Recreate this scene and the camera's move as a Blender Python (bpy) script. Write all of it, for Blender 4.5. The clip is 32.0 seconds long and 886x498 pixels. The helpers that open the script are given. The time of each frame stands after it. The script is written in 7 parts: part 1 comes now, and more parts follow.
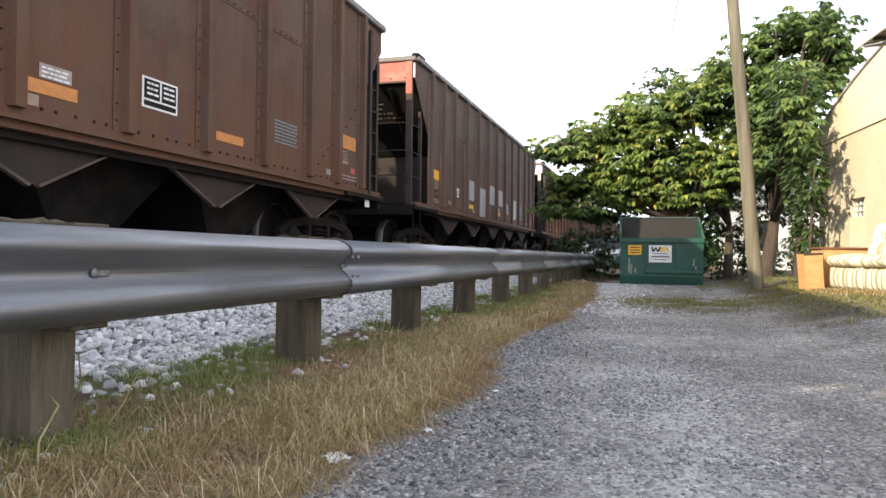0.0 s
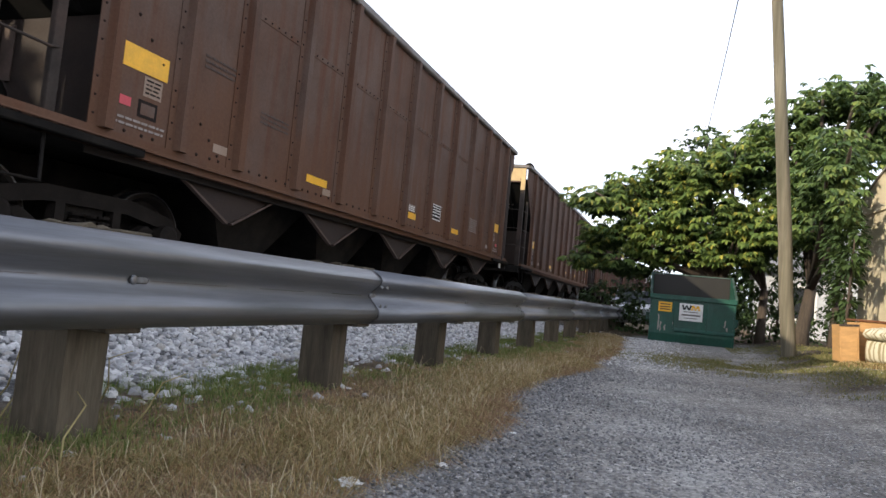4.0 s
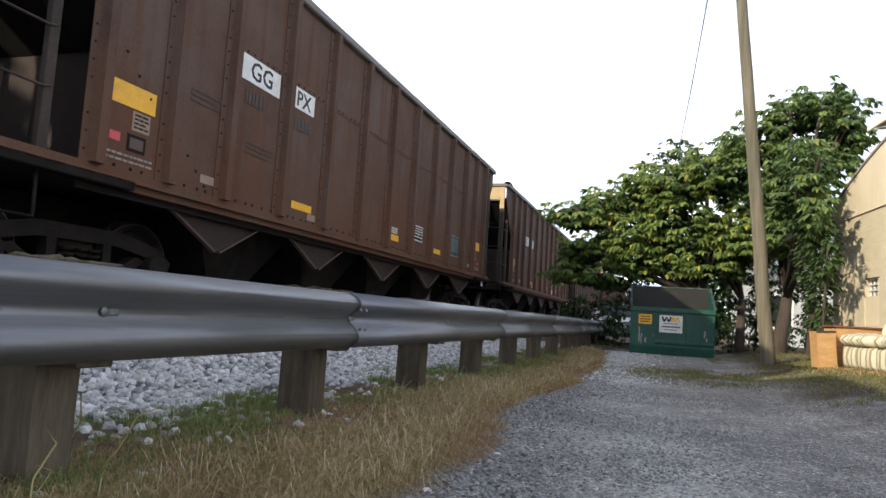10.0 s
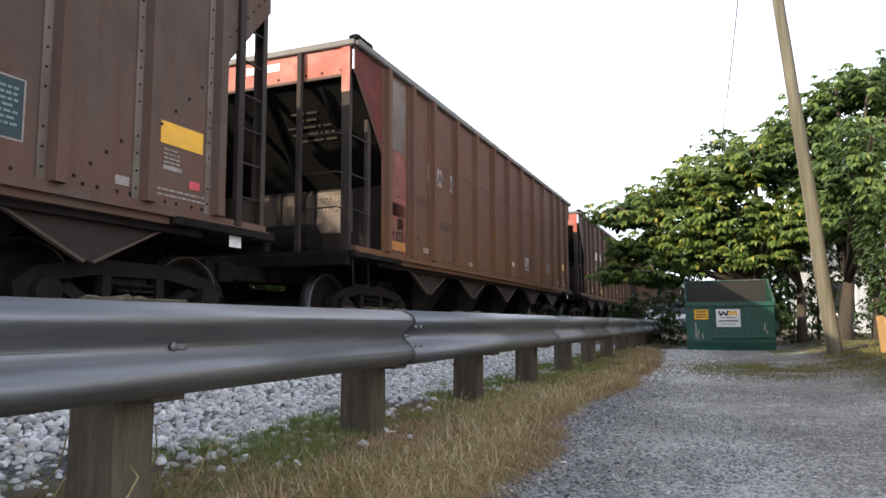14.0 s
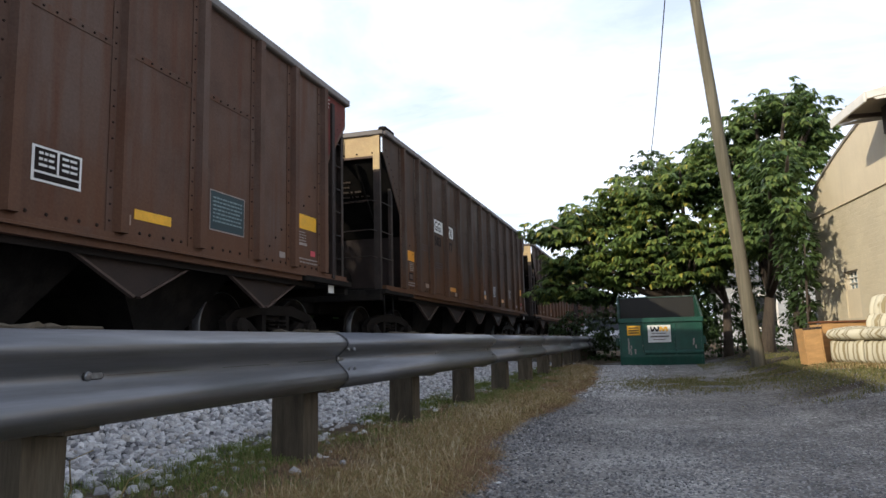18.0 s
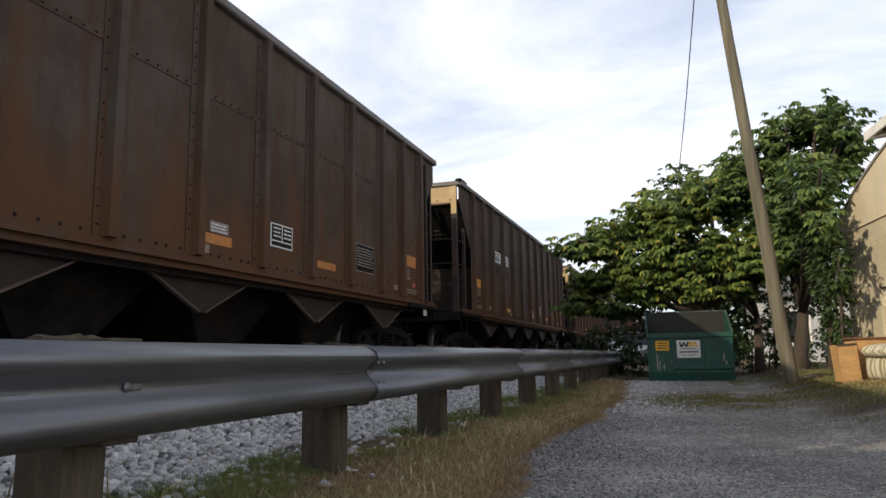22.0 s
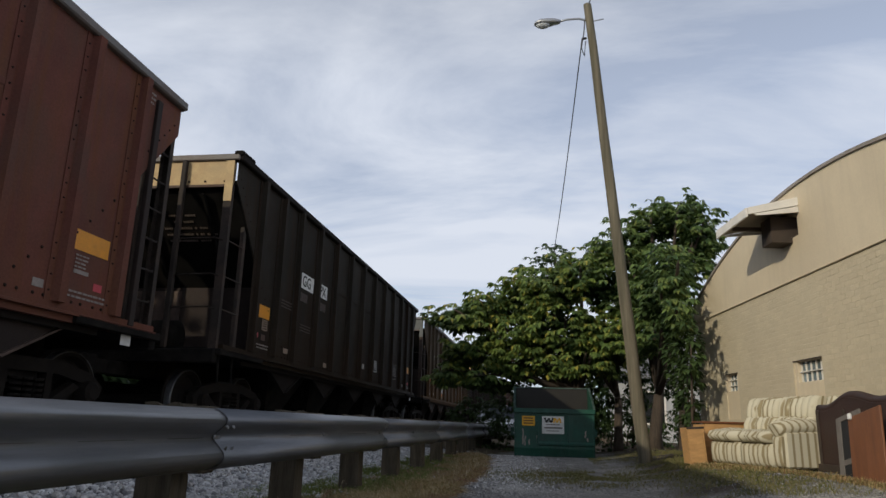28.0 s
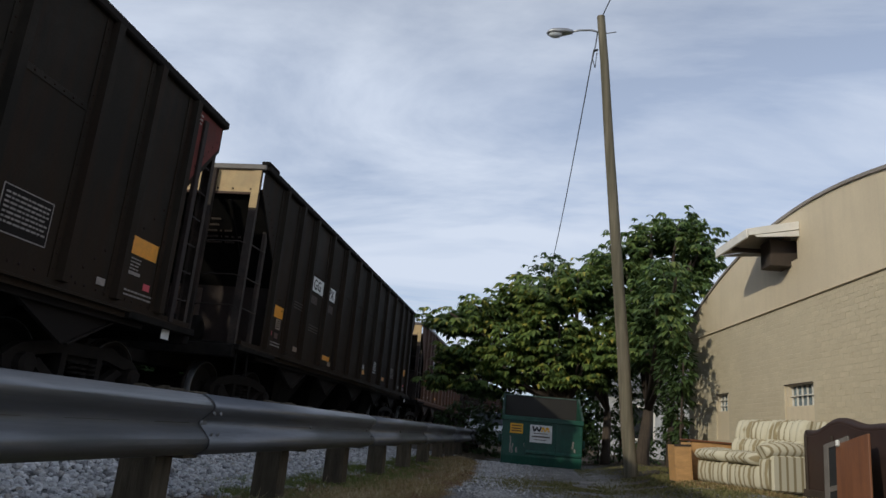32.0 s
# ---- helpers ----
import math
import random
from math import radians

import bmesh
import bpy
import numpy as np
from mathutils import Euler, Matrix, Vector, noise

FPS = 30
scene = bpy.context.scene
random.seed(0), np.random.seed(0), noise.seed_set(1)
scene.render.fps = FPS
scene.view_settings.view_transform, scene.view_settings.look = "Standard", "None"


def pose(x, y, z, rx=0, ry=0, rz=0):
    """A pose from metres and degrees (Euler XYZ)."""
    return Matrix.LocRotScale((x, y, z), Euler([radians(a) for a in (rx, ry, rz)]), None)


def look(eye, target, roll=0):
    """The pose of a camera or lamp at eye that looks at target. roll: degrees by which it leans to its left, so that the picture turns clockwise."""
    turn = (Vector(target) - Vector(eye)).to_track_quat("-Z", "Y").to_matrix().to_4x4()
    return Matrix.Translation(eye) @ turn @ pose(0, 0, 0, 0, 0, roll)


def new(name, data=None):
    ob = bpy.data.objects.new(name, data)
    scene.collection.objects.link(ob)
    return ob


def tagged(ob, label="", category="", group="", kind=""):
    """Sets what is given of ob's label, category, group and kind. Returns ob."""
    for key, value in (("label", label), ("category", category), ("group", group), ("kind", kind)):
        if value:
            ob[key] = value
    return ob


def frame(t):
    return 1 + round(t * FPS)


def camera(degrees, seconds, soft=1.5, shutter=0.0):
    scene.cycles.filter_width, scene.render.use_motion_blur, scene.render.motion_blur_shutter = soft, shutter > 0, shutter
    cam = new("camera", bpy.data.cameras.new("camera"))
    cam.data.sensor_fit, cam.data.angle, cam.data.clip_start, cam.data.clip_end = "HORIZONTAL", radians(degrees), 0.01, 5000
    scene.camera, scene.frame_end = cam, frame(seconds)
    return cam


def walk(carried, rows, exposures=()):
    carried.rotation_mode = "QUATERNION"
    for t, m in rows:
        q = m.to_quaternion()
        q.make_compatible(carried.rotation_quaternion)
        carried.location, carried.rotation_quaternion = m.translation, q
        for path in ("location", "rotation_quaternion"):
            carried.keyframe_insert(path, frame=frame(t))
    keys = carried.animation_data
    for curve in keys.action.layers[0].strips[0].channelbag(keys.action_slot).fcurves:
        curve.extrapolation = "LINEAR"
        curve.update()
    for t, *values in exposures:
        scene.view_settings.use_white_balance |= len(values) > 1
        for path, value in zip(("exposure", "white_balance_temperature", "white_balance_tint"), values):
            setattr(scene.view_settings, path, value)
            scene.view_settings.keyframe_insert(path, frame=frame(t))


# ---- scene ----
cam = camera(65.1, 32.0)
PATH = [
    (0, pose(-0.018, 0.019, 0.679, 90.51, -0.72, 17.17)),
    (0.5, pose(-0.023, -0.005, 0.682, 90.97, -0.76, 20.55)),
    (1, pose(-0.017, 0.009, 0.684, 89.44, -1.51, 13.72)),
    (1.5, pose(-0.040, -0.028, 0.667, 91.26, 1.48, 18.79)),
    (2, pose(-0.030, -0.038, 0.653, 92.58, -6.04, 24.72)),
    (2.5, pose(-0.013, -0.019, 0.648, 93.49, -8.49, 19.68)),
    (3, pose(-0.003, -0.004, 0.652, 92.68, -6.95, 17.84)),
    (3.5, pose(-0.007, -0.016, 0.654, 93.24, -5.74, 19.83)),
    (5.5, pose(0.002, -0.003, 0.665, 94.74, -3.68, 17.54)),
    (6, pose(0.006, 0.001, 0.665, 94.22, -4.89, 16.65)),
    (6.5, pose(0.002, 0.003, 0.662, 92.55, -3.77, 18.22)),
    (7, pose(0.007, 0.014, 0.670, 93.91, -3.28, 16.80)),
    (7.5, pose(-0.002, 0.005, 0.670, 94.60, -3.23, 17.92)),
    (8, pose(-0.002, 0.001, 0.673, 95.97, -3.15, 17.67)),
    (8.5, pose(-0.003, 0.002, 0.673, 96.53, -2.65, 17.93)),
    (9, pose(-0.004, 0.013, 0.674, 94.70, -2.13, 17.24)),
    (9.5, pose(0.004, 0.016, 0.670, 94.97, -2.41, 16.67)),
    (10, pose(-0.005, 0.006, 0.667, 95.38, -3.60, 17.93)),
    (10.5, pose(-0.016, -0.002, 0.665, 95.83, -2.85, 18.85)),
    (11, pose(-0.007, 0.004, 0.671, 92.98, -2.03, 17.45)),
    (11.5, pose(-0.008, 0.005, 0.668, 95.22, -2.56, 17.61)),
    (12, pose(-0.002, 0.009, 0.663, 94.26, -2.00, 17.23)),
    (12.5, pose(-0.009, -0.006, 0.673, 94.85, 0.95, 19.62)),
    (13, pose(-0.017, -0.019, 0.678, 93.37, 0.98, 21.97)),
    (13.5, pose(-0.020, -0.025, 0.680, 93.83, 1.55, 22.57)),
    (14, pose(-0.019, -0.028, 0.679, 96.15, 0.31, 22.04)),
    (14.5, pose(-0.013, -0.025, 0.678, 96.45, 0.59, 21.52)),
    (15, pose(-0.002, -0.014, 0.682, 97.00, 2.02, 20.07)),
    (15.5, pose(0.002, -0.006, 0.683, 97.37, 0.57, 18.39)),
    (17.5, pose(0.006, 0.002, 0.685, 97.49, 1.53, 17.00)),
    (18, pose(0.003, 0.001, 0.686, 97.69, 1.39, 17.07)),
    (18.5, pose(-0.004, -0.003, 0.692, 98.35, 1.31, 17.55)),
    (19, pose(-0.004, -0.010, 0.687, 98.71, 1.32, 17.46)),
    (19.5, pose(-0.002, -0.014, 0.681, 98.58, 0.98, 17.77)),
    (20, pose(-0.007, -0.019, 0.684, 98.74, 0.42, 18.18)),
    (20.5, pose(-0.005, -0.022, 0.682, 98.87, 0.35, 17.62)),
    (21, pose(-0.011, -0.026, 0.684, 98.88, 0.45, 18.63)),
    (21.5, pose(-0.010, -0.025, 0.690, 98.49, 0.44, 18.68)),
    (22, pose(-0.013, -0.025, 0.690, 98.82, 0.93, 19.12)),
    (22.5, pose(-0.014, -0.031, 0.684, 99.78, 1.48, 19.39)),
    (23, pose(-0.018, -0.033, 0.685, 99.68, 0.77, 19.03)),
    (23.5, pose(-0.016, -0.029, 0.686, 98.76, 0.96, 19.06)),
    (24, pose(-0.018, -0.029, 0.683, 98.65, 0.47, 19.17)),
    (24.5, pose(-0.012, -0.023, 0.682, 98.40, 1.65, 18.95)),
    (25, pose(-0.008, -0.020, 0.689, 98.72, 2.33, 18.82)),
    (25.5, pose(-0.006, -0.010, 0.706, 99.01, 4.10, 18.25)),
    (25.7, pose(0.001, 0.003, 0.712, 99.23, 2.74, 15.10)),
    (25.8, pose(0.004, 0.010, 0.714, 100.13, 1.99, 14.62)),
    (25.9, pose(0.008, 0.016, 0.717, 102.77, 0.82, 14.12)),
    (26, pose(0.011, 0.023, 0.720, 106.37, -0.48, 12.63)),
    (26.1, pose(0.013, 0.021, 0.716, 106.77, -2.01, 10.29)),
    (26.2, pose(0.014, 0.020, 0.712, 107.62, -3.36, 9.10)),
    (26.3, pose(0.015, 0.019, 0.707, 105.31, -5.08, 8.02)),
    (26.5, pose(0.018, 0.016, 0.699, 104.96, -7.21, 5.00)),
    (28.5, pose(0.044, 0.054, 0.705, 104.14, -0.55, 9.49)),
    (29, pose(0.042, 0.043, 0.698, 106.17, -3.20, 8.18)),
    (29.5, pose(0.038, 0.043, 0.690, 100.44, -0.80, 12.13)),
    (30, pose(0.029, 0.045, 0.694, 104.28, -3.27, 11.39)),
    (30.5, pose(0.044, 0.043, 0.697, 104.21, -4.11, 8.01)),
    (31, pose(0.046, 0.070, 0.704, 104.43, -1.35, 8.63)),
    (31.5, pose(0.049, 0.051, 0.696, 105.90, -5.03, 6.84)),
    (32, pose(0.043, 0.060, 0.687, 104.55, -4.96, 7.77)),
]
EXPOSURES = [(0, 1.3, 6270, 11), (1, 1.4, 6170, 11), (2, 1.27, 6170, 11), (3, 0.96, 6020, 11), (3.5, 0.75, 6070, 11), (6, 0.75, 6070, 11), (7, 0.95, 6070, 11), (8, 0.66, 6070, 11), (9, 0.46, 6020, 10), (10, 0.65, 6020, 10), (11, 0.86, 6020, 10),
             (12, 0.86, 6120, 10), (13, 1.4, 6120, 10), (14, 0.97, 6120, 10), (15, 0.7, 6020, 10), (18, 0.25, 5920, 10), (19, 0.1, 6200, 10), (20, 0, 6250, 10), (21, -0.05, 6300, 10), (22, 0, 6300, 10), (23, -0.05, 6250, 10), (25.5, 0.05, 6200, 10), (26, -0.3, 6000, 10),
             (28.5, -0.65, 6000, 9), (30, -0.7, 6050, 9), (31, -0.7, 6350, 10), (32, -0.7, 5700, 8)]
walk(cam, PATH, EXPOSURES)

# ---- world, sun ----
SUN_ELEV, SUN_AZ = 22.0, 37.0          # the sun stands behind the camera, a little over the track
SUN_DIR = Vector((-math.sin(radians(SUN_AZ)) * math.cos(radians(SUN_ELEV)),
                  -math.cos(radians(SUN_AZ)) * math.cos(radians(SUN_ELEV)), math.sin(radians(SUN_ELEV))))
world = bpy.data.worlds.new("sky")
scene.world = world
world.use_nodes = True
wn, wl = world.node_tree.nodes, world.node_tree.links
wn.clear()
w_out = wn.new("ShaderNodeOutputWorld")
w_bg = wn.new("ShaderNodeBackground")
w_sky = wn.new("ShaderNodeTexSky")
w_sky.sky_type, w_sky.sun_disc = "NISHITA", False
w_sky.sun_elevation, w_sky.sun_rotation = radians(SUN_ELEV), radians(180 + SUN_AZ)
w_sky.air_density, w_sky.dust_density = 1.0, 1.6
w_tc = wn.new("ShaderNodeTexCoord")
w_sep = wn.new("ShaderNodeSeparateXYZ")
w_div = wn.new("ShaderNodeVectorMath"); w_div.operation = "DIVIDE"
w_add = wn.new("ShaderNodeMath"); w_add.operation = "ADD"; w_add.inputs[1].default_value = 0.12
w_abs = wn.new("ShaderNodeMath"); w_abs.operation = "ABSOLUTE"
w_comb = wn.new("ShaderNodeCombineXYZ")
w_map = wn.new("ShaderNodeMapping")
w_map.inputs["Scale"].default_value = (0.50, 1.05, 1.0)
w_map.inputs["Rotation"].default_value = (0, 0, radians(-24))
w_noise = wn.new("ShaderNodeTexNoise")
w_noise.inputs["Scale"].default_value, w_noise.inputs["Detail"].default_value = 1.5, 9.0
w_noise.inputs["Roughness"].default_value, w_noise.inputs["Distortion"].default_value = 0.58, 0.5
w_ramp = wn.new("ShaderNodeValToRGB")
w_ramp.color_ramp.elements[0].position, w_ramp.color_ramp.elements[0].color = 0.36, (0.50, 0.50, 0.50, 1)
w_ramp.color_ramp.elements[1].position, w_ramp.color_ramp.elements[1].color = 0.60, (0.98, 0.98, 0.98, 1)
w_mix = wn.new("ShaderNodeMix"); w_mix.data_type = "RGBA"
w_high = wn.new("ShaderNodeMapRange")   # thin bright haze low down, thinner cloud overhead
w_high.inputs["From Min"].default_value, w_high.inputs["From Max"].default_value = 0.45, 0.95
w_high.inputs["To Min"].default_value, w_high.inputs["To Max"].default_value = 1.28, 0.28
w_tint = wn.new("ShaderNodeVectorMath"); w_tint.operation = "SCALE"
w_tint.inputs[0].default_value = (8.0, 8.05, 8.4)
wl.new(w_tc.outputs["Generated"], w_sep.inputs[0])
wl.new(w_sep.outputs["Z"], w_abs.inputs[0])
wl.new(w_abs.outputs[0], w_add.inputs[0])
wl.new(w_abs.outputs[0], w_high.inputs["Value"])
wl.new(w_high.outputs["Result"], w_tint.inputs["Scale"])
wl.new(w_tint.outputs[0], w_mix.inputs["B"])
for ax in "XYZ":
    wl.new(w_add.outputs[0], w_comb.inputs[ax])
wl.new(w_tc.outputs["Generated"], w_div.inputs[0])
wl.new(w_comb.outputs[0], w_div.inputs[1])
wl.new(w_div.outputs[0], w_map.inputs["Vector"])
wl.new(w_map.outputs[0], w_noise.inputs["Vector"])
wl.new(w_noise.outputs["Fac"], w_ramp.inputs["Fac"])
wl.new(w_ramp.outputs["Color"], w_mix.inputs["Factor"])
w_clear = wn.new("ShaderNodeVectorMath"); w_clear.operation = "MULTIPLY"   # the clear air between the clouds
w_clear.inputs[1].default_value = (1.08, 1.2, 1.38)
wl.new(w_sky.outputs["Color"], w_clear.inputs[0])
wl.new(w_clear.outputs[0], w_mix.inputs["A"])
wl.new(w_mix.outputs["Result"], w_bg.inputs["Color"])
w_bg.inputs["Strength"].default_value = 0.115
wl.new(w_bg.outputs[0], w_out.inputs["Surface"])
sun = new("sun", bpy.data.lights.new("sun", "SUN"))
sun.data.energy, sun.data.angle, sun.data.color = 3.5, radians(0.6), (1.0, 0.85, 0.61)
sun.matrix_world = look(SUN_DIR * 60, (0, 0, 0))


# ---- materials ----
def mat(name, color, rough=0.7, metal=0.0, vary=0.25, scale=6.0, fine=60.0, bump=0.15, dist=0.01, other=None, other_amount=0.5,
        other_scale=1.2, island=0.0, rand=0.0, stretch=(1, 1, 1), spec=0.4, streak=None, streak_amount=0.75, foot=None, foot_amount=0.7):
    """A painted or mineral surface: base colour with broad patches of a second colour, fine grain, vertical streaks and relief."""
    m = bpy.data.materials.new(name)
    m.use_nodes = True
    n, l = m.node_tree.nodes, m.node_tree.links
    b = n["Principled BSDF"]
    b.inputs["Metallic"].default_value, b.inputs["Specular IOR Level"].default_value = metal, spec
    tc = n.new("ShaderNodeTexCoord")
    mp = n.new("ShaderNodeMapping"); mp.inputs["Scale"].default_value = stretch
    l.new(tc.outputs["Object"], mp.inputs["Vector"])
    info = n.new("ShaderNodeObjectInfo")
    shift = n.new("ShaderNodeVectorMath"); shift.operation = "ADD"
    spread = n.new("ShaderNodeMath"); spread.operation = "MULTIPLY"; spread.inputs[1].default_value = 37.0
    l.new(info.outputs["Random"], spread.inputs[0])
    l.new(mp.outputs[0], shift.inputs[0]); l.new(spread.outputs[0], shift.inputs[1])

    def noise_tex(sc, detail=5.0, rough_=0.6):
        t = n.new("ShaderNodeTexNoise")
        t.inputs["Scale"].default_value, t.inputs["Detail"].default_value, t.inputs["Roughness"].default_value = sc, detail, rough_
        l.new(shift.outputs[0], t.inputs["Vector"])
        return t
    broad, grain = noise_tex(scale), noise_tex(fine, 3.0)

    def mix(kind, fac, a, bb):
        x = n.new("ShaderNodeMix"); x.data_type = "RGBA"; x.blend_type = kind
        for key, v in (("Factor", fac), ("A", a), ("B", bb)):
            if isinstance(v, (int, float)):
                x.inputs[key].default_value = v
            elif isinstance(v, tuple):
                x.inputs[key].default_value = (*v, 1)
            else:
                l.new(v, x.inputs[key])
        return x.outputs["Result"]

    def ramp(src, lo, hi, a, bb):
        r = n.new("ShaderNodeValToRGB")
        r.color_ramp.elements[0].position, r.color_ramp.elements[1].position = lo, hi
        r.color_ramp.elements[0].color, r.color_ramp.elements[1].color = (a, a, a, 1), (bb, bb, bb, 1)
        l.new(src, r.inputs["Fac"])
        return r.outputs["Color"]
    col = mix("MULTIPLY", 1.0, tuple(color), ramp(broad.outputs["Fac"], 0.3, 0.7, 1 - vary, 1 + vary * 0.6))
    if other:
        patch = noise_tex(other_scale, 8.0, 0.65)
        col = mix("MIX", ramp(patch.outputs["Fac"], 0.46, 0.62, 0.0, other_amount), col, tuple(other))
    if streak:
        st = n.new("ShaderNodeTexNoise")
        st.inputs["Scale"].default_value, st.inputs["Detail"].default_value = 1.0, 6.0
        sm = n.new("ShaderNodeMapping"); sm.inputs["Scale"].default_value = (7.0, 7.0, 0.5)
        l.new(shift.outputs[0], sm.inputs["Vector"]); l.new(sm.outputs[0], st.inputs["Vector"])
        col = mix("MIX", ramp(st.outputs["Fac"], 0.48, 0.70, 0.0, streak_amount), col, tuple(streak))
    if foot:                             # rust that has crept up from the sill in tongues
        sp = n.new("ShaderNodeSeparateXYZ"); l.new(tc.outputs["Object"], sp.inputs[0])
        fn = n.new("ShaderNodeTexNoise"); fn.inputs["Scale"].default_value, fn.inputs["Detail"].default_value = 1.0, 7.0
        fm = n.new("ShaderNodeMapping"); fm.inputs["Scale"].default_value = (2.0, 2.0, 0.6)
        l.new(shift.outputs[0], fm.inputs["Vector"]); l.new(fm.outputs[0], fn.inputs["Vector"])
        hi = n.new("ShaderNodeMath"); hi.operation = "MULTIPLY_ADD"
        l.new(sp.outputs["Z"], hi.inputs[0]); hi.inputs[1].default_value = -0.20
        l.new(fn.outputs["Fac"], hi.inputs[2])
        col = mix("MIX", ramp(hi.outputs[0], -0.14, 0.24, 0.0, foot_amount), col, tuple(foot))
    col = mix("MULTIPLY", 1.0, col, ramp(grain.outputs["Fac"], 0.25, 0.75, 1 - vary * 0.5, 1 + vary * 0.35))
    if island:
        geo = n.new("ShaderNodeNewGeometry")
        col = mix("MULTIPLY", 1.0, col, ramp(geo.outputs["Random Per Island"], 0.0, 1.0, 1 - island, 1 + island))
    if rand:
        col = mix("MULTIPLY", 1.0, col, ramp(info.outputs["Random"], 0.0, 1.0, 1 - rand, 1 + rand))
    l.new(col, b.inputs["Base Color"])
    l.new(ramp(broad.outputs["Fac"], 0.3, 0.7, max(rough - 0.08, 0.05), min(rough + 0.1, 1.0)), b.inputs["Roughness"])
    if bump:
        bp = n.new("ShaderNodeBump")
        bp.inputs["Strength"].default_value, bp.inputs["Distance"].default_value = bump, dist
        l.new(grain.outputs["Fac"], bp.inputs["Height"])
        l.new(bp.outputs[0], b.inputs["Normal"])
    return m


def two_tone(name, tones, rough=0.8, trans=0.0, spec=0.2):
    """Leaves, blades and stones: each loose piece takes one tone of the list."""
    m = bpy.data.materials.new(name)
    m.use_nodes = True
    n, l = m.node_tree.nodes, m.node_tree.links
    b = n["Principled BSDF"]
    b.inputs["Roughness"].default_value, b.inputs["Specular IOR Level"].default_value = rough, spec
    geo = n.new("ShaderNodeNewGeometry")
    r = n.new("ShaderNodeValToRGB")
    r.color_ramp.interpolation = "LINEAR"
    e = r.color_ramp.elements
    while len(e) < len(tones):
        e.new(0.5)
    for i, c in enumerate(tones):
        e[i].position, e[i].color = i / max(len(tones) - 1, 1), (*c, 1)
    l.new(geo.outputs["Random Per Island"], r.inputs["Fac"])
    tx = n.new("ShaderNodeTexNoise"); tx.inputs["Scale"].default_value = 45.0
    tc = n.new("ShaderNodeTexCoord"); l.new(tc.outputs["Object"], tx.inputs["Vector"])
    g = n.new("ShaderNodeMix"); g.data_type, g.blend_type = "RGBA", "OVERLAY"
    g.inputs["Factor"].default_value = 0.35
    l.new(r.outputs["Color"], g.inputs["A"]); l.new(tx.outputs["Fac"], g.inputs["B"])
    l.new(g.outputs["Result"], b.inputs["Base Color"])
    if trans:
        tr = n.new("ShaderNodeBsdfTranslucent")
        l.new(g.outputs["Result"], tr.inputs["Color"])
        mx = n.new("ShaderNodeMixShader"); mx.inputs[0].default_value = trans
        l.new(b.outputs[0], mx.inputs[1]); l.new(tr.outputs[0], mx.inputs[2])
        l.new(mx.outputs[0], n["Material Output"].inputs["Surface"])
    return m


M = {}
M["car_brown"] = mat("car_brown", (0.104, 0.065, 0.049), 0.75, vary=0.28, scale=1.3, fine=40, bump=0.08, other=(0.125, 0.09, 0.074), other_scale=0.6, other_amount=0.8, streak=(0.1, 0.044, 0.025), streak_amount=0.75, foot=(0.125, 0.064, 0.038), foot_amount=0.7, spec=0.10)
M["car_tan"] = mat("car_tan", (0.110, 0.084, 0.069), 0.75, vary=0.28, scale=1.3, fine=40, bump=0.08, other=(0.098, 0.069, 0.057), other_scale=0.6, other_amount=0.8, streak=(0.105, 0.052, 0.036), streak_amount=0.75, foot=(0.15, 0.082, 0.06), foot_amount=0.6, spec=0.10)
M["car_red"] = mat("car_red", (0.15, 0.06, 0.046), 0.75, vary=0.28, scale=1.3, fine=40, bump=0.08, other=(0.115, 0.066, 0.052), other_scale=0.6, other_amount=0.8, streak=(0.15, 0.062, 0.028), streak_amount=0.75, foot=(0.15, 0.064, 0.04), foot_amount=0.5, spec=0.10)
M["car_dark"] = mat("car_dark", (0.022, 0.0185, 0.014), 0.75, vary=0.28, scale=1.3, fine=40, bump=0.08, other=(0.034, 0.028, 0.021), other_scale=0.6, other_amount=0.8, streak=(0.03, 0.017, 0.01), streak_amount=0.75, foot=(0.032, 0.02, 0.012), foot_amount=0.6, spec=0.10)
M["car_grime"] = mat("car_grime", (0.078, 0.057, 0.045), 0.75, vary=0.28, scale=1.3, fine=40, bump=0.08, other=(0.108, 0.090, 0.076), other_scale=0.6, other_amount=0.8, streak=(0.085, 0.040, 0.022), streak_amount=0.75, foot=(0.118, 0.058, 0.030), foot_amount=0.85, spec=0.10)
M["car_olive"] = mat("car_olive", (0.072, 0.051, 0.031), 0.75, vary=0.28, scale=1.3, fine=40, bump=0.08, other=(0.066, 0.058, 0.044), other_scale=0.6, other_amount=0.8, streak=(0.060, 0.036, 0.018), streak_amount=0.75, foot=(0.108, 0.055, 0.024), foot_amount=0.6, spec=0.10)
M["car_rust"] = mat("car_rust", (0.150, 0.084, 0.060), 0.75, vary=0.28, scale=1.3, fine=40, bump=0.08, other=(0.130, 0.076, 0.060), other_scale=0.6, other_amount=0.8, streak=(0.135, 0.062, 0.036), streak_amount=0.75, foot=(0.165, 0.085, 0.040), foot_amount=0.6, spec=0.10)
M["faded_red"] = mat("faded_red", (0.135, 0.040, 0.034), 0.75, vary=0.3, scale=3, bump=0.05, other=(0.09, 0.045, 0.036), other_scale=2.0, spec=0.1)
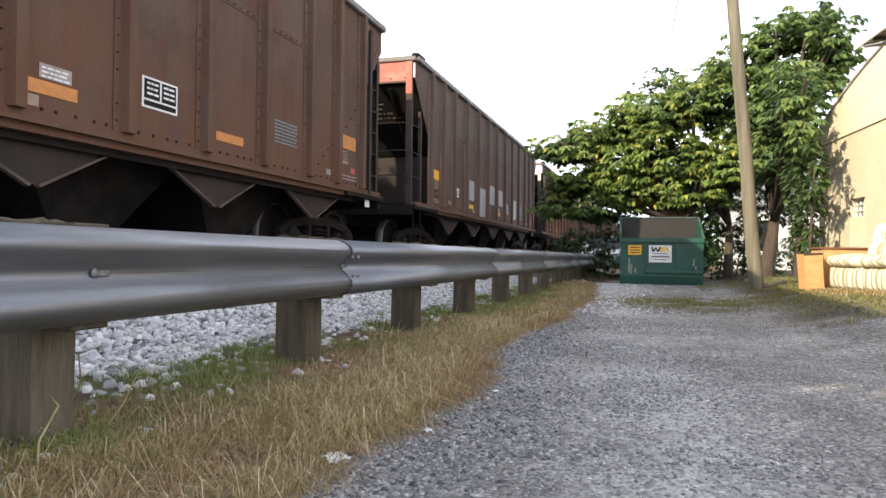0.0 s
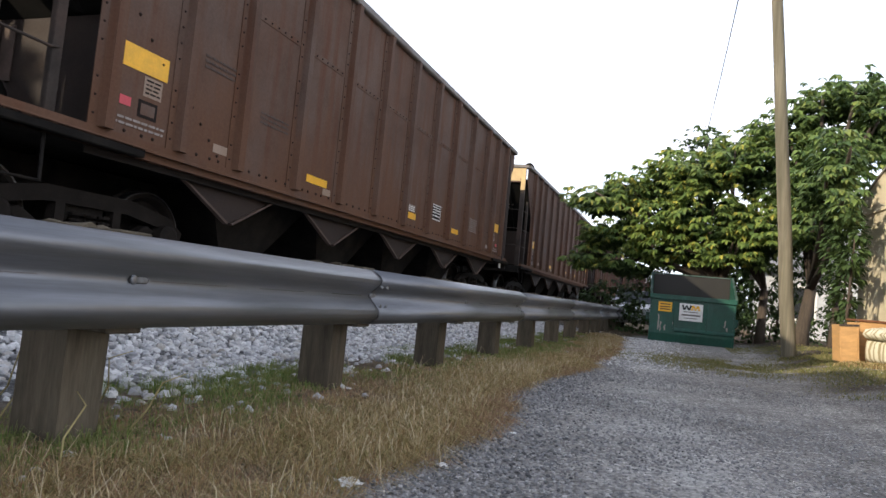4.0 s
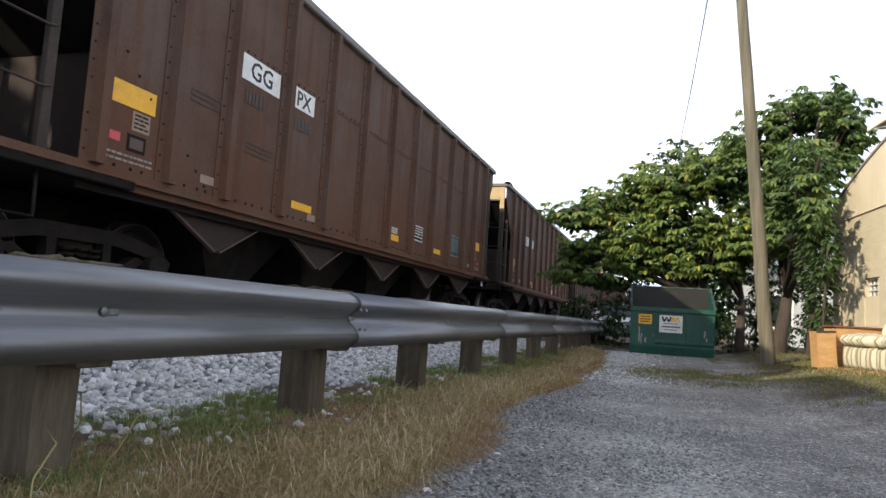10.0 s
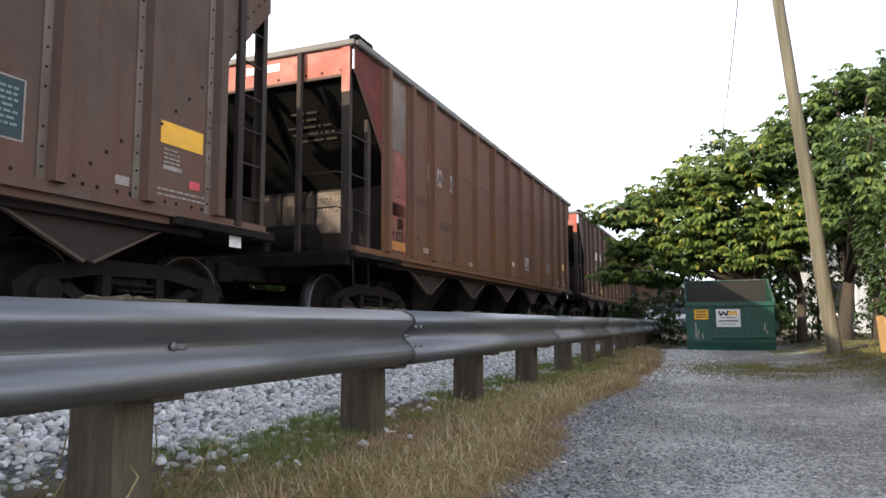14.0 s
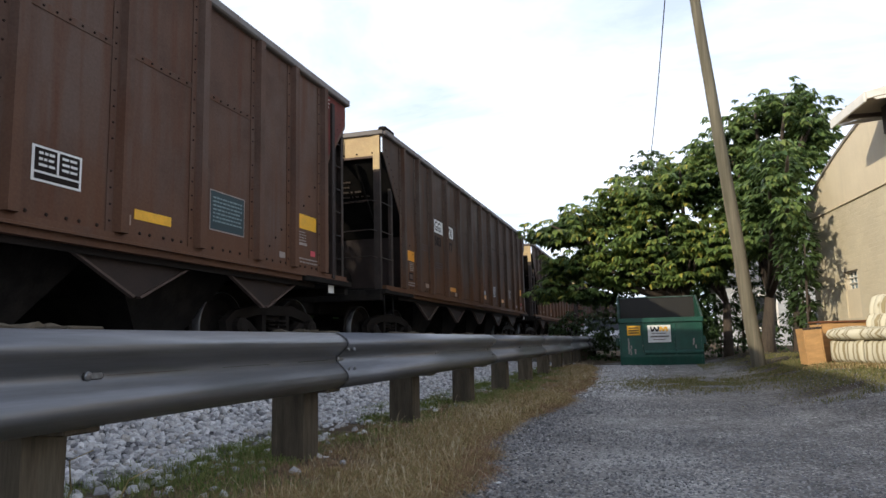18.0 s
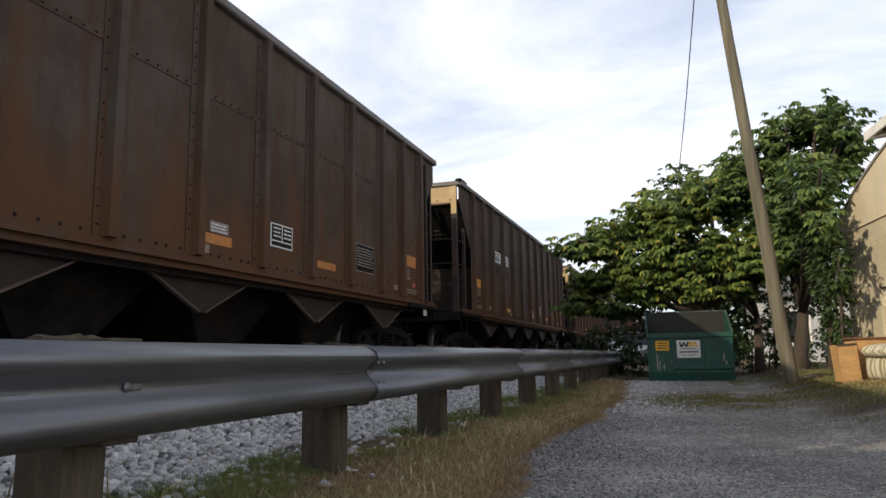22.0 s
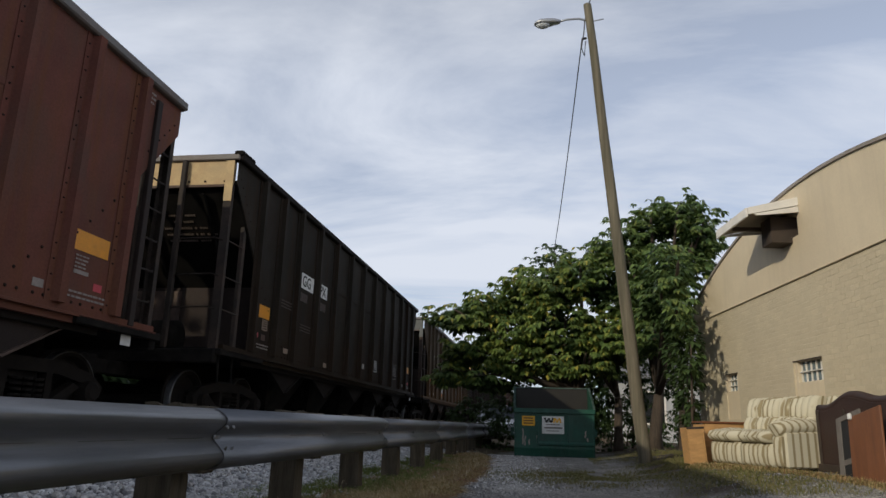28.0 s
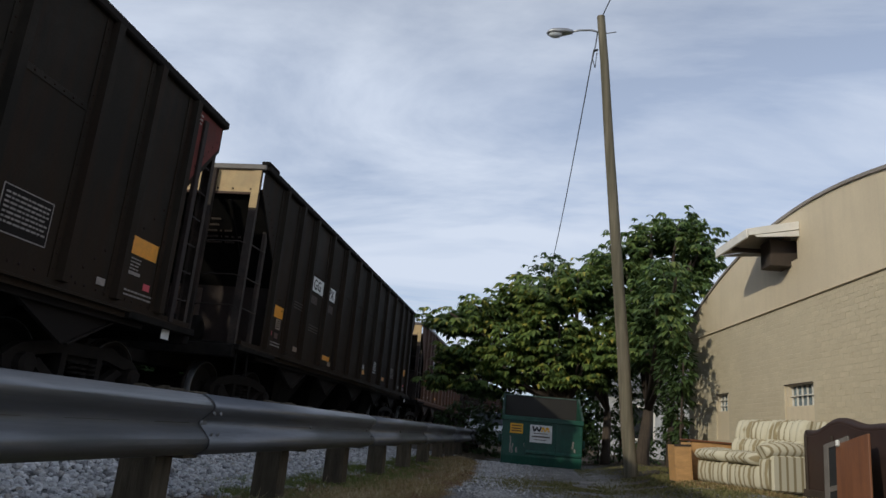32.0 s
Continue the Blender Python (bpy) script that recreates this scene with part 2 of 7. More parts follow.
M["old_pink"] = mat("old_pink", (0.27, 0.105, 0.085), 0.75, vary=0.35, scale=3, bump=0.05, other=(0.15, 0.075, 0.055), other_scale=2.5, other_amount=0.9, spec=0.1)
M["post_iron"] = mat("post_iron", (0.046, 0.038, 0.033), 0.75, vary=0.35, scale=3, fine=40, bump=0.08, other=(0.075, 0.052, 0.042), other_scale=2.0, other_amount=0.7, rand=0.15, spec=0.15)
# slope sheets: the shade between the cars is put into this near-black base
M["slope_shade"] = mat("slope_shade", (0.010, 0.0095, 0.009), 0.9, vary=0.35, scale=3, fine=50, other=(0.015, 0.0125, 0.011), other_scale=1.5, spec=0.06)
M["gusset_edge"] = mat("gusset_edge", (0.10, 0.072, 0.060), 0.75, vary=0.3, spec=0.2)
# recessed plates: brown darkened by the shade they stand in
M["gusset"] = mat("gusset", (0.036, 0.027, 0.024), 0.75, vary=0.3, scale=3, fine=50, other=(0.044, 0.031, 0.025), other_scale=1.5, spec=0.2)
M["amber"] = mat("amber", (0.74, 0.31, 0.02), 0.45, vary=0.15, scale=9, bump=0.03)
M["stencil_faint"] = mat("stencil_faint", (0.070, 0.048, 0.040), 0.7, vary=0.3, bump=0.02)
M["rust_rib"] = mat("rust_rib", (0.092, 0.050, 0.034), 0.7, vary=0.35, scale=2.2, fine=50, bump=0.15, other=(0.115, 0.088, 0.070), other_scale=1.0, other_amount=0.7, rand=0.15)
M["flange"] = mat("flange", (0.165, 0.130, 0.108), 0.65, vary=0.3, scale=2.5, fine=50, bump=0.12, other=(0.10, 0.066, 0.048), other_scale=1.6, other_amount=0.8)
M["rivet"] = mat("rivet", (0.028, 0.018, 0.014), 0.75, vary=0.3, spec=0.15)
M["chord"] = mat("chord", (0.17, 0.155, 0.145), 0.6, vary=0.3, scale=3, fine=40, other=(0.10, 0.062, 0.048), other_scale=1.5)
# underframe: the shade beneath the cars is put into this near-black base
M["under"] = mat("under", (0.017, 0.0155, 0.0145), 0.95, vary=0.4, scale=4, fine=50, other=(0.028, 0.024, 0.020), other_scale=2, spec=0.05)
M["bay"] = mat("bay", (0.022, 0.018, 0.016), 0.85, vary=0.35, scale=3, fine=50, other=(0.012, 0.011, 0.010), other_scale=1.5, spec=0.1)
M["steel_worn"] = mat("steel_worn", (0.15, 0.15, 0.152), 0.42, metal=0.8, vary=0.25, bump=0.05)
M["wheel"] = mat("wheel", (0.018, 0.015, 0.013), 0.8, vary=0.4, spec=0.1)
M["end_peach"] = mat("end_peach", (0.50, 0.365, 0.185), 0.65, vary=0.25, scale=3, other=(0.42, 0.27, 0.13), other_scale=2.0)
M["end_red"] = mat("end_red", (0.42, 0.10, 0.065), 0.6, vary=0.25, scale=3, other=(0.48, 0.24, 0.19), other_scale=1.8)
M["end_white"] = mat("end_white", (0.62, 0.57, 0.50), 0.65, vary=0.25, scale=3, other=(0.40, 0.30, 0.24), other_scale=2.0)
M["end_dark"] = mat("end_dark", (0.13, 0.135, 0.13), 0.65, vary=0.25, scale=3)
M["yellow"] = mat("yellow", (0.80, 0.43, 0.02), 0.45, vary=0.15, scale=9, bump=0.03)
M["orange_dull"] = mat("orange_dull", (0.50, 0.20, 0.05), 0.6, vary=0.25, scale=9, bump=0.03)
M["white_paint"] = mat("white_paint", (0.72, 0.72, 0.70), 0.6, vary=0.15, scale=8, bump=0.03)
M["faded_white"] = mat("faded_white", (0.30, 0.26, 0.235), 0.7, vary=0.3, scale=8, bump=0.03)
M["tan_patch"] = mat("tan_patch", (0.30, 0.22, 0.165), 0.7, vary=0.2, scale=8, bump=0.03)
M["grey_patch"] = mat("grey_patch", (0.36, 0.355, 0.35), 0.65, vary=0.12, scale=3, bump=0.03, other=(0.30, 0.27, 0.25), other_scale=3)
M["black_paint"] = mat("black_paint", (0.02, 0.02, 0.02), 0.6, vary=0.3, bump=0.03)
M["stencil_dark"] = mat("stencil_dark", (0.022, 0.017, 0.015), 0.8, vary=0.3, bump=0.02, spec=0.1)
M["teal"] = mat("teal", (0.022, 0.044, 0.052), 0.6, vary=0.25, scale=5, bump=0.02)
M["teal_line"] = mat("teal_line", (0.17, 0.24, 0.25), 0.6, vary=0.2, bump=0.02)
M["pink"] = mat("pink", (0.55, 0.08, 0.10), 0.6, vary=0.2, bump=0.02)
M["graffiti_white"] = mat("graffiti_white", (0.62, 0.64, 0.64), 0.5, vary=0.15, bump=0.02)
M["graffiti_black"] = mat("graffiti_black", (0.014, 0.015, 0.017), 0.45, vary=0.3, bump=0.02)
M["galv"] = mat("galv", (0.205, 0.212, 0.232), 0.40, metal=0.62, vary=0.18, scale=7, fine=60, bump=0.05, other=(0.135, 0.141, 0.146), other_scale=5.0, other_amount=0.7, stretch=(2.0, 0.12, 2.0), spec=0.45)
M["post_steel"] = mat("post_steel", (0.17, 0.175, 0.18), 0.55, metal=0.4, vary=0.3, scale=30, bump=0.1)
M["dirt_line"] = mat("dirt_line", (0.085, 0.08, 0.075), 0.8, vary=0.4, scale=3, bump=0.0)
M["post_wood"] = mat("post_wood", (0.116, 0.096, 0.069), 0.9, vary=0.45, scale=5, fine=30, bump=0.6, dist=0.01, other=(0.072, 0.066, 0.048), other_scale=3, stretch=(3, 3, 0.35), rand=0.2, spec=0.15)
M["dump_green"] = mat("dump_green", (0.011, 0.072, 0.048), 0.45, vary=0.35, scale=3, fine=40, bump=0.12, other=(0.02, 0.06, 0.045), other_scale=2, streak=(0.06, 0.12, 0.10), streak_amount=0.25)
M["dump_edge"] = mat("dump_edge", (0.05, 0.09, 0.075), 0.5, vary=0.4, scale=8, other=(0.15, 0.17, 0.16), other_scale=4, other_amount=0.6)
M["dump_dark"] = mat("dump_dark", (0.022, 0.020, 0.017), 0.6, vary=0.3, scale=4)
M["pole_wood"] = mat("pole_wood", (0.172, 0.152, 0.112), 0.9, vary=0.40, scale=3, fine=20, bump=0.6, dist=0.01, other=(0.10, 0.092, 0.064), other_scale=2.5, other_amount=0.8, stretch=(3, 3, 0.2), spec=0.1)
M["lamp_grey"] = mat("lamp_grey", (0.42, 0.43, 0.45), 0.4, metal=0.6, vary=0.1)
M["lamp_glass"] = mat("lamp_glass", (0.55, 0.58, 0.60), 0.15, vary=0.05, bump=0.0, spec=0.7)
M["wire"] = mat("wire", (0.03, 0.03, 0.032), 0.6, vary=0.1, bump=0)
M["wall_cream"] = mat("wall_cream", (0.56, 0.485, 0.345), 0.85, vary=0.10, scale=1.5, fine=34, bump=0.55, other=(0.49, 0.42, 0.30), other_scale=0.9, rand=0.03, island=0.03)
M["wall_plaster"] = mat("wall_plaster", (0.65, 0.555, 0.40), 0.8, vary=0.08, scale=1.2, fine=30, bump=0.12, other=(0.57, 0.485, 0.35), other_scale=0.7, streak=(0.53, 0.45, 0.33), streak_amount=0.35)
M["mortar"] = mat("mortar", (0.545, 0.475, 0.345), 0.9, vary=0.08, fine=60, bump=0.3)
M["roof_edge"] = mat("roof_edge", (0.28, 0.25, 0.22), 0.7, vary=0.2)
M["white_trim"] = mat("white_trim", (0.75, 0.72, 0.66), 0.6, vary=0.12, scale=4, bump=0.08)
M["soffit"] = mat("soffit", (0.22, 0.19, 0.15), 0.8, vary=0.2, stretch=(6, 1, 1))
M["dark_wood"] = mat("dark_wood", (0.06, 0.045, 0.035), 0.8, vary=0.3)
M["glass_block"] = mat("glass_block", (0.17, 0.23, 0.26), 0.12, vary=0.2, scale=20, bump=0.2, spec=0.6, rand=0.3)
M["couch"] = mat("couch", (0.55, 0.51, 0.41), 0.95, vary=0.12, scale=8, fine=120, bump=0.25, spec=0.1)
M["oak"] = mat("oak", (0.52, 0.30, 0.12), 0.55, vary=0.2, scale=4, fine=30, bump=0.08, stretch=(1, 1, 4))
M["walnut"] = mat("walnut", (0.19, 0.078, 0.036), 0.5, vary=0.3, scale=3, fine=25, bump=0.06, stretch=(5, 5, 0.5))
M["brown_leather"] = mat("brown_leather", (0.045, 0.026, 0.022), 0.55, vary=0.3, scale=6, bump=0.25)
M["grey_panel"] = mat("grey_panel", (0.16, 0.145, 0.13), 0.6, vary=0.2)
M["bark"] = mat("bark", (0.075, 0.058, 0.045), 0.9, vary=0.4, scale=6, fine=30, bump=0.6, dist=0.02, stretch=(3, 3, 0.5))
M["leaf"] = two_tone("leaf", [(0.072, 0.120, 0.038), (0.118, 0.180, 0.049), (0.162, 0.232, 0.058), (0.21, 0.285, 0.068), (0.29, 0.35, 0.085), (0.095, 0.148, 0.045), (0.14, 0.205, 0.054), (0.50, 0.43, 0.08)], 0.42, 0.32, 0.45)
M["leaf_mid"] = two_tone("leaf_mid", [(0.070, 0.122, 0.045), (0.105, 0.170, 0.056), (0.150, 0.220, 0.066), (0.195, 0.270, 0.075), (0.090, 0.145, 0.052), (0.27, 0.31, 0.08)], 0.42, 0.30, 0.45)
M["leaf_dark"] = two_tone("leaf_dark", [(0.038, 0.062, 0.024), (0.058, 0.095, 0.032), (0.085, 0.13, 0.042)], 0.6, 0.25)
# darker copy of the leaf tones, holding the shade inside the crowns
M["leaf_inner_shade"] = two_tone("leaf_inner_shade", [(0.045, 0.076, 0.028), (0.068, 0.108, 0.036), (0.095, 0.142, 0.045)], 0.55, 0.28)
M["grass_dry"] = two_tone("grass_dry", [(0.38, 0.250, 0.125), (0.50, 0.375, 0.20), (0.28, 0.19, 0.092), (0.58, 0.48, 0.26), (0.27, 0.235, 0.095), (0.20, 0.19, 0.07), (0.32, 0.19, 0.10), (0.23, 0.215, 0.085)], 0.9, 0.25, 0.1)
M["grass_russet"] = two_tone("grass_russet", [(0.30, 0.14, 0.09), (0.36, 0.25, 0.14), (0.22, 0.11, 0.08), (0.40, 0.32, 0.18), (0.26, 0.19, 0.10), (0.30, 0.17, 0.11), (0.20, 0.18, 0.08)], 0.9, 0.2, 0.1)
M["stem_pale"] = two_tone("stem_pale", [(0.54, 0.43, 0.26), (0.66, 0.57, 0.39), (0.44, 0.31, 0.17)], 0.9, 0.2, 0.1)
M["thatch"] = two_tone("thatch", [(0.30, 0.20, 0.12), (0.40, 0.31, 0.20), (0.34, 0.16, 0.10), (0.22, 0.16, 0.10), (0.52, 0.44, 0.29), (0.40, 0.23, 0.14), (0.25, 0.235, 0.11)], 0.95, 0.1, 0.05)
M["grass_green"] = two_tone("grass_green", [(0.11, 0.17, 0.045), (0.16, 0.22, 0.06), (0.21, 0.25, 0.08), (0.30, 0.29, 0.12), (0.13, 0.19, 0.05)], 0.9, 0.2, 0.1)
M["lot_green"] = two_tone("lot_green", [(0.13, 0.145, 0.050), (0.19, 0.18, 0.075), (0.27, 0.235, 0.115), (0.11, 0.13, 0.042)], 0.9, 0.2, 0.1)
M["ballast"] = two_tone("ballast", [(0.44, 0.44, 0.45), (0.66, 0.66, 0.66), (0.30, 0.30, 0.31), (0.76, 0.75, 0.74), (0.16, 0.16, 0.165), (0.55, 0.54, 0.53), (0.38, 0.35, 0.31)], 0.85)
M["pebble"] = two_tone("pebble", [(0.16, 0.16, 0.165), (0.26, 0.26, 0.265), (0.19, 0.185, 0.18), (0.45, 0.44, 0.43), (0.12, 0.12, 0.125), (0.34, 0.33, 0.32)], 0.85)
M["dark_stone"] = two_tone("dark_stone", [(0.07, 0.07, 0.073), (0.12, 0.12, 0.125), (0.20, 0.20, 0.205), (0.09, 0.088, 0.085), (0.34, 0.33, 0.33), (0.15, 0.148, 0.145)], 0.85)
M["paper"] = mat("paper", (0.72, 0.72, 0.72), 0.7, vary=0.08, bump=0.1)
M["siding"] = mat("siding", (0.42, 0.43, 0.44), 0.7, vary=0.1, scale=2)
M["roof_grey"] = mat("roof_grey", (0.20, 0.20, 0.21), 0.8, vary=0.2)
M["car_white"] = mat("car_white", (0.68, 0.69, 0.71), 0.3, vary=0.05, bump=0, spec=0.6)
M["dark_glass"] = mat("dark_glass", (0.02, 0.022, 0.025), 0.08, vary=0.05, bump=0, spec=0.8)
M["rubber"] = mat("rubber", (0.02, 0.02, 0.02), 0.85, vary=0.2)


# ---- mesh helpers ----
def mesh_of(bm, name, material=None):
    me = bpy.data.meshes.new(name)
    bm.to_mesh(me)
    bm.free()
    if material:
        me.materials.append(M[material])
    return me


def part(name, bm, material, parent, label=""):
    """One mesh object under a thing or a part; bm may be a bmesh or a mesh that several pieces share."""
    me = bm if isinstance(bm, bpy.types.Mesh) else mesh_of(bm, name, material)
    ob = new(name, me)
    ob.parent = parent
    if material and (len(me.materials) == 0 or me.materials[0] != M[material]):
        if len(me.materials) == 0:
            me.materials.append(M[material])
        ob.material_slots[0].link = "OBJECT"
        ob.material_slots[0].material = M[material]
    if label:
        ob["label"] = label
    return ob


def box(bm, x0, x1, y0, y1, z0, z1):
    v = [bm.verts.new(p) for p in ((x0, y0, z0), (x1, y0, z0), (x1, y1, z0), (x0, y1, z0), (x0, y0, z1), (x1, y0, z1), (x1, y1, z1), (x0, y1, z1))]
    for f in ((3, 2, 1, 0), (4, 5, 6, 7), (0, 1, 5, 4), (1, 2, 6, 5), (2, 3, 7, 6), (3, 0, 4, 7)):
        bm.faces.new([v[i] for i in f])
    return v


def box_bm(x0, x1, y0, y1, z0, z1, bevel=0.0, seg=1):
    bm = bmesh.new()
    box(bm, x0, x1, y0, y1, z0, z1)
    if bevel:
        bmesh.ops.bevel(bm, geom=bm.edges[:], offset=bevel, segments=seg, affect="EDGES", profile=0.5)
    return bm


def prism(bm, pts, axis, a, b):
    """A closed outline pts (two coordinates) pushed from a to b along axis: x: (y, z), y: (x, z), z: (x, y)."""
    def at(p, c):
        return {"x": (c, p[0], p[1]), "y": (p[0], c, p[1]), "z": (p[0], p[1], c)}[axis]
    lo, hi = [bm.verts.new(at(p, a)) for p in pts], [bm.verts.new(at(p, b)) for p in pts]
    n = len(pts)
    bm.faces.new(lo)
    bm.faces.new(hi[::-1])
    for i in range(n):
        bm.faces.new((lo[i], hi[i], hi[(i + 1) % n], lo[(i + 1) % n]))


def prism_bm(pts, axis, a, b, bevel=0.0):
    bm = bmesh.new()
    prism(bm, pts, axis, a, b)
    bmesh.ops.recalc_face_normals(bm, faces=bm.faces[:])
    if bevel:
        bmesh.ops.bevel(bm, geom=bm.edges[:], offset=bevel, segments=1, affect="EDGES", profile=0.5)
    return bm


def tube(bm, path, radii, sides=8, cap=True):
    """A round bar along a path of points."""
    rings = []
    for i, p in enumerate(path):
        p = Vector(p)
        d = (Vector(path[min(i + 1, len(path) - 1)]) - Vector(path[max(i - 1, 0)])).normalized()
        u = d.orthogonal().normalized() if abs(d.z) < 0.99 else Vector((1, 0, 0))
        if abs(d.z) < 0.99:
            u = d.cross(Vector((0, 0, 1))).normalized()
        w = d.cross(u).normalized()
        r = radii[i] if isinstance(radii, (list, tuple)) else radii
        rings.append([bm.verts.new(p + (u * math.cos(a) + w * math.sin(a)) * r) for a in (2 * math.pi * k / sides for k in range(sides))])
    for a, b in zip(rings, rings[1:]):
        for k in range(sides):
            f = bm.faces.new((a[k], a[(k + 1) % sides], b[(k + 1) % sides], b[k]))
            f.smooth = True
    if cap:
        bm.faces.new(rings[0][::-1])
        bm.faces.new(rings[-1])


def tube_bm(path, radii, sides=8):
    bm = bmesh.new()
    tube(bm, path, radii, sides)
    bmesh.ops.recalc_face_normals(bm, faces=bm.faces[:])
    return bm


def lathe(bm, prof, centre, axis="x", sides=24):
    """Spin (radius, offset) points round an axis through centre."""
    rings = []
    for r, o in prof:
        ring = []
        for k in range(sides):
            a = 2 * math.pi * k / sides
            c, s = r * math.cos(a), r * math.sin(a)
            p = {"x": (o, c, s), "y": (c, o, s), "z": (c, s, o)}[axis]
            ring.append(bm.verts.new(Vector(centre) + Vector(p)))
        rings.append(ring)
    for a, b in zip(rings, rings[1:]):
        for k in range(sides):
            bm.faces.new((a[k], a[(k + 1) % sides], b[(k + 1) % sides], b[k]))
    bm.faces.new(rings[0][::-1])
    bm.faces.new(rings[-1])


def thing(name, label, category, group="", kind=""):
    return tagged(new(name), label, category, group, kind)


FONT_CACHE = {}


def letters(text, size):
    """A flat mesh of the words, in x and y, from its lower left corner."""
    key = (text, size)
    if key not in FONT_CACHE:
        cu = bpy.data.curves.new("lettering", "FONT")
        cu.body, cu.size, cu.extrude, cu.resolution_u, cu.offset = text, size, 0.001, 2, size * 0.014
        ob = new("lettering", cu)
        dg = bpy.context.evaluated_depsgraph_get()
        FONT_CACHE[key] = bpy.data.meshes.new_from_object(ob.evaluated_get(dg))
        bpy.data.objects.remove(ob)
        bpy.data.curves.remove(cu)
    return FONT_CACHE[key]


# ---- the lie of the land ----
def smooth(a, b, v):
    t = min(max((v - a) / (b - a), 0.0), 1.0)
    return t * t * (3 - 2 * t)


def ground_z(x, y):
    """Flat by the guard rail, rising to the building and gently under the track's ballast."""
    z = 0.26 * smooth(0.9, 2.6, x) * smooth(4.0, 9.0, y) + 0.06 * smooth(12.0, 16.0, y) * (1 - smooth(0.9, 2.6, x))
    z += 0.02 * smooth(-1.2, -2.4, x)
    z += 0.34 * smooth(-2.9, -4.5, x) * (1 - smooth(-9.0, -11.0, x))
    return z


# ---- ground ----
def ground_material():
    """Worn asphalt with loose stone, giving way to dry earth along the rail and ballast dirt by the track."""
    m = bpy.data.materials.new("ground")
    m.use_nodes = True
    n, l = m.node_tree.nodes, m.node_tree.links
    b = n["Principled BSDF"]
    b.inputs["Specular IOR Level"].default_value = 0.1
    tc = n.new("ShaderNodeTexCoord")
    sep = n.new("ShaderNodeSeparateXYZ")
    l.new(tc.outputs["Object"], sep.inputs[0])

    def noise_tex(sc, detail=6.0, rough_=0.6):
        t = n.new("ShaderNodeTexNoise")
        t.inputs["Scale"].default_value, t.inputs["Detail"].default_value, t.inputs["Roughness"].default_value = sc, detail, rough_
        l.new(tc.outputs["Object"], t.inputs["Vector"])
        return t.outputs["Fac"]

    def ramp(src, stops):
        r = n.new("ShaderNodeValToRGB")
        e = r.color_ramp.elements
        while len(e) < len(stops):
            e.new(0.5)
        for i, (p, c) in enumerate(stops):
            c = c if isinstance(c, tuple) else (c, c, c)
            e[i].position, e[i].color = p, (*c, 1)
        l.new(src, r.inputs["Fac"])
        return r.outputs["Color"]

    def mix(kind, fac, a, bb):
        x = n.new("ShaderNodeMix"); x.data_type = "RGBA"; x.blend_type = kind
        for key, v in (("Factor", fac), ("A", a), ("B", bb)):
            if isinstance(v, (int, float)):
                x.inputs[key].default_value = v
            else:
                l.new(v, x.inputs[key])
        return x.outputs["Result"]

    def math_(op, a, bb):
        x = n.new("ShaderNodeMath"); x.operation = op
        for i, v in enumerate((a, bb)):
            if isinstance(v, (int, float)):
                x.inputs[i].default_value = v
            else:
                l.new(v, x.inputs[i])
        return x.outputs[0]
    vor = n.new("ShaderNodeTexVoronoi"); vor.inputs["Scale"].default_value = 72.0
    l.new(tc.outputs["Object"], vor.inputs["Vector"])
    asphalt = mix("MULTIPLY", 1.0, ramp(noise_tex(2.2), [(0.28, (0.200, 0.191, 0.180)), (0.5, (0.292, 0.279, 0.263)), (0.74, (0.41, 0.393, 0.370))]),
                  ramp(vor.outputs["Color"], [(0.10, 0.48), (0.45, 0.92), (0.8, 1.30), (0.95, 2.3)]))
    asphalt = mix("MULTIPLY", 1.0, asphalt, ramp(noise_tex(0.45, 3.0), [(0.35, 0.74), (0.65, 1.20)]))
    cob = n.new("ShaderNodeTexVoronoi"); cob.inputs["Scale"].default_value = 24.0
    l.new(tc.outputs["Object"], cob.inputs["Vector"])
    asphalt = mix("MULTIPLY", 1.0, asphalt, ramp(cob.outputs["Color"], [(0.15, 0.86), (0.5, 1.0), (0.9, 1.16)]))
    asphalt = mix("MULTIPLY", 1.0, asphalt, ramp(noise_tex(9.0, 8.0, 0.75), [(0.34, 0.78), (0.50, 1.0), (0.68, 1.16)]))
    # the pale wheel track that bends towards the dumpster
    lane = math_("ADD", math_("ADD", sep.outputs["X"], math_("MULTIPLY", sep.outputs["Y"], 0.085)), math_("MULTIPLY", math_("SUBTRACT", noise_tex(1.7, 5.0), 0.5), 0.7))
    worn = math_("ABSOLUTE", math_("SUBTRACT", lane, 0.27), 0.0)
    dusty = mix("MULTIPLY", 1.0, ramp(vor.outputs["Color"], [(0.12, (0.34, 0.335, 0.322)), (0.9, (0.62, 0.61, 0.585))]), ramp(noise_tex(30.0), [(0.3, 0.75), (0.7, 1.15)]))
    asphalt = mix("MIX", math_("MULTIPLY", ramp(worn, [(0.04, 0.85), (0.45, 0.0)]), ramp(noise_tex(3.0), [(0.35, 0.2), (0.6, 1.0)])), asphalt, dusty)
    earth = mix("MULTIPLY", 1.0, ramp(noise_tex(5.0), [(0.3, (0.095, 0.072, 0.048)), (0.55, (0.16, 0.122, 0.08)), (0.78, (0.30, 0.245, 0.165))]),
                ramp(noise_tex(55.0), [(0.3, 0.7), (0.7, 1.2)]))
    stone = ramp(vor.outputs["Color"], [(0.1, (0.05, 0.05, 0.052)), (0.6, (0.13, 0.13, 0.132)), (0.95, (0.32, 0.32, 0.32))])
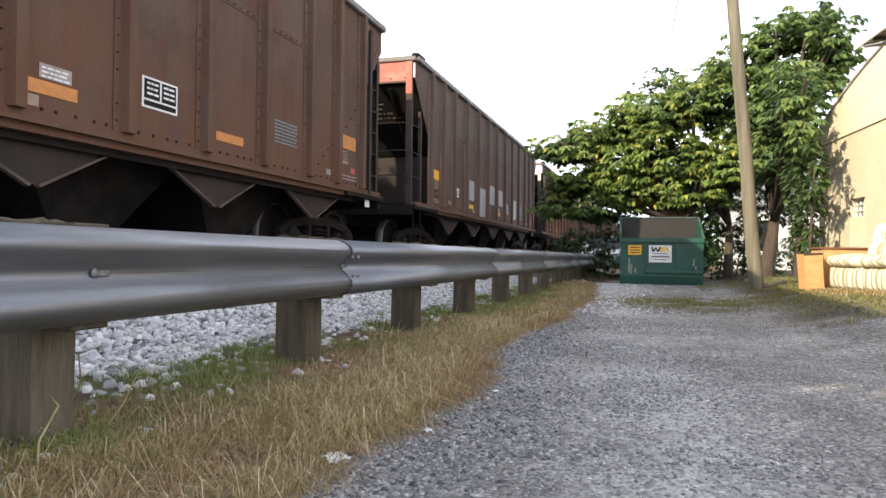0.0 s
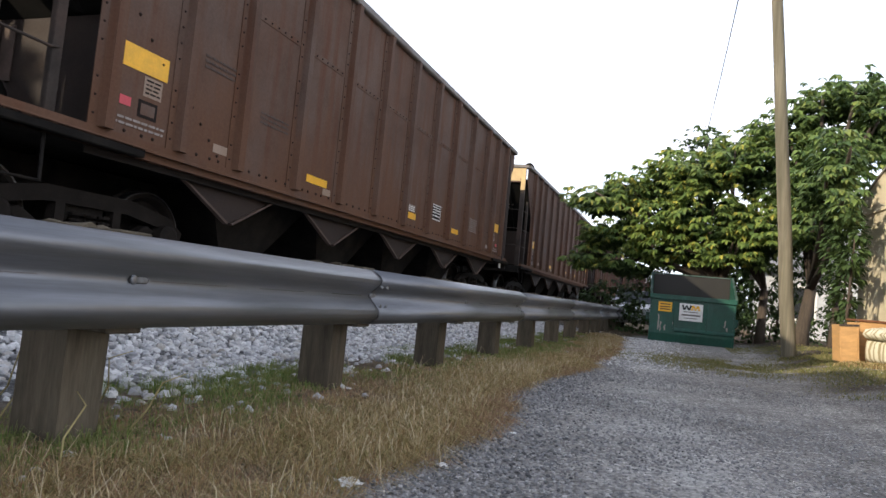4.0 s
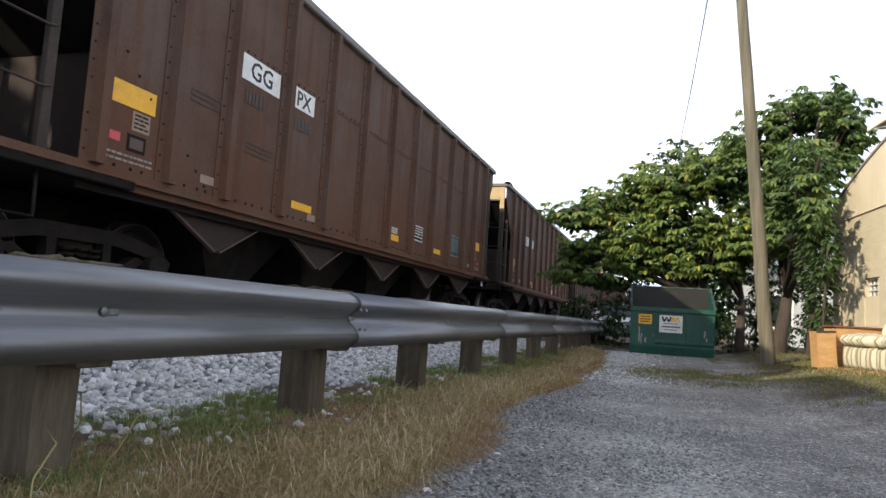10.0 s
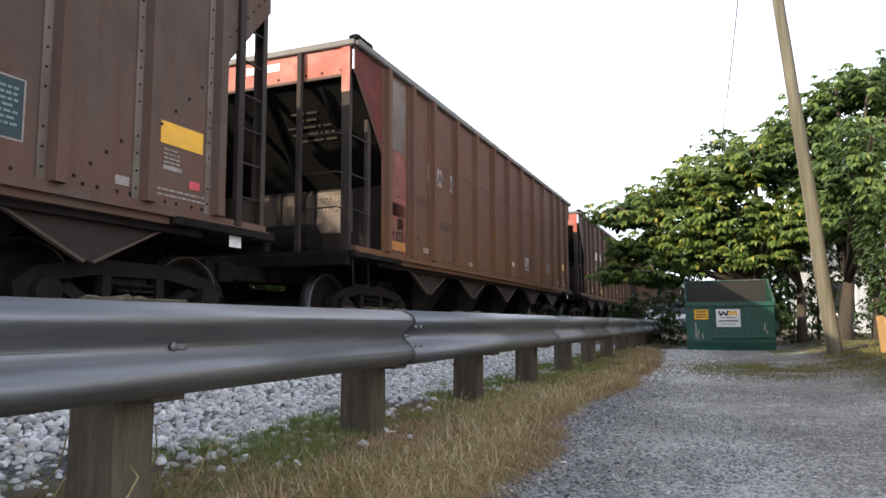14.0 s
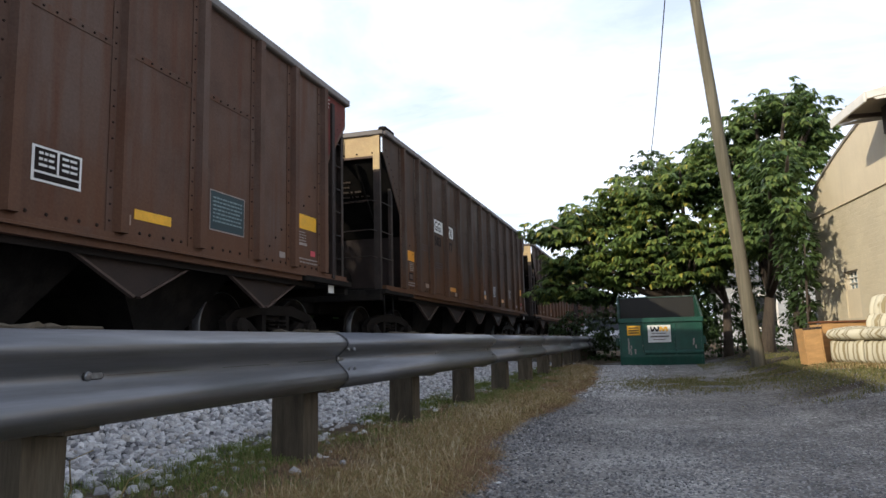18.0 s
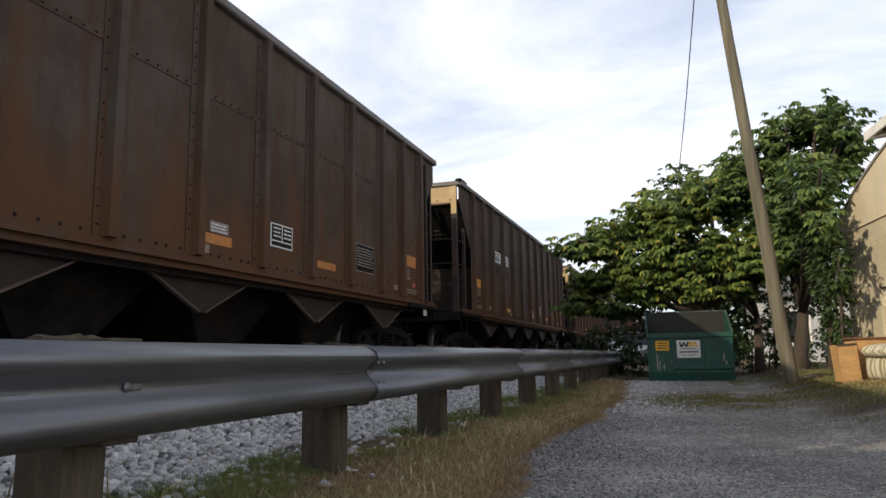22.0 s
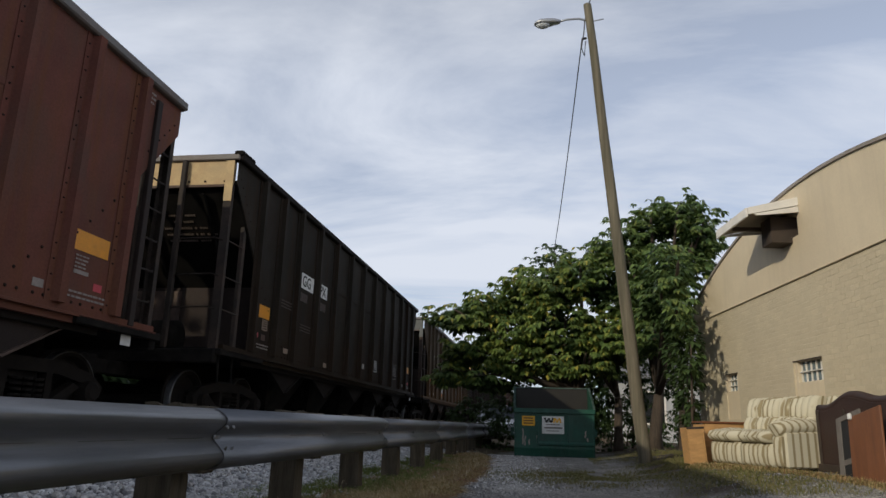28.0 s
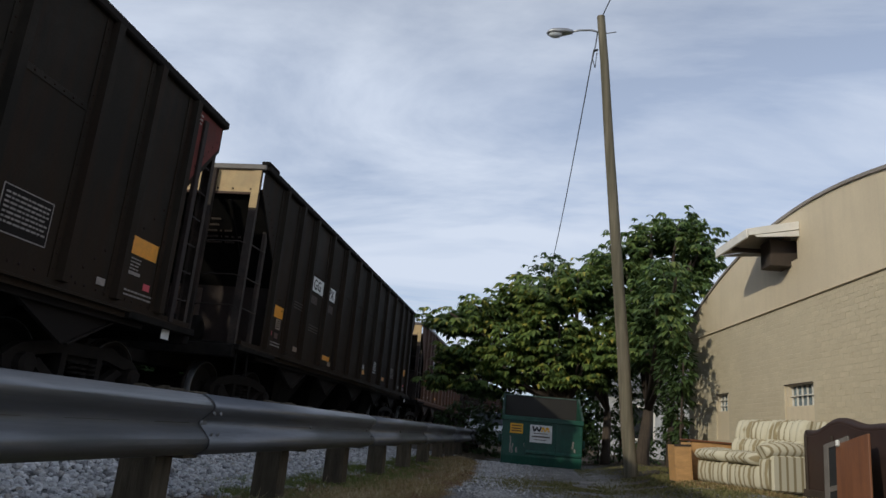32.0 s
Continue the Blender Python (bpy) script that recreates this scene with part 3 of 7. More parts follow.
    wob = math_("MULTIPLY", math_("SUBTRACT", noise_tex(1.1, 5.0), 0.5), 1.3)
    xw = math_("ADD", sep.outputs["X"], wob)
    col = mix("MIX", ramp(math_("ADD", math_("MULTIPLY", xw, 0.5), 1.02), [(0.40, 0.0), (0.52, 1.0)]), earth, asphalt)
    col = mix("MIX", ramp(math_("ADD", math_("MULTIPLY", xw, -0.5), -0.85), [(0.38, 0.0), (0.62, 1.0)]), col, stone)
    # trodden earth along the building and round the pole
    yard = math_("MINIMUM", math_("ADD", math_("SUBTRACT", sep.outputs["X"], 1.15), wob), math_("ADD", math_("SUBTRACT", sep.outputs["Y"], 7.6), wob))
    col = mix("MIX", math_("MULTIPLY", ramp(yard, [(0.0, 0.0), (0.5, 1.0)]), 0.85), col, mix("MULTIPLY", 1.0, earth, ramp(noise_tex(1.3, 4.0), [(0.3, 0.42), (0.7, 0.62)])))
    far = ramp(math_("ADD", math_("MULTIPLY", sep.outputs["Y"], 0.02), 0.0), [(0.37, 0.0), (0.42, 1.0)])
    col = mix("MIX", far, col, earth)
    l.new(col, b.inputs["Base Color"])
    b.inputs["Roughness"].default_value = 0.92
    bp = n.new("ShaderNodeBump"); bp.inputs["Strength"].default_value, bp.inputs["Distance"].default_value = 0.9, 0.012
    l.new(math_("ADD", math_("MULTIPLY", vor.outputs["Distance"], -1.0), noise_tex(40.0)), bp.inputs["Height"])
    l.new(bp.outputs[0], b.inputs["Normal"])
    return m


M["ground"] = ground_material()


def ground():
    xs = [-900, -300, -80, -30, -14] + [-11 + 0.5 * i for i in range(33)] + [6, 8, 12, 30, 80, 300, 900]
    ys = [-900, -300, -60, -20, -8, -3] + [0.5 * i for i in range(-2, 50)] + [28, 34, 45, 70, 120, 300, 900]
    bm = bmesh.new()
    grid = [[bm.verts.new((x, y, ground_z(x, y) + 0.012 * noise.noise((x * 0.9, y * 0.9, 0)))) for y in ys] for x in xs]
    for i in range(len(xs) - 1):
        for j in range(len(ys) - 1):
            bm.faces.new((grid[i][j], grid[i + 1][j], grid[i + 1][j + 1], grid[i][j + 1])).smooth = True
    ob = new("ground", mesh_of(bm, "ground", "ground"))
    tagged(ob, "worn grey asphalt lot with gravel and dry earth verge", "ground", kind="structure")


ground()

# ---- track ----
RAIL_Z = 0.52
TURN = math.degrees(math.atan(0.0033))


def track_x(y):
    return -5.945 - 0.0033 * (y - 10)


def railway_track():
    tr = thing("railway_track", "rusty steel rails on wooden sleepers in pale ballast", "railway track", kind="structure")
    prof = [(-0.07, 0), (0.07, 0), (0.07, 0.012), (0.012, 0.03), (0.012, 0.12), (0.036, 0.132), (0.036, 0.165), (-0.036, 0.165), (-0.036, 0.132), (-0.012, 0.12), (-0.012, 0.03), (-0.07, 0.012)]
    for s in (-1, 1):
        ob = part("rail", prism_bm([(s * 0.755 + p, q + RAIL_Z - 0.165) for p, q in prof], "y", -40, 140), "wheel", tr)
        ob.matrix_basis = pose(track_x(0), 0, 0, 0, 0, TURN)
    tie = mesh_of(box_bm(-1.3, 1.3, -0.11, 0.11, RAIL_Z - 0.32, RAIL_Z - 0.168, 0.01), "sleeper", "post_wood")
    for i in range(60):
        y = -6 + 0.55 * i
        part("sleeper", tie, "post_wood", tr).matrix_basis = pose(track_x(y), y, 0, 0, 0, TURN)


railway_track()

# ---- guard rail ----
RAIL_X, J0, BAY = -1.835, 3.82, 1.905
W_PROF = [(0.0, 0.156), (0.012, 0.150), (0.040, 0.138), (0.070, 0.118), (0.083, 0.098), (0.078, 0.076), (0.048, 0.046), (0.020, 0.020), (0.014, 0.0),
          (0.020, -0.020), (0.048, -0.046), (0.078, -0.080), (0.083, -0.105), (0.072, -0.128), (0.044, -0.150), (0.014, -0.164), (0.0, -0.170)]


def w_beam(y0, y1, grow=0.0, drop=None, steps=1):
    bm = bmesh.new()
    rows = []
    for i in range(steps + 1):
        y = y0 + (y1 - y0) * i / steps
        dx, dz = drop(y) if drop else (0, 0)
        outer = [bm.verts.new((RAIL_X + px + grow + dx, y, 0.604 + pz * (1 + grow * 4) + dz)) for px, pz in W_PROF]
        inner = [bm.verts.new((RAIL_X + px + grow - 0.004 + dx, y, 0.604 + pz * (1 + grow * 4) + dz)) for px, pz in W_PROF]
        rows.append(outer + inner[::-1])
    for a, b in zip(rows, rows[1:]):
        for k in range(len(a)):
            f = bm.faces.new((a[k], a[(k + 1) % len(a)], b[(k + 1) % len(a)], b[k]))
            f.smooth = True
    bm.faces.new(rows[0]); bm.faces.new(rows[-1][::-1])
    bmesh.ops.recalc_face_normals(bm, faces=bm.faces[:])
    return bm


def guard_rail():
    g = thing("guard_rail", "galvanised steel W-beam guard rail on weathered timber posts", "guard rail", kind="structure")
    ends = [J0 + 3.81 * k for k in range(-2, 5)]
    for i, (a, b) in enumerate(zip(ends, ends[1:])):
        part("beam", w_beam(a - 0.02, b + 0.14, 0.0 if i % 2 else 0.0045), "galv", g)
    def lap_seam():
        bm = bmesh.new()
        lines = [[bm.verts.new((RAIL_X + px + 0.0062, y, 0.604 + pz * 1.02)) for px, pz in W_PROF] for y in (-0.0295, -0.0205)]
        for k in range(len(W_PROF) - 1):
            bm.faces.new((lines[0][k], lines[0][k + 1], lines[1][k + 1], lines[1][k]))
        return bm
    seam = mesh_of(lap_seam(), "lap_seam", "black_paint")
    for b in ends[1:]:
        part("lap_seam", seam, "black_paint", g, "dark gap where two beams lap").location.y = b
    rng = random.Random(15)
    for a, b in zip(ends, ends[1:]):
        bm, y = bmesh.new(), a + 0.2
        while y < b - 0.2:
            w = rng.uniform(0.15, 0.7)
            box(bm, RAIL_X + 0.0186, RAIL_X + 0.0196, y, min(y + w, b - 0.15), 0.6015, 0.6015 + rng.uniform(0.0015, 0.004))
            y += w + rng.uniform(0.02, 0.5)
        part("dirt_streak", bm, "dirt_line", g, "dark dirt line along the valley of the beam")
    last = ends[-1]
    part("end_beam", w_beam(last - 0.02, last + 7.6, 0.0045, lambda y: (-0.9 * smooth(last, last + 7.6, y) ** 2, -0.42 * smooth(last + 1.0, last + 7.6, y)), 12), "galv", g, "turned-down end section")
    bolt = bmesh.new()
    lathe(bolt, [(0.0175, 0.0), (0.0165, 0.004), (0.011, 0.007), (0.004, 0.008)], (0, 0, 0), "x", 10)
    bolt = mesh_of(bolt, "bolt", "galv")
    slot = mesh_of(prism_bm([(-0.040, -0.013), (0.040, -0.013), (0.050, 0), (0.040, 0.013), (-0.040, 0.013), (-0.046, 0)], "x", 0, 0.003), "bolt_slot", "black_paint")
    washer = mesh_of(prism_bm([(-0.020, -0.010), (0.038, -0.010), (0.044, 0), (0.038, 0.010), (-0.020, 0.010)], "x", 0, 0.002), "washer", "post_steel")
    for i in range(-3, 12):
        y = J0 + BAY * i
        joint = i % 2 == 0
        part("post_slot", slot, "black_paint", g).matrix_basis = pose(RAIL_X + 0.0175, y, 0.604)
        part("washer", washer, "post_steel", g).matrix_basis = pose(RAIL_X + 0.0207, y, 0.6045)
        part("post_bolt", bolt, "galv", g).matrix_basis = pose(RAIL_X + 0.019, y - 0.022, 0.604)
        if joint and i < 11:
            for dy in (0.03, 0.11):
                for dz in (0.060, -0.060):
                    part("splice_bolt", bolt, "galv", g).matrix_basis = pose(RAIL_X + 0.066, y + dy - 0.01, 0.604 + dz, 0, 25 if dz < 0 else -25, 0)
    rng = random.Random(5)
    for i in range(-3, 11):
        y = J0 + BAY * i
        bm = bmesh.new()
        box(bm, -2.215, -2.005, y - 0.09, y + 0.09, -0.45, 0.775)
        bmesh.ops.subdivide_edges(bm, edges=bm.edges[:], cuts=3, use_grid_fill=True)
        for v in bm.verts:
            v.co += Vector((rng.uniform(-1, 1), rng.uniform(-1, 1), 0)) * 0.0035
            if v.co.z > 0.7:
                v.co.z += rng.uniform(-0.012, 0.02)
        part("post", bm, "post_wood", g)
        bm = box_bm(-2.003, -1.852, y - 0.075, y + 0.085, 0.412, 0.772, 0.006)
        part("blockout", bm, "post_wood", g)


guard_rail()

# ---- hopper cars ----
PITCH, CAR_L, HALF = 15.62, 14.0, 1.57
RIBS = (0.9, 1.75, 2.6, 3.7, 4.8, 5.9, 7.0, 8.1, 9.2, 10.3, 11.4, 12.25, 13.1)
BAYS = (2.85, 5.08, 7.37, 9.68, 11.9)
SHARED = {}


def shared(key, make, material):
    if key not in SHARED:
        SHARED[key] = mesh_of(make(), key, material)
    return SHARED[key]


def side_sheet_bm(side):
    pts = [(0.03, 4.16), (CAR_L - 0.03, 4.16), (CAR_L - 0.03, 3.76), (13.12, 2.70), (13.12, 1.25), (0.88, 1.25), (0.88, 2.70), (0.03, 3.76)]
    x = side * (HALF - 0.075)
    bm = prism_bm(pts, "x", x - side * 0.012, x)
    return bm


def rib_bm():
    """A pressed hat rib with its flange, standing on the sheet."""
    bm = bmesh.new()
    prism(bm, [(0.0, -0.012), (0.0, 0.150), (0.012, 0.150), (0.012, 0.135), (0.080, 0.115), (0.080, 0.018), (0.012, -0.002), (0.012, -0.012)], "z", 1.26, 4.13)
    bmesh.ops.recalc_face_normals(bm, faces=bm.faces[:])
    return bm


def rivets_bm():
    """Rows of rivet heads down each rib flange, along the sill, the seam and the slope lines."""
    verts, faces = [], []

    def head(y, z, r=0.015, x=HALF - 0.075):
        b = len(verts)
        for k in range(6):
            a = math.pi * k / 3
            verts.append((x + 0.0, y + r * math.cos(a), z + r * math.sin(a)))
        for k in range(6):
            a = math.pi * k / 3
            verts.append((x + 0.011, y + 0.55 * r * math.cos(a), z + 0.55 * r * math.sin(a)))
        for k in range(6):
            faces.append((b + k, b + (k + 1) % 6, b + 6 + (k + 1) % 6, b + 6 + k))
        faces.append(tuple(b + 6 + k for k in range(6)))
    for y in RIBS:
        for i in range(18):
            if (i * 7 + int(y * 10)) % 5 or i > 14:
                head(y - 0.048, 1.36 + i * 0.155, 0.0125, HALF - 0.064)
    y = 1.0
    while y < 13.1:
        head(y, 1.30, 0.019)
        y += 0.19 if int(y * 7) % 3 else 0.13
    for a, b in zip(RIBS[2:], RIBS[3:11]):
        for i in range(7):
            head(a + 0.16 + i * (b - a - 0.3) / 6.2, 3.055, 0.013, HALF - 0.067)
    for i in range(9):
        t = i / 8
        head(0.14 + 0.72 * t, 3.86 - 0.88 * t, 0.014)
        head(13.86 - 0.72 * t, 3.86 - 0.88 * t, 0.014)
    for i in range(4):
        head(1.05 + 0.16 * i, 2.52 - 0.17 * i, 0.019)
        head(12.95 - 0.16 * i, 2.52 - 0.17 * i, 0.019)
        head(1.95 + 0.14 * i, 1.74 - 0.13 * i, 0.019)
        head(12.05 - 0.14 * i, 1.74 - 0.13 * i, 0.019)
    me = bpy.data.meshes.new("rivets")
    me.from_pydata(verts, [], faces)
    me.materials.append(M["rivet"])
    return me


def gusset_bm():
    """The inverted triangle between two hopper mouths, with a raised flange along its lower edges."""
    return prism_bm([(-0.86, 1.12), (0.86, 1.12), (0.05, 0.71), (-0.05, 0.71)], "x", HALF - 0.24, HALF - 0.225)


def gusset_edge_bm():
    return prism_bm([(0.90, 1.12), (0.86, 1.12), (0.03, 0.705), (0.05, 0.685)], "x", HALF - 0.24, HALF - 0.19)


def hopper_bm():
    bm = bmesh.new()
    top = [bm.verts.new(p) for p in ((-1.0, -1.0, 1.16), (1.0, -1.0, 1.16), (1.0, 1.0, 1.16), (-1.0, 1.0, 1.16))]
    low = [bm.verts.new(p) for p in ((-0.7, -0.32, 0.30), (0.7, -0.32, 0.30), (0.7, 0.32, 0.30), (-0.7, 0.32, 0.30))]
    bm.faces.new(low)
    bm.faces.new(top[::-1])
    for i in range(4):
        bm.faces.new((top[i], top[(i + 1) % 4], low[(i + 1) % 4], low[i]))
    bmesh.ops.recalc_face_normals(bm, faces=bm.faces[:])
    return bm


def side_frame_bm():
    """Cast truck side frame with its window openings."""
    bm = bmesh.new()
    x0, x1 = 0.98, 1.08
    top = [(-1.15, 0.52), (-0.95, 0.66), (-0.45, 0.76), (0.45, 0.76), (0.95, 0.66), (1.15, 0.52), (1.12, 0.40), (0.95, 0.38), (0.85, 0.54), (0.42, 0.62), (-0.42, 0.62), (-0.85, 0.54), (-0.95, 0.38), (-1.12, 0.40)]
    prism(bm, top, "x", x0, x1)
    prism(bm, [(-0.78, 0.50), (-0.32, 0.20), (0.32, 0.20), (0.78, 0.50), (0.66, 0.54), (0.28, 0.30), (-0.28, 0.30), (-0.66, 0.54)], "x", x0, x1)
    for s in (-1, 1):
        box(bm, x0, x1, s * 0.30 - 0.045, s * 0.30 + 0.045, 0.27, 0.66)
        lathe(bm, [(0.12, x0 + 0.02), (0.12, x1 + 0.07), (0.08, x1 + 0.10)], (0, s * 0.89, 0.455), "x", 14)
    for s in (-0.14, 0.0, 0.14):
        for k in range(5):
            lathe(bm, [(0.055, 0.31 + k * 0.055), (0.062, 0.335 + k * 0.055)], (x1 + 0.0, s, 0.0), "z", 10)
    bmesh.ops.recalc_face_normals(bm, faces=bm.faces[:])
    return bm


def wheelset_bm():
    bm = bmesh.new()
    for s in (-1, 1):
        lathe(bm, [(0.10, s * 0.86), (0.13, s * 0.85), (0.16, s * 0.80), (0.36, s * 0.79), (0.40, s * 0.86), (0.452, s * 0.86), (0.457, s * 0.765), (0.485, s * 0.75), (0.485, s * 0.725), (0.40, s * 0.72), (0.37, s * 0.755), (0.16, s * 0.76), (0.12, s * 0.70)][::s], (0, 0, 0), "x", 32)
        for k in range(3):
            a = 2 * math.pi * k / 3
            lathe(bm, [(0.022, s * 0.99), (0.022, s * 1.15)], (0, 0.055 * math.cos(a), 0.055 * math.sin(a)), "x", 6)
    lathe(bm, [(0.08, -0.72), (0.08, 0.72)], (0, 0, 0), "x", 14)
    bmesh.ops.recalc_face_normals(bm, faces=bm.faces[:])
    return bm


def tread_bm():
    """The bright running band round one wheel."""
    bm = bmesh.new()
    rings = [[bm.verts.new((x, r * math.cos(2 * math.pi * i / 40), r * math.sin(2 * math.pi * i / 40))) for i in range(40)] for x, r in ((0.862, 0.440), (0.862, 0.452), (0.855, 0.4575), (0.768, 0.4590))]
    for p, q in zip(rings, rings[1:]):
        for i in range(40):
            bm.faces.new((p[i], p[(i + 1) % 40], q[(i + 1) % 40], q[i])).smooth = True
    bmesh.ops.recalc_face_normals(bm, faces=bm.faces[:])
    return bm


def coupler_bm():
    bm = bmesh.new()
    box(bm, -0.10, 0.10, -0.62, 0.3, 0.78, 0.98)
    prism(bm, [(-0.17, -0.60), (0.12, -0.60), (0.17, -0.70), (0.10, -0.86), (0.02, -0.88), (0.0, -0.74), (-0.10, -0.80), (-0.17, -0.76)], "z", 0.74, 1.02)
    bmesh.ops.recalc_face_normals(bm, faces=bm.faces[:])
    bmesh.ops.bevel(bm, geom=bm.edges[:], offset=0.012, segments=1, affect="EDGES")
    return bm


def brake_wheel_bm():
    bm = bmesh.new()
    ring = [(0.27 * math.cos(2 * math.pi * i / 16), 0, 0.27 * math.sin(2 * math.pi * i / 16)) for i in range(17)]
    tube(bm, ring, 0.014, 6)
    for i in range(3):
        a = math.pi * i / 3
        tube(bm, [(-0.27 * math.cos(a), 0, -0.27 * math.sin(a)), (0, -0.03, 0), (0.27 * math.cos(a), 0, 0.27 * math.sin(a))], 0.011, 5)
    return bm


def slope_bm():
    """The sloping end sheet of the hopper."""
    return prism_bm([(0.040, 3.80), (0.037, 3.735), (1.145, 2.34), (1.175, 2.36)], "x", -HALF + 0.09, HALF - 0.09)


def slope_stencil_bm(seed):
    """Lines of small writing on the underside of the slope sheet."""
    bm, rng = bmesh.new(), random.Random(seed)
    for r, (a, b) in enumerate(((0.30, 0.72), (0.36, 0.66), (0.18, 0.92), (0.20, 1.0), (0.22, 0.95))):
        z = 3.36 - 0.085 * r
        x = a
        while x < b:
            w = rng.uniform(0.018, 0.032)
            y = 0.045 + (3.70 - z) * 1.09 / 1.36
            prism(bm, [(y, z), (y - 0.004, z - 0.003), (y + 0.018, z - 0.028), (y + 0.022, z - 0.025)], "x", x, x + w)
            x += w + (0.05 if rng.random() < 0.2 else 0.010)
    bmesh.ops.recalc_face_normals(bm, faces=bm.faces[:])
    return bm


def decal(name, y0, y1, z0, z1, material, parent, lift=0.003, label=""):
    """A flat painted or stuck patch on the near side sheet."""
    key = (name, round(y1 - y0, 3), round(z1 - z0, 3))
    if key not in SHARED:
        SHARED[key] = mesh_of(box_bm(0, 0.002, 0, y1 - y0, 0, z1 - z0), name, material)
    ob = part(name, SHARED[key], material, parent, label)
    ob.location = (HALF - 0.075 + lift, y0, z0)
    return ob


def words(text, size, y, z, material, parent, label="", lift=0.006):
    ob = part("lettering", letters(text, size), material, parent, label)
    ob.matrix_basis = pose(HALF - 0.075 + lift, y, z, 90, 0, 90)
    return ob


def bars(name, y0, z0, width, rows, step, material, parent, lift=0.006, seed=1):
    """Lines of writing too small to read, as bars."""
    key = (name, round(width, 3), rows, step, seed)
    if key not in SHARED:
        bm, rng = bmesh.new(), random.Random(seed)
        for i in range(rows):
            y = 0.0
            while y < width - 0.03:
                w = min(rng.uniform(0.025, 0.085), width - y)
                box(bm, 0, 0.002, y, y + w, -i * step, -i * step + step * 0.42)
                y += w + 0.013
        SHARED[key] = mesh_of(bm, name, material)
    ob = tagged(part(name, SHARED[key], material, parent), kind="stuff")
    ob.location = (HALF - 0.075 + lift, y0, z0)
    return ob


END_MARKS = {4: ("GGPX", "503595"), 12: ("GGPX", "503577"), 15: ("GGPX", "503576"), 16: ("GGPX", "503486"), 21: ("GGPX", "503484"), 18: ("GACX", "92109"), 20: ("GACX", "92083")}


def hopper_end(car, far, body, end, k):
    """One end: slope sheet, top band, posts, rungs, platform and coupler. far: turned round at the other end."""
    def place(ob):
        if far:
            ob.matrix_basis = pose(0, CAR_L, 0, 0, 0, 180) @ ob.matrix_basis
        return ob
    place(part("slope_sheet", shared("slope_sheet", slope_bm, "slope_shade"), "slope_shade", car))
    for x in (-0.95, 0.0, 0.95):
        ob = part("stiffener", shared("slope_stiffener", lambda: prism_bm([(0.10, 3.63), (0.055, 3.60), (1.06, 2.34), (1.13, 2.35)], "x", -0.02, 0.02), "slope_shade"), "slope_shade", car)
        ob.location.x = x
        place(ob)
    if not far:
        tagged(part("slope_stencil", shared("slope_stencil", lambda: slope_stencil_bm(5), "flange"), "flange", car), kind="stuff")
        # sunlight on the corner post tops, drawn as plates in the band colour
        for x in (-HALF + 0.19, HALF - 0.19):
            part("post_cap", shared("post_cap", lambda: box_bm(-0.062, 0.062, -0.012, -0.006, 3.46, 4.12), end), end, car, "sunlit top of the corner post, drawn in the band colour").location.x = x
        for x in (-HALF + 0.07, HALF - 0.07):
            part("corner_cap", shared("corner_cap", lambda: box_bm(-0.075, 0.075, -0.04, 0.42, 4.20, 4.285, 0.035, 2), "under"), "under", car).location.x = x
        for x in (-1.3, -1.0, -0.75, -0.3, 0.0, 0.3, 0.75, 1.0, 1.3):
            part("band_rivet", shared("band_rivet", lambda: box_bm(-0.016, 0.016, -0.006, 0.0, -0.016, 0.016, 0.004), "rivet"), "rivet", car).location = (x, 0.012, 3.79)
        if k in END_MARKS:
            mark, digits = END_MARKS[k]
            part("mark_plate", shared("end_mark_plate", lambda: box_bm(-0.36, 0.36, 0.008, 0.012, 3.97, 4.11), "grey_patch"), "grey_patch", car)
            for text, z, size in ((mark, 3.99, 0.13), (digits, 3.83, 0.13)):
                part("lettering", letters(text, size), "faded_white" if end == "end_red" or end == "end_dark" else "rust_rib", car).matrix_basis = pose(-0.30, 0.004, z, 90, 0, 0)
    place(part("end_panel", shared("end_panel", lambda: box_bm(-HALF + 0.13, HALF - 0.13, 0.015, 0.035, 3.74, 4.14), end), end, car))
    place(part("band_angle", shared("band_angle", lambda: box_bm(-HALF + 0.13, HALF - 0.13, 0.0, 0.038, 3.695, 3.737, 0.004), "rust_rib"), "rust_rib", car))
    place(part("end_chord", shared("end_chord", lambda: box_bm(-HALF + 0.05, HALF - 0.05, -0.03, 0.07, 4.13, 4.23, 0.015), "chord"), "chord", car))
    post = shared("corner_post", lambda: prism_bm([(-0.06, -0.05), (0.06, -0.05), (0.06, 0.02), (0.045, 0.02), (0.045, -0.035), (-0.045, -0.035), (-0.045, 0.02), (-0.06, 0.02)], "z", 1.2, 4.13), "post_iron")
    for x in (-HALF + 0.19, HALF - 0.19):
        ob = part("corner_post", post, "post_iron", car)
        ob.location = (x, 0.045, 0)
        place(ob)
    stay = shared("end_post", lambda: box_bm(-0.035, 0.035, -0.02, 0.05, 1.2, 4.13, 0.006), "post_iron")
    for x in (-0.68, 0.0, 0.68):
        ob = part("end_post", stay, "post_iron", car)
        ob.location = (x, -0.04, 0)
        place(ob)
    short = shared("ladder_post" if far else "side_post", lambda: box_bm(-0.03, 0.03, -0.045, 0.045, 1.2, 4.0 if far else 3.22, 0.006), body)
    # far-end side posts and rungs: silhouetted look put into a darker tone
    iron = "gusset" if far else "post_iron"
    for x in (-HALF + 0.14, HALF - 0.14):
        ob = part("side_post", short, iron, car)
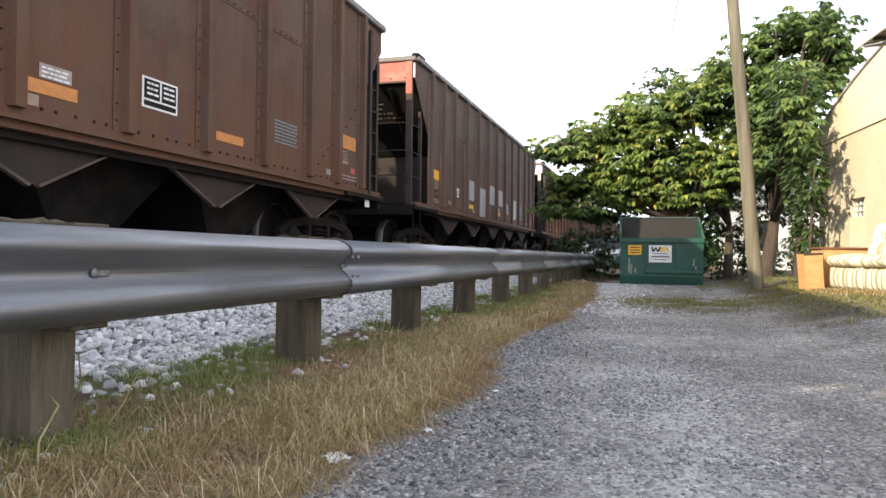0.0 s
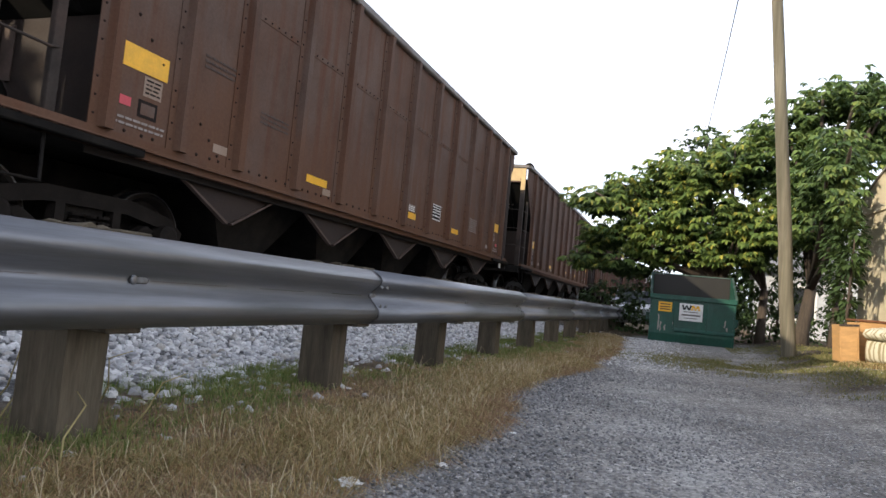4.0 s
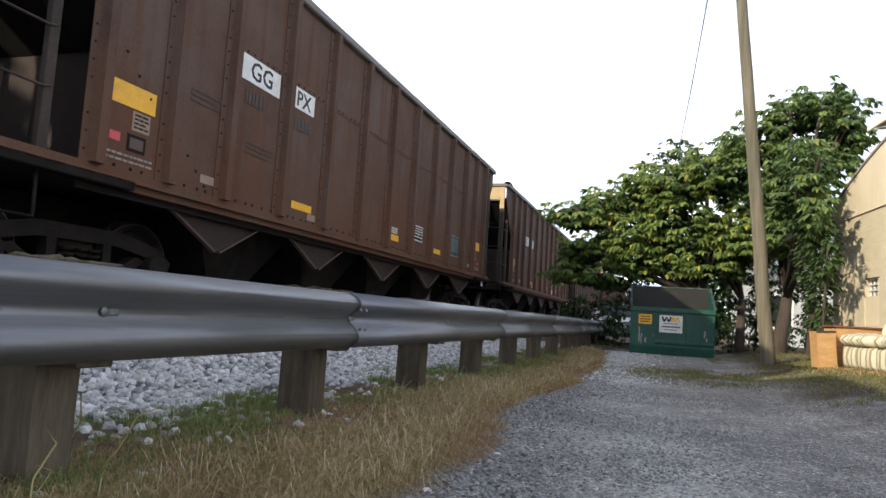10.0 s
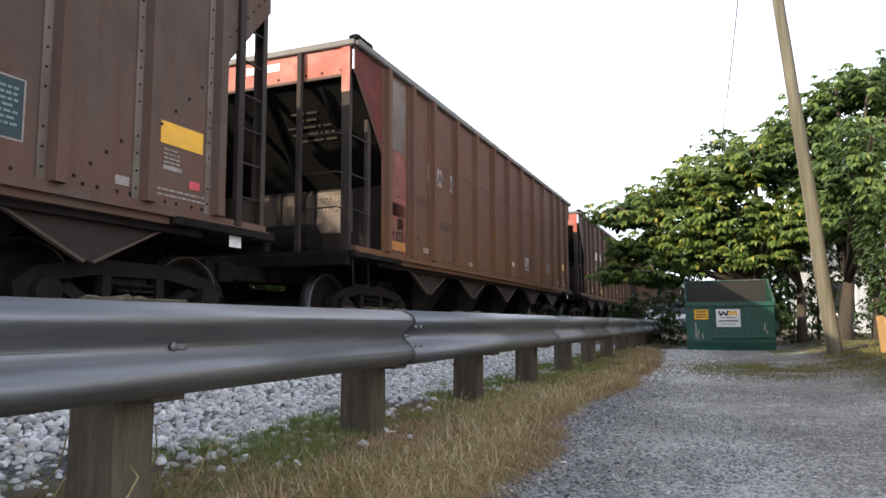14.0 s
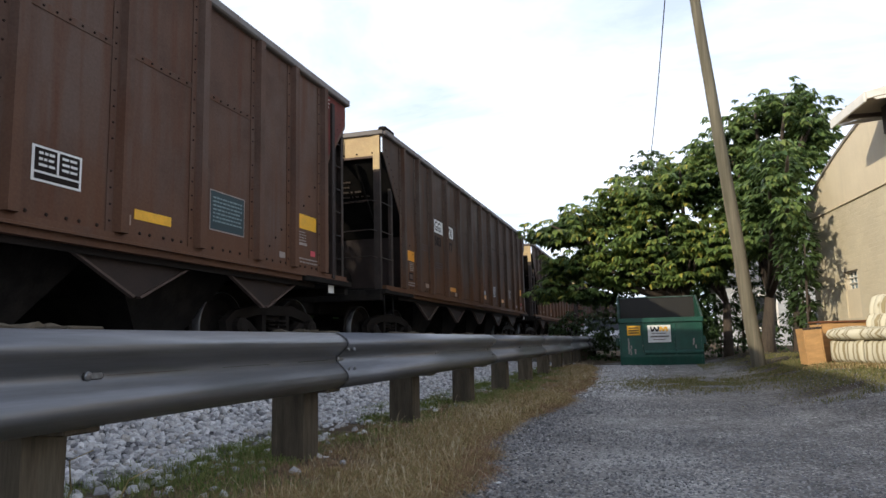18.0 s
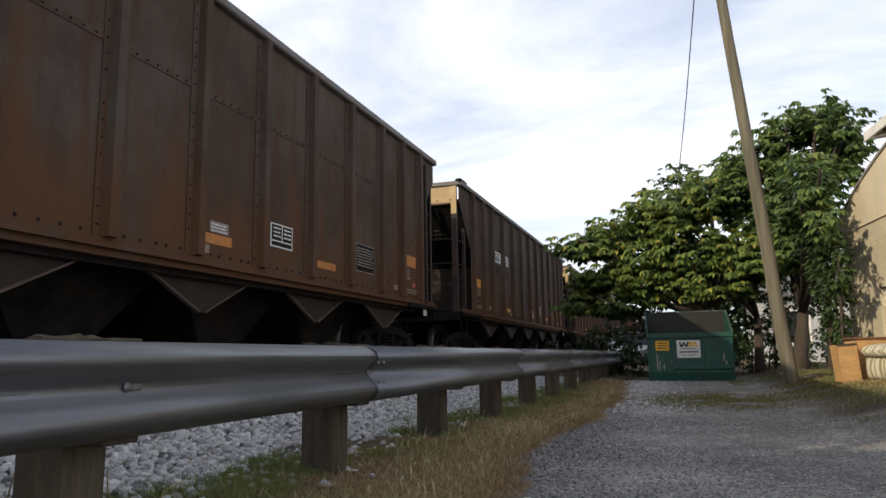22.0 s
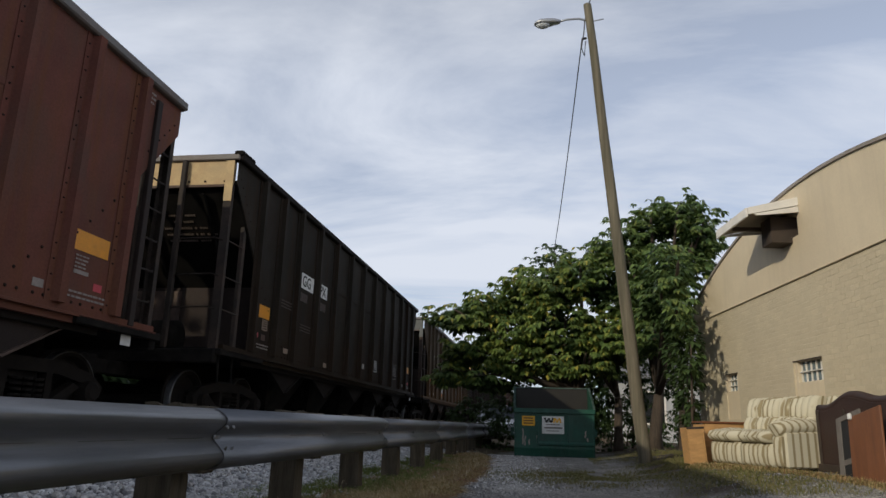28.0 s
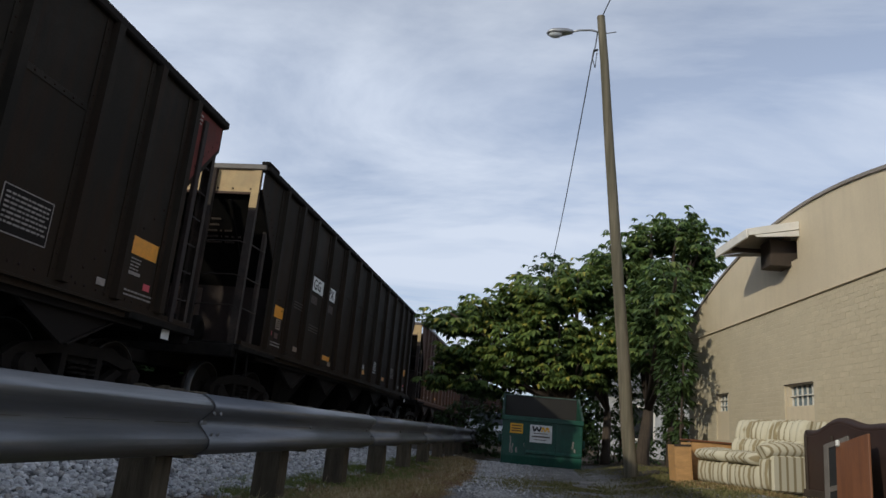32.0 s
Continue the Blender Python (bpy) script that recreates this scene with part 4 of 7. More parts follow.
        ob.location = (x + (0.075 if x > 0 else -0.075) * far, 0.52, 0)
        place(ob)
    rung = shared("rung", lambda: tube_bm([(-0.06, 0.03, 0.03), (-0.02, 0.10, 0.0), (0.02, 0.45, -0.02), (0.02, 0.52, 0.0)], 0.012, 6), body)
    cross = shared("end_rung", lambda: tube_bm([(HALF - 0.20, 0.03, 0.0), (HALF - 0.30, 0.0, 0.03), (0.76, 0.0, 0.02), (0.68, 0.03, 0.0)], 0.012, 6), body)
    for z in (1.55, 1.93, 2.31, 2.69, 3.07, 3.45, 3.80) if far else (1.78, 2.28, 2.84):
        for x, turn in ((HALF - 0.12, 0), (-HALF + 0.12, 1)) if far else ((HALF - 0.12, 0),):
            ob = part("rung", rung, iron, car)
            ob.matrix_basis = Matrix(((-1 if turn else 1, 0, 0, x), (0, 1, 0, 0), (0, 0, 1, z), (0, 0, 0, 1)))
            place(ob)
        if not far:
            ob = part("end_rung", cross, iron, car); ob.location = (0, -0.03, z); place(ob)
    # body-brown bulkhead given the dark gusset tone for the shade over it
    place(part("bulkhead", shared("bulkhead", lambda: box_bm(-HALF + 0.09, HALF - 0.09, 1.15, 1.18, 1.14, 2.35), "gusset"), "gusset", car))
    place(part("light_panel", shared("light_panel", lambda: box_bm(-1.25, 0.20, 1.13, 1.146, 1.74, 2.28, 0.004), "flange"), "tan_patch" if k == 13 else "gusset_edge", car, "plate behind the end posts"))
    for x in (-0.86, -0.42, 0.02):
        ob = part("plate_batten", shared("plate_batten", lambda: box_bm(-0.035, 0.035, 1.10, 1.129, 1.70, 2.32, 0.004), "gusset"), "gusset", car)
        ob.location.x = x
        place(ob)
    if k == 9 and not far:
        part("notice_panel", box_bm(0.24, 0.86, 1.13, 1.146, 1.62, 2.30, 0.004), "flange", car, "brown plate with white warning words")
        for text, z in (("DO NOT", 2.14), ("HUMP", 1.98)):
            part("lettering", letters(text, 0.13), "tan_patch", car).matrix_basis = pose(0.28 if text == "DO NOT" else 0.36, 1.122, z, 90, 0, 0)
    if far:
        for x in (0.30, 0.62, 0.94):
            ob = part("ladder_rail", shared("ladder_rail", lambda: box_bm(-0.022, 0.022, -0.075, -0.045, 1.2, 4.0, 0.004), body), body, car)
            ob.location.x = x
            place(ob)
        for i in range(7):
            ob = part("ladder_rung", shared("ladder_rung", lambda: tube_bm([(0.30, -0.06, 0), (0.94, -0.06, 0)], 0.011, 6), body), body, car)
            ob.location.z = 1.55 + 0.38 * i
            place(ob)
        ob = part("brake_wheel", shared("brake_wheel", brake_wheel_bm, "under"), "under", car, "dark iron hand brake wheel")
        ob.location = (-0.55, -0.10, 2.45)
        place(ob)
    for j in range(3):
        ob = part("brake_pipe", shared("brake_pipe_%d" % j, lambda: tube_bm([(-1.2, 0.35 + 0.12 * j, 1.24 + 0.03 * j), (-0.3, 0.30 + 0.1 * j, 1.27), (0.5, 0.36 + 0.1 * j, 1.25), (1.25, 0.30 + 0.14 * j, 1.23)], 0.016, 6), "under"), "under", car)
        place(ob)
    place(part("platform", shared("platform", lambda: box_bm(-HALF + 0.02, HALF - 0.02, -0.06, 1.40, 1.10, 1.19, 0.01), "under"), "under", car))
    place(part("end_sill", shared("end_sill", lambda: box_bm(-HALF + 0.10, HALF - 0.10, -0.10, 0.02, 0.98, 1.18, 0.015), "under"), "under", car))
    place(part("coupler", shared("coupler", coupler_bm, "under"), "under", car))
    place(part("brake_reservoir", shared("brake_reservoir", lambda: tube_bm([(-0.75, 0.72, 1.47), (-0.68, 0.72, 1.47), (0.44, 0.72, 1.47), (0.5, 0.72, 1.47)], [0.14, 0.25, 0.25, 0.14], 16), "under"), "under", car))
    place(part("air_hose", shared("air_hose", lambda: tube_bm([(-0.35, -0.2, 0.92), (-0.36, -0.42, 0.86), (-0.34, -0.62, 0.66), (-0.28, -0.78, 0.52), (-0.2, -0.86, 0.55)], 0.024, 8), "rubber"), "rubber", car))
    place(part("step", shared("step", lambda: tube_bm([(HALF - 0.12, 0.08, 1.15), (HALF - 0.10, 0.08, 0.72), (HALF - 0.10, 0.50, 0.72), (HALF - 0.12, 0.50, 1.15)], 0.018, 6), "under"), "under", car))


def truck(car, y):
    t = part("truck", shared("bolster", lambda: box_bm(-1.02, 1.02, -0.22, 0.22, 0.45, 0.72, 0.03), "under"), "under", car)
    t.location = (0, y, 0)
    for s in (0, 180):
        ob = part("side_frame", shared("side_frame", side_frame_bm, "wheel"), "wheel", t)
        ob.matrix_basis = pose(0, 0, 0, 0, 0, s)
    sets = []
    for dy in (-0.89, 0.89):
        w = part("wheelset", shared("wheelset", wheelset_bm, "wheel"), "wheel", t)
        w.location = (0, dy, 0.457)
        part("tread", shared("tread", tread_bm, "steel_worn"), "steel_worn", t, "bright worn wheel tread").location = (0, dy, 0.457)
        sets.append(w)
    return sets


WHEELS, CARS = [], {}


def hopper_car(k, body, end, label, marks):
    car = tagged(new("hopper_car"), label, "train car", "hopper cars of the coal train")
    for s in (-1, 1):
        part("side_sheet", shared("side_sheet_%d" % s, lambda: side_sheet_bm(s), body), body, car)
        ob = part("top_chord", shared("top_chord", lambda: box_bm(-0.10, 0.055, 0.0, CAR_L, 4.12, 4.235, 0.018), "chord"), "bay" if body == "car_dark" else "chord", car)
        ob.location.x = s * (HALF - 0.055) if s > 0 else -(HALF - 0.055) + 0.045
        ob = part("side_sill", shared("side_sill", lambda: prism_bm([(-0.10, 1.26), (0.0, 1.26), (0.0, 1.20), (0.035, 1.19), (0.035, 1.165), (-0.02, 1.165), (-0.02, 1.10), (-0.10, 1.10)], "y", 0.06, CAR_L - 0.06), "rust_rib"), body, car)
        ob.matrix_basis = pose(HALF - 0.055, 0, 0) if s > 0 else pose(-HALF + 0.055, CAR_L, 0, 0, 0, 180)
    rib = shared("rib", rib_bm, "rust_rib")
    for y in RIBS:
        part("rib", rib, body, car).location = (HALF - 0.074, y, 0)
    for y in RIBS[::2]:
        part("rib", rib, body, car).matrix_basis = pose(-HALF + 0.074, y, 0, 0, 0, 180)
    if "rivets" not in SHARED:
        SHARED["rivets"] = rivets_bm()
    tagged(part("rivets", SHARED["rivets"], "rivet", car), kind="stuff")
    flange = shared("rib_flange", lambda: box_bm(0.0, 0.010, -0.085, -0.013, 1.26, 4.12), "flange")
    for y in RIBS:
        part("rib_flange", flange, "flange" if body == "car_tan" else body, car).location = (HALF - 0.0735, y, 0)
    part("seam_strip", shared("seam_strip", lambda: box_bm(0.0, 0.007, 2.76, 11.40, 3.02, 3.09, 0.002), body), body, car).location = (HALF - 0.0742, 0, 0)
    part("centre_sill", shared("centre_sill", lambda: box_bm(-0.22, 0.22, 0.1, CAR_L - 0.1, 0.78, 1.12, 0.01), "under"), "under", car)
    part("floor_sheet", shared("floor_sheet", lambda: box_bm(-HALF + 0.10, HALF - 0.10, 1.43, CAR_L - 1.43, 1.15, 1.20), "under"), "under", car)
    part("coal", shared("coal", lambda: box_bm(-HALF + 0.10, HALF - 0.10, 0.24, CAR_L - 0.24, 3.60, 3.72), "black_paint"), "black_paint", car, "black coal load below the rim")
    # dark strip that draws the shadow below the side sill
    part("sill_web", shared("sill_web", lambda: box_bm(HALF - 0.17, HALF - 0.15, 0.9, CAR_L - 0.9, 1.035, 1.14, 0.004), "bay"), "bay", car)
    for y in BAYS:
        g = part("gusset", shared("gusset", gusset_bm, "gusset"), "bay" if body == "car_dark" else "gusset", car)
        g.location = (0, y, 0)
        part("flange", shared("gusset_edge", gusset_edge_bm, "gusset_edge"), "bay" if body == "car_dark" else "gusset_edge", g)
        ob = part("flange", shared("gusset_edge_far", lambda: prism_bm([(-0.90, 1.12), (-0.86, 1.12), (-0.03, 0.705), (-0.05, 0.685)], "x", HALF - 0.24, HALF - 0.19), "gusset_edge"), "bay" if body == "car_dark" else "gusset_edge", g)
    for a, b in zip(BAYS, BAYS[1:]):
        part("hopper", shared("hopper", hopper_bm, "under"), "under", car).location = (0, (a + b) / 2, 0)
    hopper_end(car, False, body, end, k)
    hopper_end(car, True, body, end, k)
    WHEELS.extend((k, w) for y in (1.35, CAR_L - 1.35) for w in truck(car, y))
    plate = decal("marker_plate", 13.42, 13.60, 0.98, 1.13, "white_paint", car, 0.0)
    plate.location.x = HALF - 0.10
    marks(car)
    car.scale = (1, 1, 0.935)
    CARS[k] = car
    return car


def reflectors(car, big="yellow", few=False):
    decal("reflector", 1.08, 1.60, 1.86, 2.07, big, car, label="yellow reflective strip")
    if not few:
        decal("reflector", 4.05, 4.55, 1.42, 1.52, big, car)
        decal("reflector", 7.16, 7.64, 1.42, 1.53, big, car)
        decal("reflector", 9.46, 9.96, 1.43, 1.53, big, car)
    decal("reflector", 12.46, 12.98, 1.84, 2.05, big, car)


def common_marks(car, seed):
    decal("data_plate", 1.34, 1.55, 1.66, 1.84, "tan_patch", car)
    bars("data_label", 1.36, 1.80, 0.17, 4, 0.038, "stencil_dark", car, 0.007, seed=seed)
    decal("clip_frame", 1.30, 1.52, 1.46, 1.62, "stencil_dark", car)
    decal("clip_frame", 1.33, 1.49, 1.49, 1.59, "rust_rib", car, 0.006)
    decal("pink_dot", 1.10, 1.22, 1.52, 1.60, "pink", car)
    bars("sill_stencil", 1.02, 1.40, 0.62, 2, 0.05, "faded_white", car, seed=seed + 3)
    decal("tan_patch", 2.30, 2.55, 1.38, 1.47, "tan_patch", car)
    decal("tan_patch", 4.46, 4.66, 1.32, 1.41, "tan_patch", car)
    decal("tan_patch", 7.10, 7.28, 1.31, 1.40, "tan_patch", car)
    decal("data_plate", 7.28, 7.58, 1.55, 1.67, "faded_white", car)
    bars("data_label", 7.30, 1.63, 0.26, 3, 0.035, "white_paint", car, seed=seed + 1)
    bars("data_label", 12.5, 1.78, 0.19, 4, 0.04, "faded_white", car, seed=seed + 4)
    decal("clip_frame", 12.5, 12.72, 1.60, 1.64, "faded_white", car)
    decal("pink_dot", 12.82, 12.95, 1.47, 1.55, "pink", car)
    bars("sill_stencil", 12.42, 1.40, 0.62, 2, 0.05, "faded_white", car, seed=seed + 3)
    decal("tan_patch", 9.28, 9.42, 1.36, 1.46, "tan_patch", car)
    decal("stencil_box", 8.36, 8.84, 1.56, 1.86, "white_paint", car)
    decal("stencil_box_face", 8.385, 8.815, 1.65, 1.84, "stencil_dark", car, 0.006)
    decal("stencil_box_face", 8.385, 8.815, 1.58, 1.63, "stencil_dark", car, 0.006)
    decal("stencil_bar", 8.59, 8.61, 1.65, 1.84, "white_paint", car, 0.009)
    bars("stencil_text", 8.42, 1.79, 0.15, 3, 0.05, "white_paint", car, 0.009, seed=4)
    bars("stencil_text", 8.64, 1.79, 0.15, 3, 0.05, "white_paint", car, 0.009, seed=5)
    bars("weight_text", 2.05, 2.30, 0.50, 3, 0.055, "stencil_faint", car, seed=seed + 2)
    bars("weight_text", 3.0, 2.0, 0.55, 3, 0.055, "stencil_faint", car, seed=seed + 5)
    decal("tan_patch", 12.00, 12.14, 1.36, 1.44, "faded_white", car)
    bars("end_stencil", 13.25, 4.02, 0.16, 3, 0.06, "faded_white", car, seed=7)


def lines_block(car, y, z, w, h, plate="teal", ink="teal_line"):
    if plate == "outline":
        decal("consent_plate", y, y + w, z, z + h, "faded_white", car)
        decal("consent_face", y + 0.012, y + w - 0.012, z + 0.012, z + h - 0.012, "bay", car, 0.0045)
    elif plate:
        decal("consent_plate", y - 0.015, y + w + 0.015, z - 0.015, z + h + 0.015, "faded_white", car)
        decal("consent_face", y, y + w, z, z + h, plate, car, 0.0045)
    bars("consent_text", y + 0.04, z + h - 0.08, w - 0.08, int(h / 0.045) - 2, 0.045, ink, car, 0.006, seed=9)


def ggpx(car, digits=""):
    decal("mark_plate", 2.80, 3.58, 2.72, 3.03, "white_paint", car)
    decal("mark_plate", 3.92, 4.42, 2.74, 3.03, "white_paint", car)
    words("GG", 0.31, 2.97, 2.77, "black_paint", car)
    words("PX", 0.29, 3.97, 2.78, "black_paint", car)
    if digits:
        words(digits[:3], 0.31, 2.97, 2.42, "stencil_dark", car)
        words(digits[3:], 0.31, 3.87, 2.40, "stencil_dark", car)
    else:
        bars("number_text", 2.92, 2.46, 0.40, 1, 0.40, "stencil_faint", car, seed=3)
        bars("number_text", 3.96, 2.46, 0.40, 1, 0.40, "stencil_faint", car, seed=5)


def gacx(car, a="", b="", plates=False, ink="stencil_dark", dy=0.0):
    if plates:
        decal("mark_plate", 2.84 + dy, 3.46 + dy, 2.66, 2.98, "faded_white", car)
        decal("mark_plate", 3.86 + dy, 4.34 + dy, 2.66, 2.98, "faded_white", car)
    words("GA", 0.33, 3.02 + dy, 2.70, ink, car)
    words("CX", 0.33, 3.86 + dy, 2.68, ink, car)
    if a:
        words(a, 0.33, 2.98 + dy, 2.34, ink, car)
        words(b, 0.33, 3.86 + dy, 2.32, ink, car)


def car_marks(k):
    gg = {4: "503595", 12: "503577", 15: "503576", 16: "503486", 21: "503484"}
    gac = {8: ("010", "266"), 17: ("010", "261"), 20: ("92", "083"), 11: ("10", "945"), 0: ("30", "018")}

    def marks(car):
        common_marks(car, k % 3)
        if k != 13:
            reflectors(car, "orange_dull" if k in (-1, 7, 14, 20) else "amber" if k >= 12 else "yellow", few=k in (9, 19))
        if k in gac:
            gacx(car, *gac[k], plates=k == 20, ink="stencil_faint" if k in (0, 11) else "stencil_dark", dy=-1.1 if k == 20 else 0.0)
            decal("notice", 2.87, 3.17, 1.61, 1.83, "white_paint", car)
            bars("notice_text", 2.96, 1.75, 0.18, 3, 0.045, "stencil_dark", car, 0.007, seed=6)
        elif k == 9:
            gacx(car, plates=True, ink="stencil_faint", dy=-0.35)
        elif k not in (-2, -1, 1, 2, 3, 18):
            ggpx(car, gg.get(k, ""))
        if k in (-1, 0, 4, 6, 8, 9, 11, 15, 18):
            lines_block(car, 10.58, 1.52, 0.62, 0.44, "teal" if k in (0, 4, 6, 8, 11, 18) else None, "teal_line" if k < 9 or k == 11 else "faded_white")
        elif k != 17:
            lines_block(car, 10.58, 1.52, 0.62, 0.44, "outline" if k in (13, 14, 19, 21) else None, "faded_white")
        if k == 0:
            for y, z, w, h in ((3.98, 1.64, 0.62, 0.52), (5.02, 1.27, 0.80, 0.80), (6.12, 1.70, 0.80, 0.56), (7.24, 1.74, 0.78, 0.49), (9.45, 1.48, 0.70, 0.62)):
                decal("paint_patch", y, y + w, z, z + h, "grey_patch", car, 0.0045, "pale grey repaint patch")
        if k == 7:
            decal("paint_patch", 8.28, 9.02, 1.28, 1.50, "grey_patch", car, 0.0045)
        if k == 20:
            for y, w, z, h in ((3.95, 0.80, 1.55, 0.60), (4.98, 0.50, 1.60, 0.45), (7.15, 0.36, 1.45, 0.45)):
                decal("paint_patch", y, y + w, z, z + h, "grey_patch", car, 0.0045)
        if k == 5:
            words("E", 0.95, 5.05, 1.70, "flange", car)
        if k == 13:
            decal("orange_bar", 1.07, 1.145, 1.42, 2.24, "orange_dull", car)
            decal("orange_bar", 4.52, 4.57, 1.46, 1.92, "orange_dull", car)
            decal("pink_dot", 1.26, 1.46, 1.31, 1.40, "pink", car)
        if k == 17:
            graffiti(car)
        if k == 16:
            for y, z in ((3.85, 1.62), (5.4, 1.34)):
                bm = bmesh.new()
                stroke(bm, [(y, z), (y + 0.10, z + 0.28), (y + 0.14, z + 0.04), (y + 0.24, z + 0.30), (y + 0.27, z - 0.05)], 0.028, HALF - 0.070)
                part("chalk_scrawl", bm, "flange", car)
        if k in (11, 13, 15, 20, 21):
            part("red_panel", prism_bm([(13.16, 4.10), (13.94, 4.10), (13.94, 3.80), (13.16, 2.86)], "x", HALF - 0.073, HALF - 0.070), "faded_red", car, "faded red painted corner")
        if k == 9:
            decal("paint_patch", 1.05, 1.62, 1.30, 2.90, "old_pink", car, 0.003, "faded pink-red painted panel")
            decal("paint_patch", 1.05, 1.62, 2.905, 4.05, "flange", car, 0.003)
            decal("reflector", 1.10, 1.60, 1.32, 1.46, "orange_dull", car, 0.006)
            part("red_panel", prism_bm([(0.06, 4.10), (0.86, 4.10), (0.86, 2.80), (0.06, 3.78)], "x", HALF - 0.073, HALF - 0.070), "faded_red", car, "faded red painted corner")
            part("red_panel", box_bm(HALF - 0.073, HALF - 0.0705, 0.885, 1.045, 1.27, 4.10), "faded_red", car)
            part("mark_plate", box_bm(-0.25, 0.32, 0.008, 0.012, 3.93, 4.05), "white_paint", car, "white plate on the end band")
    return marks


def stroke(bm, pts, width, x):
    """A flat sprayed line through points (y, z), with rounded bends."""
    fine = []
    for i in range(len(pts) - 1):
        p0, p1, p2, p3 = (Vector(pts[max(i - 1, 0)]), Vector(pts[i]), Vector(pts[i + 1]), Vector(pts[min(i + 2, len(pts) - 1)]))
        for s in range(6):
            t = s / 6
            fine.append(0.5 * ((2 * p1) + (p2 - p0) * t + (2 * p0 - 5 * p1 + 4 * p2 - p3) * t * t + (3 * p1 - p0 - 3 * p2 + p3) * t ** 3))
    fine.append(Vector(pts[-1]))
    prev = None
    for i, p in enumerate(fine):
        d = (fine[min(i + 1, len(fine) - 1)] - fine[max(i - 1, 0)])
        d = d.normalized() if d.length > 1e-6 else Vector((1, 0))
        nrm = Vector((-d.y, d.x)) * width * (0.42 + 0.12 * math.sin(i * 1.7))
        cur = [bm.verts.new((x, *(p + nrm))), bm.verts.new((x, *(p - nrm)))]
        if prev:
            bm.faces.new((prev[0], prev[1], cur[1], cur[0]))
        prev = cur


def graffiti(car):
    """Black bubble letters with white outlines, sprayed over the lower middle panels."""
    x = HALF - 0.0605
    bm = bmesh.new()
    out = [(4.98, 1.27), (4.94, 1.56), (4.93, 2.10), (5.12, 2.16), (5.30, 2.13), (5.52, 2.04), (5.66, 2.13), (5.95, 2.08), (6.08, 2.20), (6.43, 2.29), (6.62, 2.20), (6.86, 2.28), (7.10, 2.20), (7.40, 2.28), (7.70, 2.25), (7.90, 2.17), (8.12, 1.98), (8.24, 1.75), (8.30, 1.27)]
    bm.faces.new([bm.verts.new((x, *p)) for p in out])
    bmesh.ops.recalc_face_normals(bm, faces=bm.faces[:])
    part("graffiti_fill", bm, "graffiti_black", car, "black sprayed letters")
    for y, top in ((5.9, 2.10), (7.0, 2.22), (8.1, 1.95)):
        part("graffiti_fill", box_bm(HALF + 0.0062, HALF + 0.0085, y + 0.017, y + 0.116, 1.28, top), "graffiti_black", car)
    bm = bmesh.new()
    for wide, pts in ((0.10, [(4.93, 2.10), (5.09, 2.17), (5.30, 2.14), (5.52, 2.05)]), (0.045, [(5.0, 1.27), (4.95, 1.56), (4.93, 2.10)]),
                      (0.075, [(5.52, 2.05), (5.59, 2.14), (5.76, 2.17), (5.92, 2.10), (6.01, 2.09)]), (0.055, [(6.02, 2.13), (6.08, 1.98), (6.05, 1.87)]),
                      (0.11, [(6.0, 2.16), (6.10, 2.24), (6.43, 2.29), (6.58, 2.20)]), (0.05, [(6.58, 2.20), (6.61, 2.0), (6.58, 1.82)]),
                      (0.05, [(5.52, 2.05), (5.62, 1.90), (5.58, 1.71), (5.63, 1.54), (5.79, 1.50), (6.02, 1.60), (6.16, 1.57), (6.26, 1.42), (6.31, 1.27)]),
                      (0.075, [(6.65, 2.22), (6.86, 2.29), (7.07, 2.22)]), (0.045, [(7.07, 2.22), (7.18, 2.10), (7.17, 1.9), (7.18, 1.68)]),
                      (0.11, [(7.21, 2.21), (7.48, 2.29), (7.86, 2.18), (8.12, 1.98)]), (0.05, [(8.12, 1.98), (8.24, 1.75), (8.30, 1.40)]),
                      (0.04, [(6.14, 1.73), (6.29, 1.75)]), (0.04, [(6.21, 1.74), (6.27, 1.57), (6.39, 1.61), (6.53, 1.76), (6.65, 1.81), (6.81, 1.71), (6.91, 1.53), (6.93, 1.28)]),
                      (0.04, [(6.92, 1.52), (7.10, 1.54), (7.20, 1.66)]), (0.045, [(7.20, 1.66), (7.29, 1.45), (7.22, 1.37), (7.40, 1.35), (7.48, 1.27)]),
                      (0.06, [(5.40, 1.66), (5.47, 1.47), (5.54, 1.38)]), (0.04, [(6.39, 1.49), (6.47, 1.45), (6.47, 1.37), (6.40, 1.33), (6.33, 1.39), (6.39, 1.49)]),
                      (0.03, [(7.65, 1.56), (7.71, 1.48), (7.68, 1.39), (7.62, 1.47), (7.65, 1.56)]), (0.07, [(5.73, 1.29), (5.83, 1.31), (5.96, 1.30), (5.97, 1.26)])):
        stroke(bm, pts, wide, x + 0.004)
    part("graffiti_outline", bm, "graffiti_white", car, "white sprayed outline")
    bm = bmesh.new()
    stroke(bm, [(4.35, 1.30), (4.55, 1.45), (4.78, 1.50), (4.92, 1.48)], 0.30, x - 0.002)
    part("graffiti_shade", bm, "teal", car, "dark teal sprayed cloud")
    bm = bmesh.new()
    stroke(bm, [(4.60, 1.31), (4.66, 1.38), (4.72, 1.33)], 0.09, x + 0.001)
    part("graffiti_dot", bm, "teal_line", car)


